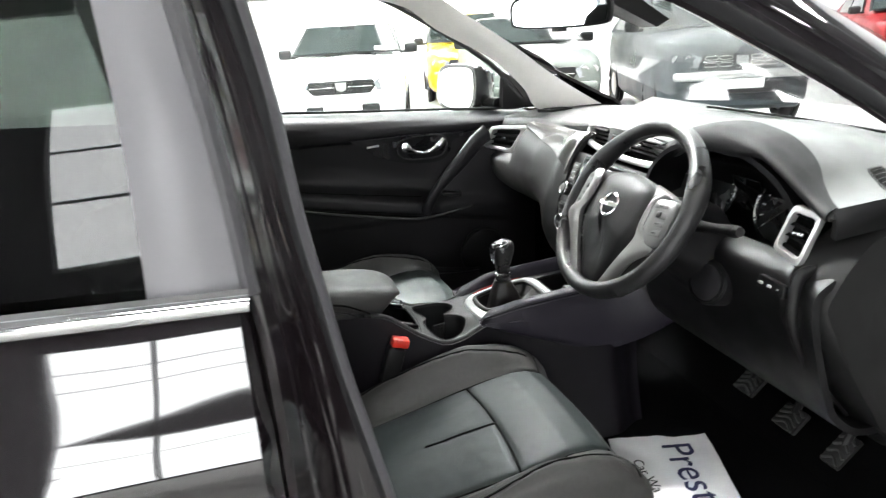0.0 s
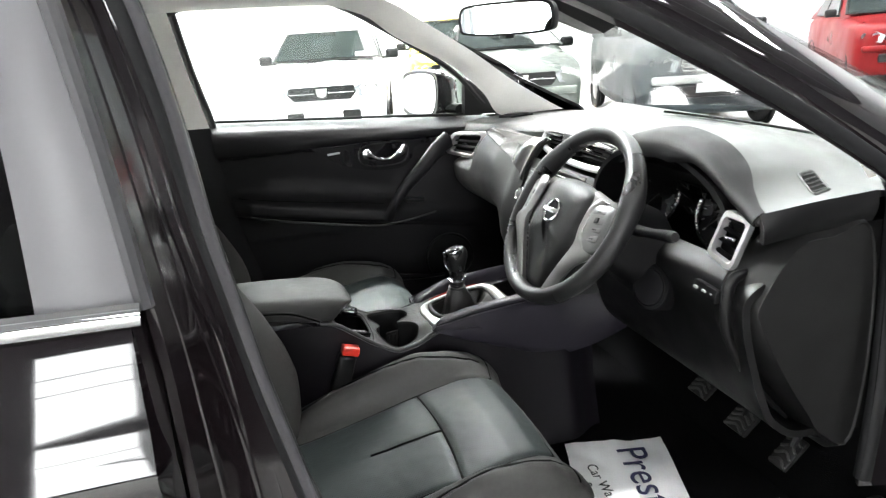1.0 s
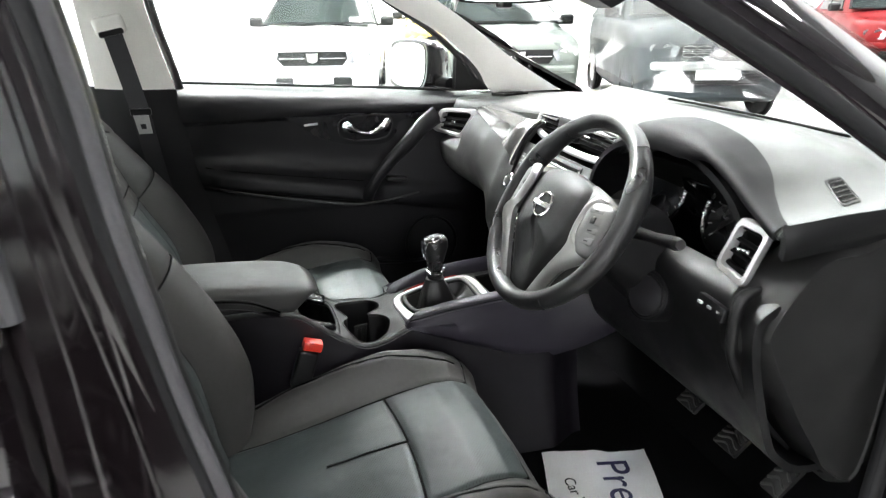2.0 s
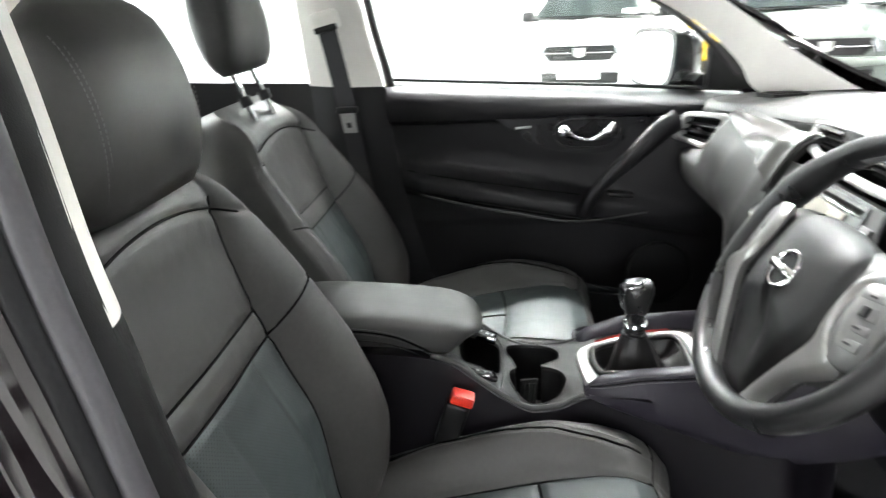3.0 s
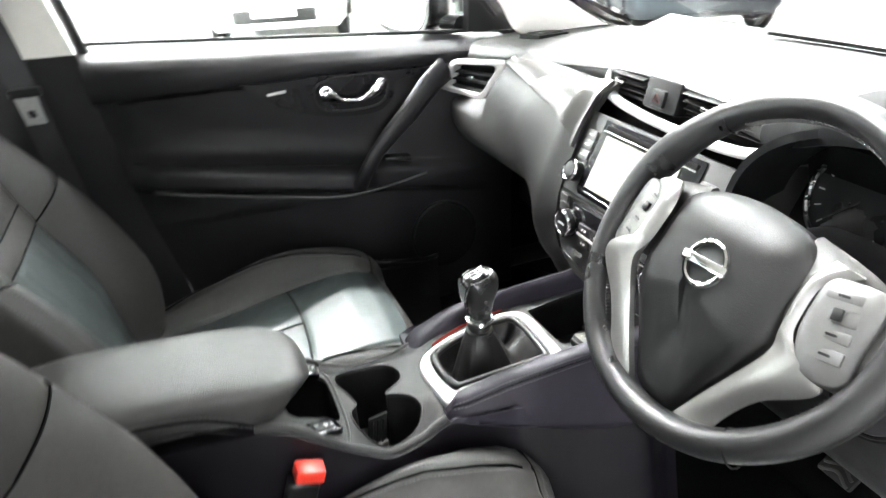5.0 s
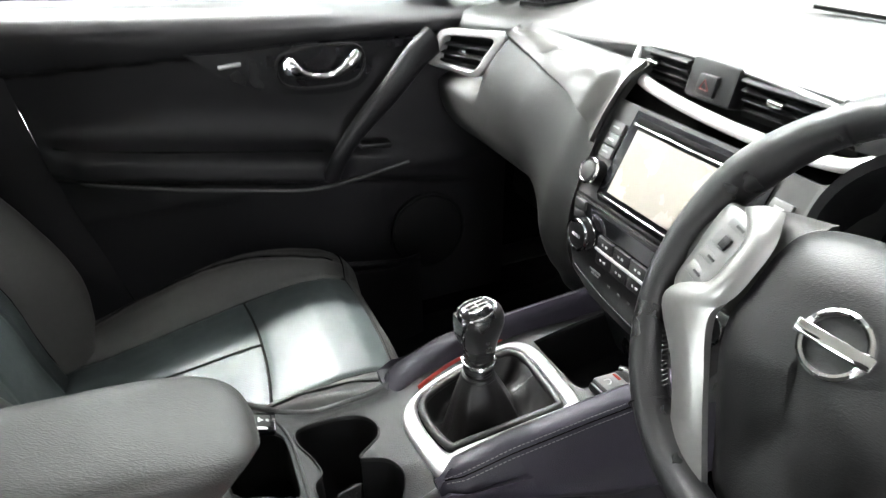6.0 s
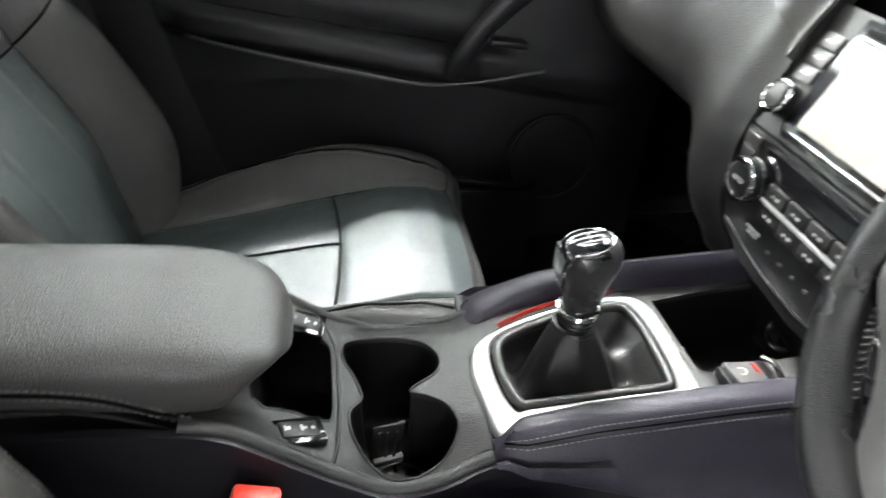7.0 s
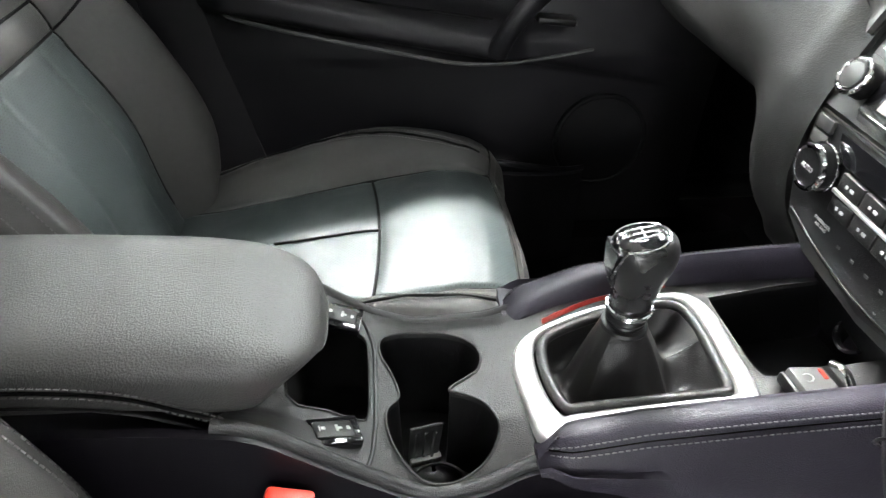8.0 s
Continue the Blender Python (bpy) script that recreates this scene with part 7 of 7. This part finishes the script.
    for txt, x, y in (("1", 0.0115, 0.007), ("3", 0.0115, 0.0), ("5", 0.0115, -0.007), ("2", -0.0125, 0.007), ("4", -0.0125, 0.0), ("6", -0.0125, -0.007)):
        text_on(cap, "gear_number", txt, 0.006, lie @ Matrix.Translation((x, y, -0.0004)) @ Matrix.Rotation(radians(-90), 4, "Z"), M_WHITEINK)
    for ob in (kn,):
        ob.matrix_local = Matrix.Translation((0.002, 0, 0.0705)) @ Matrix.Diagonal((0.92, 0.92, 0.93, 1)) @ Matrix.Translation((-0.002, 0, -0.0705))
    return g


# ---- belts, pedals, paper ----
def belt():
    t = thing("seat_belt", "black seat belt hanging on the pale pillar", "seat belt", at=(-0.43, 0.64, 1.25))
    o = V(-0.43, 0.64, 1.25)
    def web(pts, w=0.023, ax=(1, 0, 0)):
        bm = B()
        c = curve(pts, 8)
        a = Vector(ax)
        loft(bm, [[p + a * w - o, p + a * w + V(0, -0.0015, 0) - o, p - a * w + V(0, -0.0015, 0) - o, p - a * w - o] for p in c])
        return bm
    part("webbing", web([(-0.445, 0.632, 1.235), (-0.425, 0.622, 1.13), (-0.408, 0.612, 1.03)]), M_BELT, t)
    part("webbing", web([(-0.408, 0.612, 1.03), (-0.390, 0.618, 0.86), (-0.362, 0.622, 0.66), (-0.335, 0.625, 0.48)]), M_BELT, t)
    bm = B()
    box(bm, V(-0.450, 0.638, 1.255) - o, (0.075, 0.03, 0.05), 0.012, 3, m=pose(0, 0, 0, 0, -12, 0))
    sl = part("shoulder_guide", bm, M_CLOTH, t, "pale plastic belt guide")
    bm = B()
    box(bm, V(-0.447, 0.630, 1.238) - o, (0.060, 0.02, 0.016), 0.005, 2, m=pose(0, 0, 0, 0, -12, 0))
    part("guide_slot", bm, M_DARK, sl)
    bm = B()
    box(bm, V(-0.46, 0.648, 1.33) - o, (0.05, 0.016, 0.16), 0.006, 2, m=pose(0, 0, 0, 0, -8, 0))
    part("height_slider", bm, M_CLOTH, t)
    bm = B()
    box(bm, V(-0.408, 0.607, 1.040) - o, (0.052, 0.014, 0.018), 0.004, 2)
    tg = part("tongue", bm, M_DARK, t, "black belt tongue with a steel blade")
    bm = B()
    plate(bm, [V(-0.427, 0.602, 1.033) - o, V(-0.390, 0.602, 1.033) - o, V(-0.387, 0.602, 0.984) - o, V(-0.420, 0.602, 0.984) - o], 0.004, (0, -1, 0),
          [[V(-0.414, 0.602, 1.010) - o, V(-0.400, 0.602, 1.010) - o, V(-0.399, 0.602, 0.996) - o, V(-0.412, 0.602, 0.996) - o]])
    part("blade", bm, M_STEEL, tg)
    return t


def buckle():
    t = thing("belt_buckle", "seat belt buckle with a red release button", "belt buckle", at=(-0.095, -0.130, 0.618))
    m = pose(0, 0, 0, 0, 18, 0)
    bm = B()
    box(bm, V(-0.012, 0, 0.012), (0.040, 0.026, 0.085), 0.007, 3, m=m)
    part("housing", bm, M_DARK, t)
    bm = B()
    box(bm, V(0.008, -0.002, 0.062), (0.038, 0.026, 0.020), 0.004, 2, m=m)
    part("release_button", bm, M_RED, t, "red release button")
    bm = B()
    sweep(bm, [V(-0.020, 0, -0.03), V(-0.05, 0, -0.10), V(-0.07, 0.0, -0.17)], 0.014, 8, flat=0.5, up=(0, 1, 0))
    part("stalk", bm, M_DARK, t)


def pedals():
    for x, y, z, w, h, nm in ((0.745, -0.256, 0.454, 0.062, 0.058, "clutch_pedal"), (0.74, -0.390, 0.438, 0.064, 0.058, "brake_pedal"), (0.74, -0.522, 0.443, 0.045, 0.078, "throttle_pedal")):
        t = thing(nm, "black ribbed rubber foot pedal over the dark carpet", "pedal", "foot pedals", at=(x, y, z))
        tilt = pose(0, 0, 0, 0, 48, 0)
        bm = B()
        box(bm, V(0, 0, 0), (0.012, w, h), 0.004, 2, m=tilt)
        pad = part("pad", bm, M_RUBBER, t)
        for k in range(4):
            bm = B()
            zz = -h * 0.36 + h * 0.24 * k
            pts = [tilt @ V(-0.0075, w * 0.42 * s, zz + 0.006 * math.cos(s * 3)) for s in np.linspace(-1, 1, 9)]
            sweep(bm, pts, 0.0032, 6)
            part("tread", bm, M_TREAD, pad)
        bm = B()
        sweep(bm, [V(0.008, 0, 0.01), V(0.04, 0, 0.08), V(0.06, 0, 0.17)], 0.009, 8)
        part("arm", bm, M_DARK, t)


def paper():
    t = thing("paper_mat", "creased white paper foot mat printed in blue script", "paper mat", at=(0.50, -0.37, 0.318))
    c = [V(0.405, -0.176, 0), V(0.632, -0.246, 0), V(0.530, -0.530, 0), V(0.300, -0.470, 0)]
    o = V(0.50, -0.37, 0.0)
    def P(u, v):
        p = c[0].lerp(c[1], u).lerp(c[3].lerp(c[2], u), v) - o
        p.z = 0.008 + 0.007 * noise.noise(V(p.x * 7, p.y * 7, 2)) + 0.004 * noise.noise(V(p.x * 25, p.y * 25, 5)) + 0.05 * max(0, u - 0.82) ** 1.3 - 0.0 * v
        p.z += 0.004 * abs(math.sin(p.x * 18 + p.y * 9))
        return p
    bm = B()
    sheet(bm, P, 40, 40, 0.0008)
    sh = part("sheet", bm, M_PAPER, t, "creased white paper", 30)
    flat = lambda x, y, r: Matrix.Translation(V(x, y, 0.030)) @ Matrix.Rotation(radians(r), 4, "Z") @ Matrix.Shear("XZ", 4, (0.0, 0.0))
    slant = Matrix(((1, 0.25, 0, 0), (0, 1, 0, 0), (0, 0, 1, 0), (0, 0, 0, 1)))
    for k, (txt, size, x, y, r, m_) in enumerate((("Presti", 0.096, -0.004, -0.005, -97, M_BLUEINK), ("Car Wa", 0.034, -0.098, 0.025, -97, M_DARK), ("&", 0.036, -0.135, 0.020, -97, M_DARK))):
        q = Matrix.Translation(V(x, y, 0.030)) @ Matrix.Rotation(radians(r), 4, "Z") @ (slant if k == 0 else Matrix())
        text_on(sh, "printed_word", txt, size, q, m_)
    return t


dashboard()
steering_wheel()
console()
gear_lever()
belt()
buckle()
pedals()
paper()


# ---- cars parked across the hall ----
def parked_car(name, label, pos, yaw, paint, W=1.75, H=1.52, L=4.1, bonnet=0.95, rails=False, tall=0.0, bumper=None):
    t = thing(name, label, "car", "parked cars", at=(pos[0], pos[1], -0.1))
    t.rotation_euler = (0, 0, radians(yaw))
    hw = W / 2
    # local: the front looks to -y
    st = [(0.0, 0.80, 0.30, bonnet - 0.20), (0.05, 0.90, 0.26, bonnet - 0.10), (0.18, 0.97, 0.22, bonnet - 0.02), (0.5, 1.0, 0.20, bonnet + 0.03), (1.0, 1.0, 0.20, bonnet + 0.09), (1.4, 1.0, 0.20, bonnet + 0.10), (2.5, 1.0, 0.20, bonnet + 0.11), (3.6, 0.98, 0.22, bonnet + 0.12), (L - 0.1, 0.93, 0.28, bonnet + 0.05), (L, 0.85, 0.35, bonnet - 0.1)]
    bm = B()
    rows = []
    for y, w, zb, zt in st:
        w *= hw
        zm = zb + (zt - zb) * 0.55
        half = [(0.0, zb), (w * 0.86, zb), (w * 0.97, zb + 0.10), (w, zm), (w * 0.985, zt - 0.10), (w * 0.93, zt - 0.03), (w * 0.80, zt + 0.005), (w * 0.4, zt + 0.035), (0.0, zt + 0.045)]
        rows.append([V(a, y, b) for a, b in half] + [V(-a, y, b) for a, b in half[-2:0:-1]])
    loft(bm, rows)
    body = part("body", bm, paint, t, "", 45)
    # glasshouse
    zt = bonnet + 0.10
    gs = [(1.05, 0.84, zt - 0.02), (1.45, 0.80, zt + (H - zt) * 0.44), (1.85, 0.72, H - 0.03), (2.3, 0.70, H), (3.2, 0.69, H - 0.01), (3.6, 0.72, H - 0.08), (3.95, 0.80, zt + 0.02)]
    bm = B()
    rows = []
    for y, w, z in gs:
        wb = hw * 0.93
        wt = hw * w if z > zt + 0.05 else wb * 0.95
        rows.append([V(-wb, y, zt - 0.03), V(-wt - 0.01, y, z - 0.07), V(-wt * 0.92, y, z), V(-wt * 0.4, y, z + 0.02), V(wt * 0.4, y, z + 0.02), V(wt * 0.92, y, z), V(wt + 0.01, y, z - 0.07), V(wb, y, zt - 0.03)])
    loft(bm, rows)
    part("cabin", bm, paint, t, "", 45)
    # windscreen: black surround, dark glass
    def scr(u, v, k, d):
        y0, z0, y1, z1 = 1.10, zt + 0.02, 1.83, H - 0.05
        y, z = y0 + (y1 - y0) * v, z0 + (z1 - z0) * v
        w = (hw * 0.93 * (1 - v) + hw * 0.74 * v) * k
        return V(-w + 2 * w * u, y - d - 0.03 * math.sin(math.pi * u), z + d * 0.8)
    bm = B()
    sheet(bm, lambda u, v: scr(u, v, 1.0, 0.045), 12, 8, 0.01)
    part("screen_surround", bm, M_DARK, t)
    bm = B()
    sheet(bm, lambda u, v: scr(u, 0.04 + 0.92 * v, 0.95, 0.054), 12, 8, 0.004)
    ws = part("windscreen", bm, M_CARGLASS, t, "dark reflecting windscreen")
    bm = B()
    box(bm, scr(0.5, 0.88, 1, 0.06), (0.22, 0.02, 0.06), 0.01)
    part("cabin_mirror", bm, M_DARK, ws)
    bm = B()
    box(bm, scr(0.83, 0.10, 1, 0.062), (0.20, 0.004, 0.09), 0.0, m=pose(0, 0, 0, -45, 0, 0))
    part("price_card", bm, M_PAPER, ws)
    for s in (-1, 1):
        bm = B()
        plate(bm, [V(s * (hw * 0.915), 1.55, zt + 0.02), V(s * (hw * 0.79), 1.98, H - 0.09), V(s * hw * 0.78, 2.55, H - 0.08), V(s * hw * 0.915, 2.55, zt + 0.02)], 0.02, (s, 0, 0.2))
        part("side_window", bm, M_CARGLASS, t)
        bm = B()
        plate(bm, [V(s * hw * 0.915, 2.65, zt + 0.02), V(s * hw * 0.78, 2.65, H - 0.08), V(s * hw * 0.79, 3.2, H - 0.10), V(s * hw * 0.915, 3.4, zt + 0.02)], 0.02, (s, 0, 0.2))
        part("side_window", bm, M_CARGLASS, t)
        # door mirror
        bm = B()
        box(bm, V(s * (hw + 0.09), 1.42, zt + 0.08), (0.20, 0.11, 0.14), 0.04, 3)
        box(bm, V(s * (hw - 0.02), 1.44, zt + 0.03), (0.10, 0.06, 0.04), 0.01)
        part("door_mirror", bm, M_DARK, t)
        # headlamp
        bm = B()
        loft(bm, [[V(s * a * hw, y + dy, b) for a, b, y in ((0.50, bonnet - 0.19, 0.02), (0.56, bonnet - 0.30, 0.0), (0.86, bonnet - 0.28, 0.10), (0.95, bonnet - 0.14, 0.26), (0.90, bonnet - 0.09, 0.22), (0.66, bonnet - 0.12, 0.07))] for dy in (-0.035, 0.10)])
        hl = part("headlamp", bm, M_LAMP, t, "clear headlamp with bright reflectors")
        for k in (0.66, 0.82):
            bm = B()
            disc(bm, V(s * k * hw, 0.018 + 0.16 * (k - 0.6), bonnet - 0.20), (0, -1, 0), 0.05, 0.04, 20)
            part("reflector", bm, M_CHROME, hl)
        for y in (0.72, L - 0.75):
            bm = B()
            ring(bm, V(s * (hw - 0.10), y, 0.32), (1, 0, 0), 0.255, 0.075, 36, 12)
            wh = part("wheel", bm, M_RUBBER, t)
            bm = B()
            disc(bm, V(s * (hw - 0.09), y, 0.32), (1, 0, 0), 0.20, 0.12, 28, bevel=0.02)
            part("rim", bm, M_STEEL, wh)
            bm = B()
            ring(bm, V(s * (hw - 0.045), y, 0.34), (1, 0, 0), 0.36, 0.035, 36, 8)
            part("arch", bm, M_DARK, t)
        if rails:
            bm = B()
            sweep(bm, curve([(s * hw * 0.68, 1.9, H + 0.01), (s * hw * 0.68, 2.1, H + 0.07), (s * hw * 0.67, 3.2, H + 0.06), (s * hw * 0.68, 3.5, H - 0.02)], 6), 0.02, 8)
            part("roof_rail", bm, M_DARK, t)
    # grille with bars and a plain shield
    bm = B()
    plate(bm, [V(-0.50 * hw, -0.012, bonnet - 0.15), V(0.50 * hw, -0.012, bonnet - 0.15), V(0.53 * hw, -0.012, bonnet - 0.24), V(0.44 * hw, -0.012, bonnet - 0.33), V(-0.44 * hw, -0.012, bonnet - 0.33), V(-0.53 * hw, -0.012, bonnet - 0.24)], 0.05, (0, 1, 0))
    gr = part("grille", bm, M_DARK, t, "black grille with bright bars")
    for s in (-1, 1):
        bm = B()
        box(bm, V(s * 0.30 * hw, -0.020, bonnet - 0.235), (0.38 * hw, 0.02, 0.016), 0.004)
        part("grille_bar", bm, M_CHROME, gr)
        for zz in (bonnet - 0.195, bonnet - 0.275) if rails else ():
            for xx in (0.20, 0.38):
                bm = B()
                p = curve([V(s * xx * hw - 0.065, -0.022, zz - 0.018), V(s * xx * hw - 0.065, -0.022, zz + 0.018), V(s * xx * hw + 0.065, -0.022, zz + 0.018), V(s * xx * hw + 0.065, -0.022, zz - 0.018)], 2, True)
                sweep(bm, p, 0.006, 5, True)
                part("grille_frame", bm, M_STEEL, gr)
    bm = B()
    plate(bm, [V(-0.075, -0.034, bonnet - 0.175), V(0.075, -0.034, bonnet - 0.175), V(0.065, -0.034, bonnet - 0.27), V(0.0, -0.034, bonnet - 0.30), V(-0.065, -0.034, bonnet - 0.27)], 0.03, (0, 1, 0))
    part("badge", bm, M_CHROME, gr)
    bm = B()
    box(bm, V(0, 0.02, bonnet - 0.55), (1.15 * hw, 0.10, 0.14), 0.03)
    part("lower_intake", bm, M_DARK, t)
    bm = B()
    box(bm, V(0, 0.0, bonnet - 0.40), (1.9 * hw * 0.9, 0.12, 0.10), 0.04, 3)
    part("bumper", bm, bumper or paint, t)
    bm = B()
    box(bm, V(0, -0.068, bonnet - 0.50), (0.52, 0.012, 0.11), 0.004)
    part("number_plate", bm, M_PAPER, t, "plain white number plate")
    for s in (-1, 1):
        bm = B()
        sweep(bm, [V(s * 0.15 + 0.3, 1.06, zt + 0.025), V(s * 0.3 - 0.15, 1.08, zt + 0.05)], 0.012, 6)
        part("wiper", bm, M_DARK, t)
    return t


M_CARGLASS = mat("parked_car_glass", (0.020, 0.026, 0.025), 0.06, var=0.5, rvar=0.02, spots=3, spec=0.4)
M_LAMP = mat("lamp_glass", (0.20, 0.21, 0.22), 0.15, 0.3, var=0.45, spots=12)
P_WHITE = mat("white_car_paint", (0.80, 0.80, 0.79), 0.2, var=0.03, coat=0.8, spots=2)
P_YELLOW = mat("yellow_car_paint", (0.75, 0.50, 0.02), 0.25, var=0.05, coat=0.8, spots=2)
P_GREY = mat("grey_green_car_paint", (0.10, 0.115, 0.105), 0.35, 0.0, var=0.06, coat=0.0, spots=2, spec=0.12)
P_SLATE = mat("slate_car_paint", (0.020, 0.026, 0.029), 0.35, 0.0, var=0.06, coat=0.0, spots=2, spec=0.12)
P_RED = mat("red_car_paint", (0.11, 0.006, 0.007), 0.35, var=0.05, coat=0.0, spots=2, spec=0.12)

parked_car("parked_hatchback", "white hatchback parked nose-on across the hall", (0.93, 7.58), -14.6, P_WHITE)
parked_car("parked_van", "yellow car parked behind the white hatchback", (3.85, 10.5), -14, P_YELLOW, H=1.62)
parked_car("parked_saloon", "grey-green car parked beside the dark off-roader", (3.50, 6.74), -14, P_GREY, H=1.48)
parked_car("parked_off_roader", "dark slate off-roader with a silver bumper guard", (5.34, 5.19), -21, P_SLATE, W=1.82, H=1.64, bonnet=1.06, rails=True, bumper=M_SILVER)
parked_car("parked_off_roader", "red off-roader with roof rails parked by the shutter", (10.4, 6.6), -36, P_RED, W=1.82, H=1.64, bonnet=1.06, rails=True)
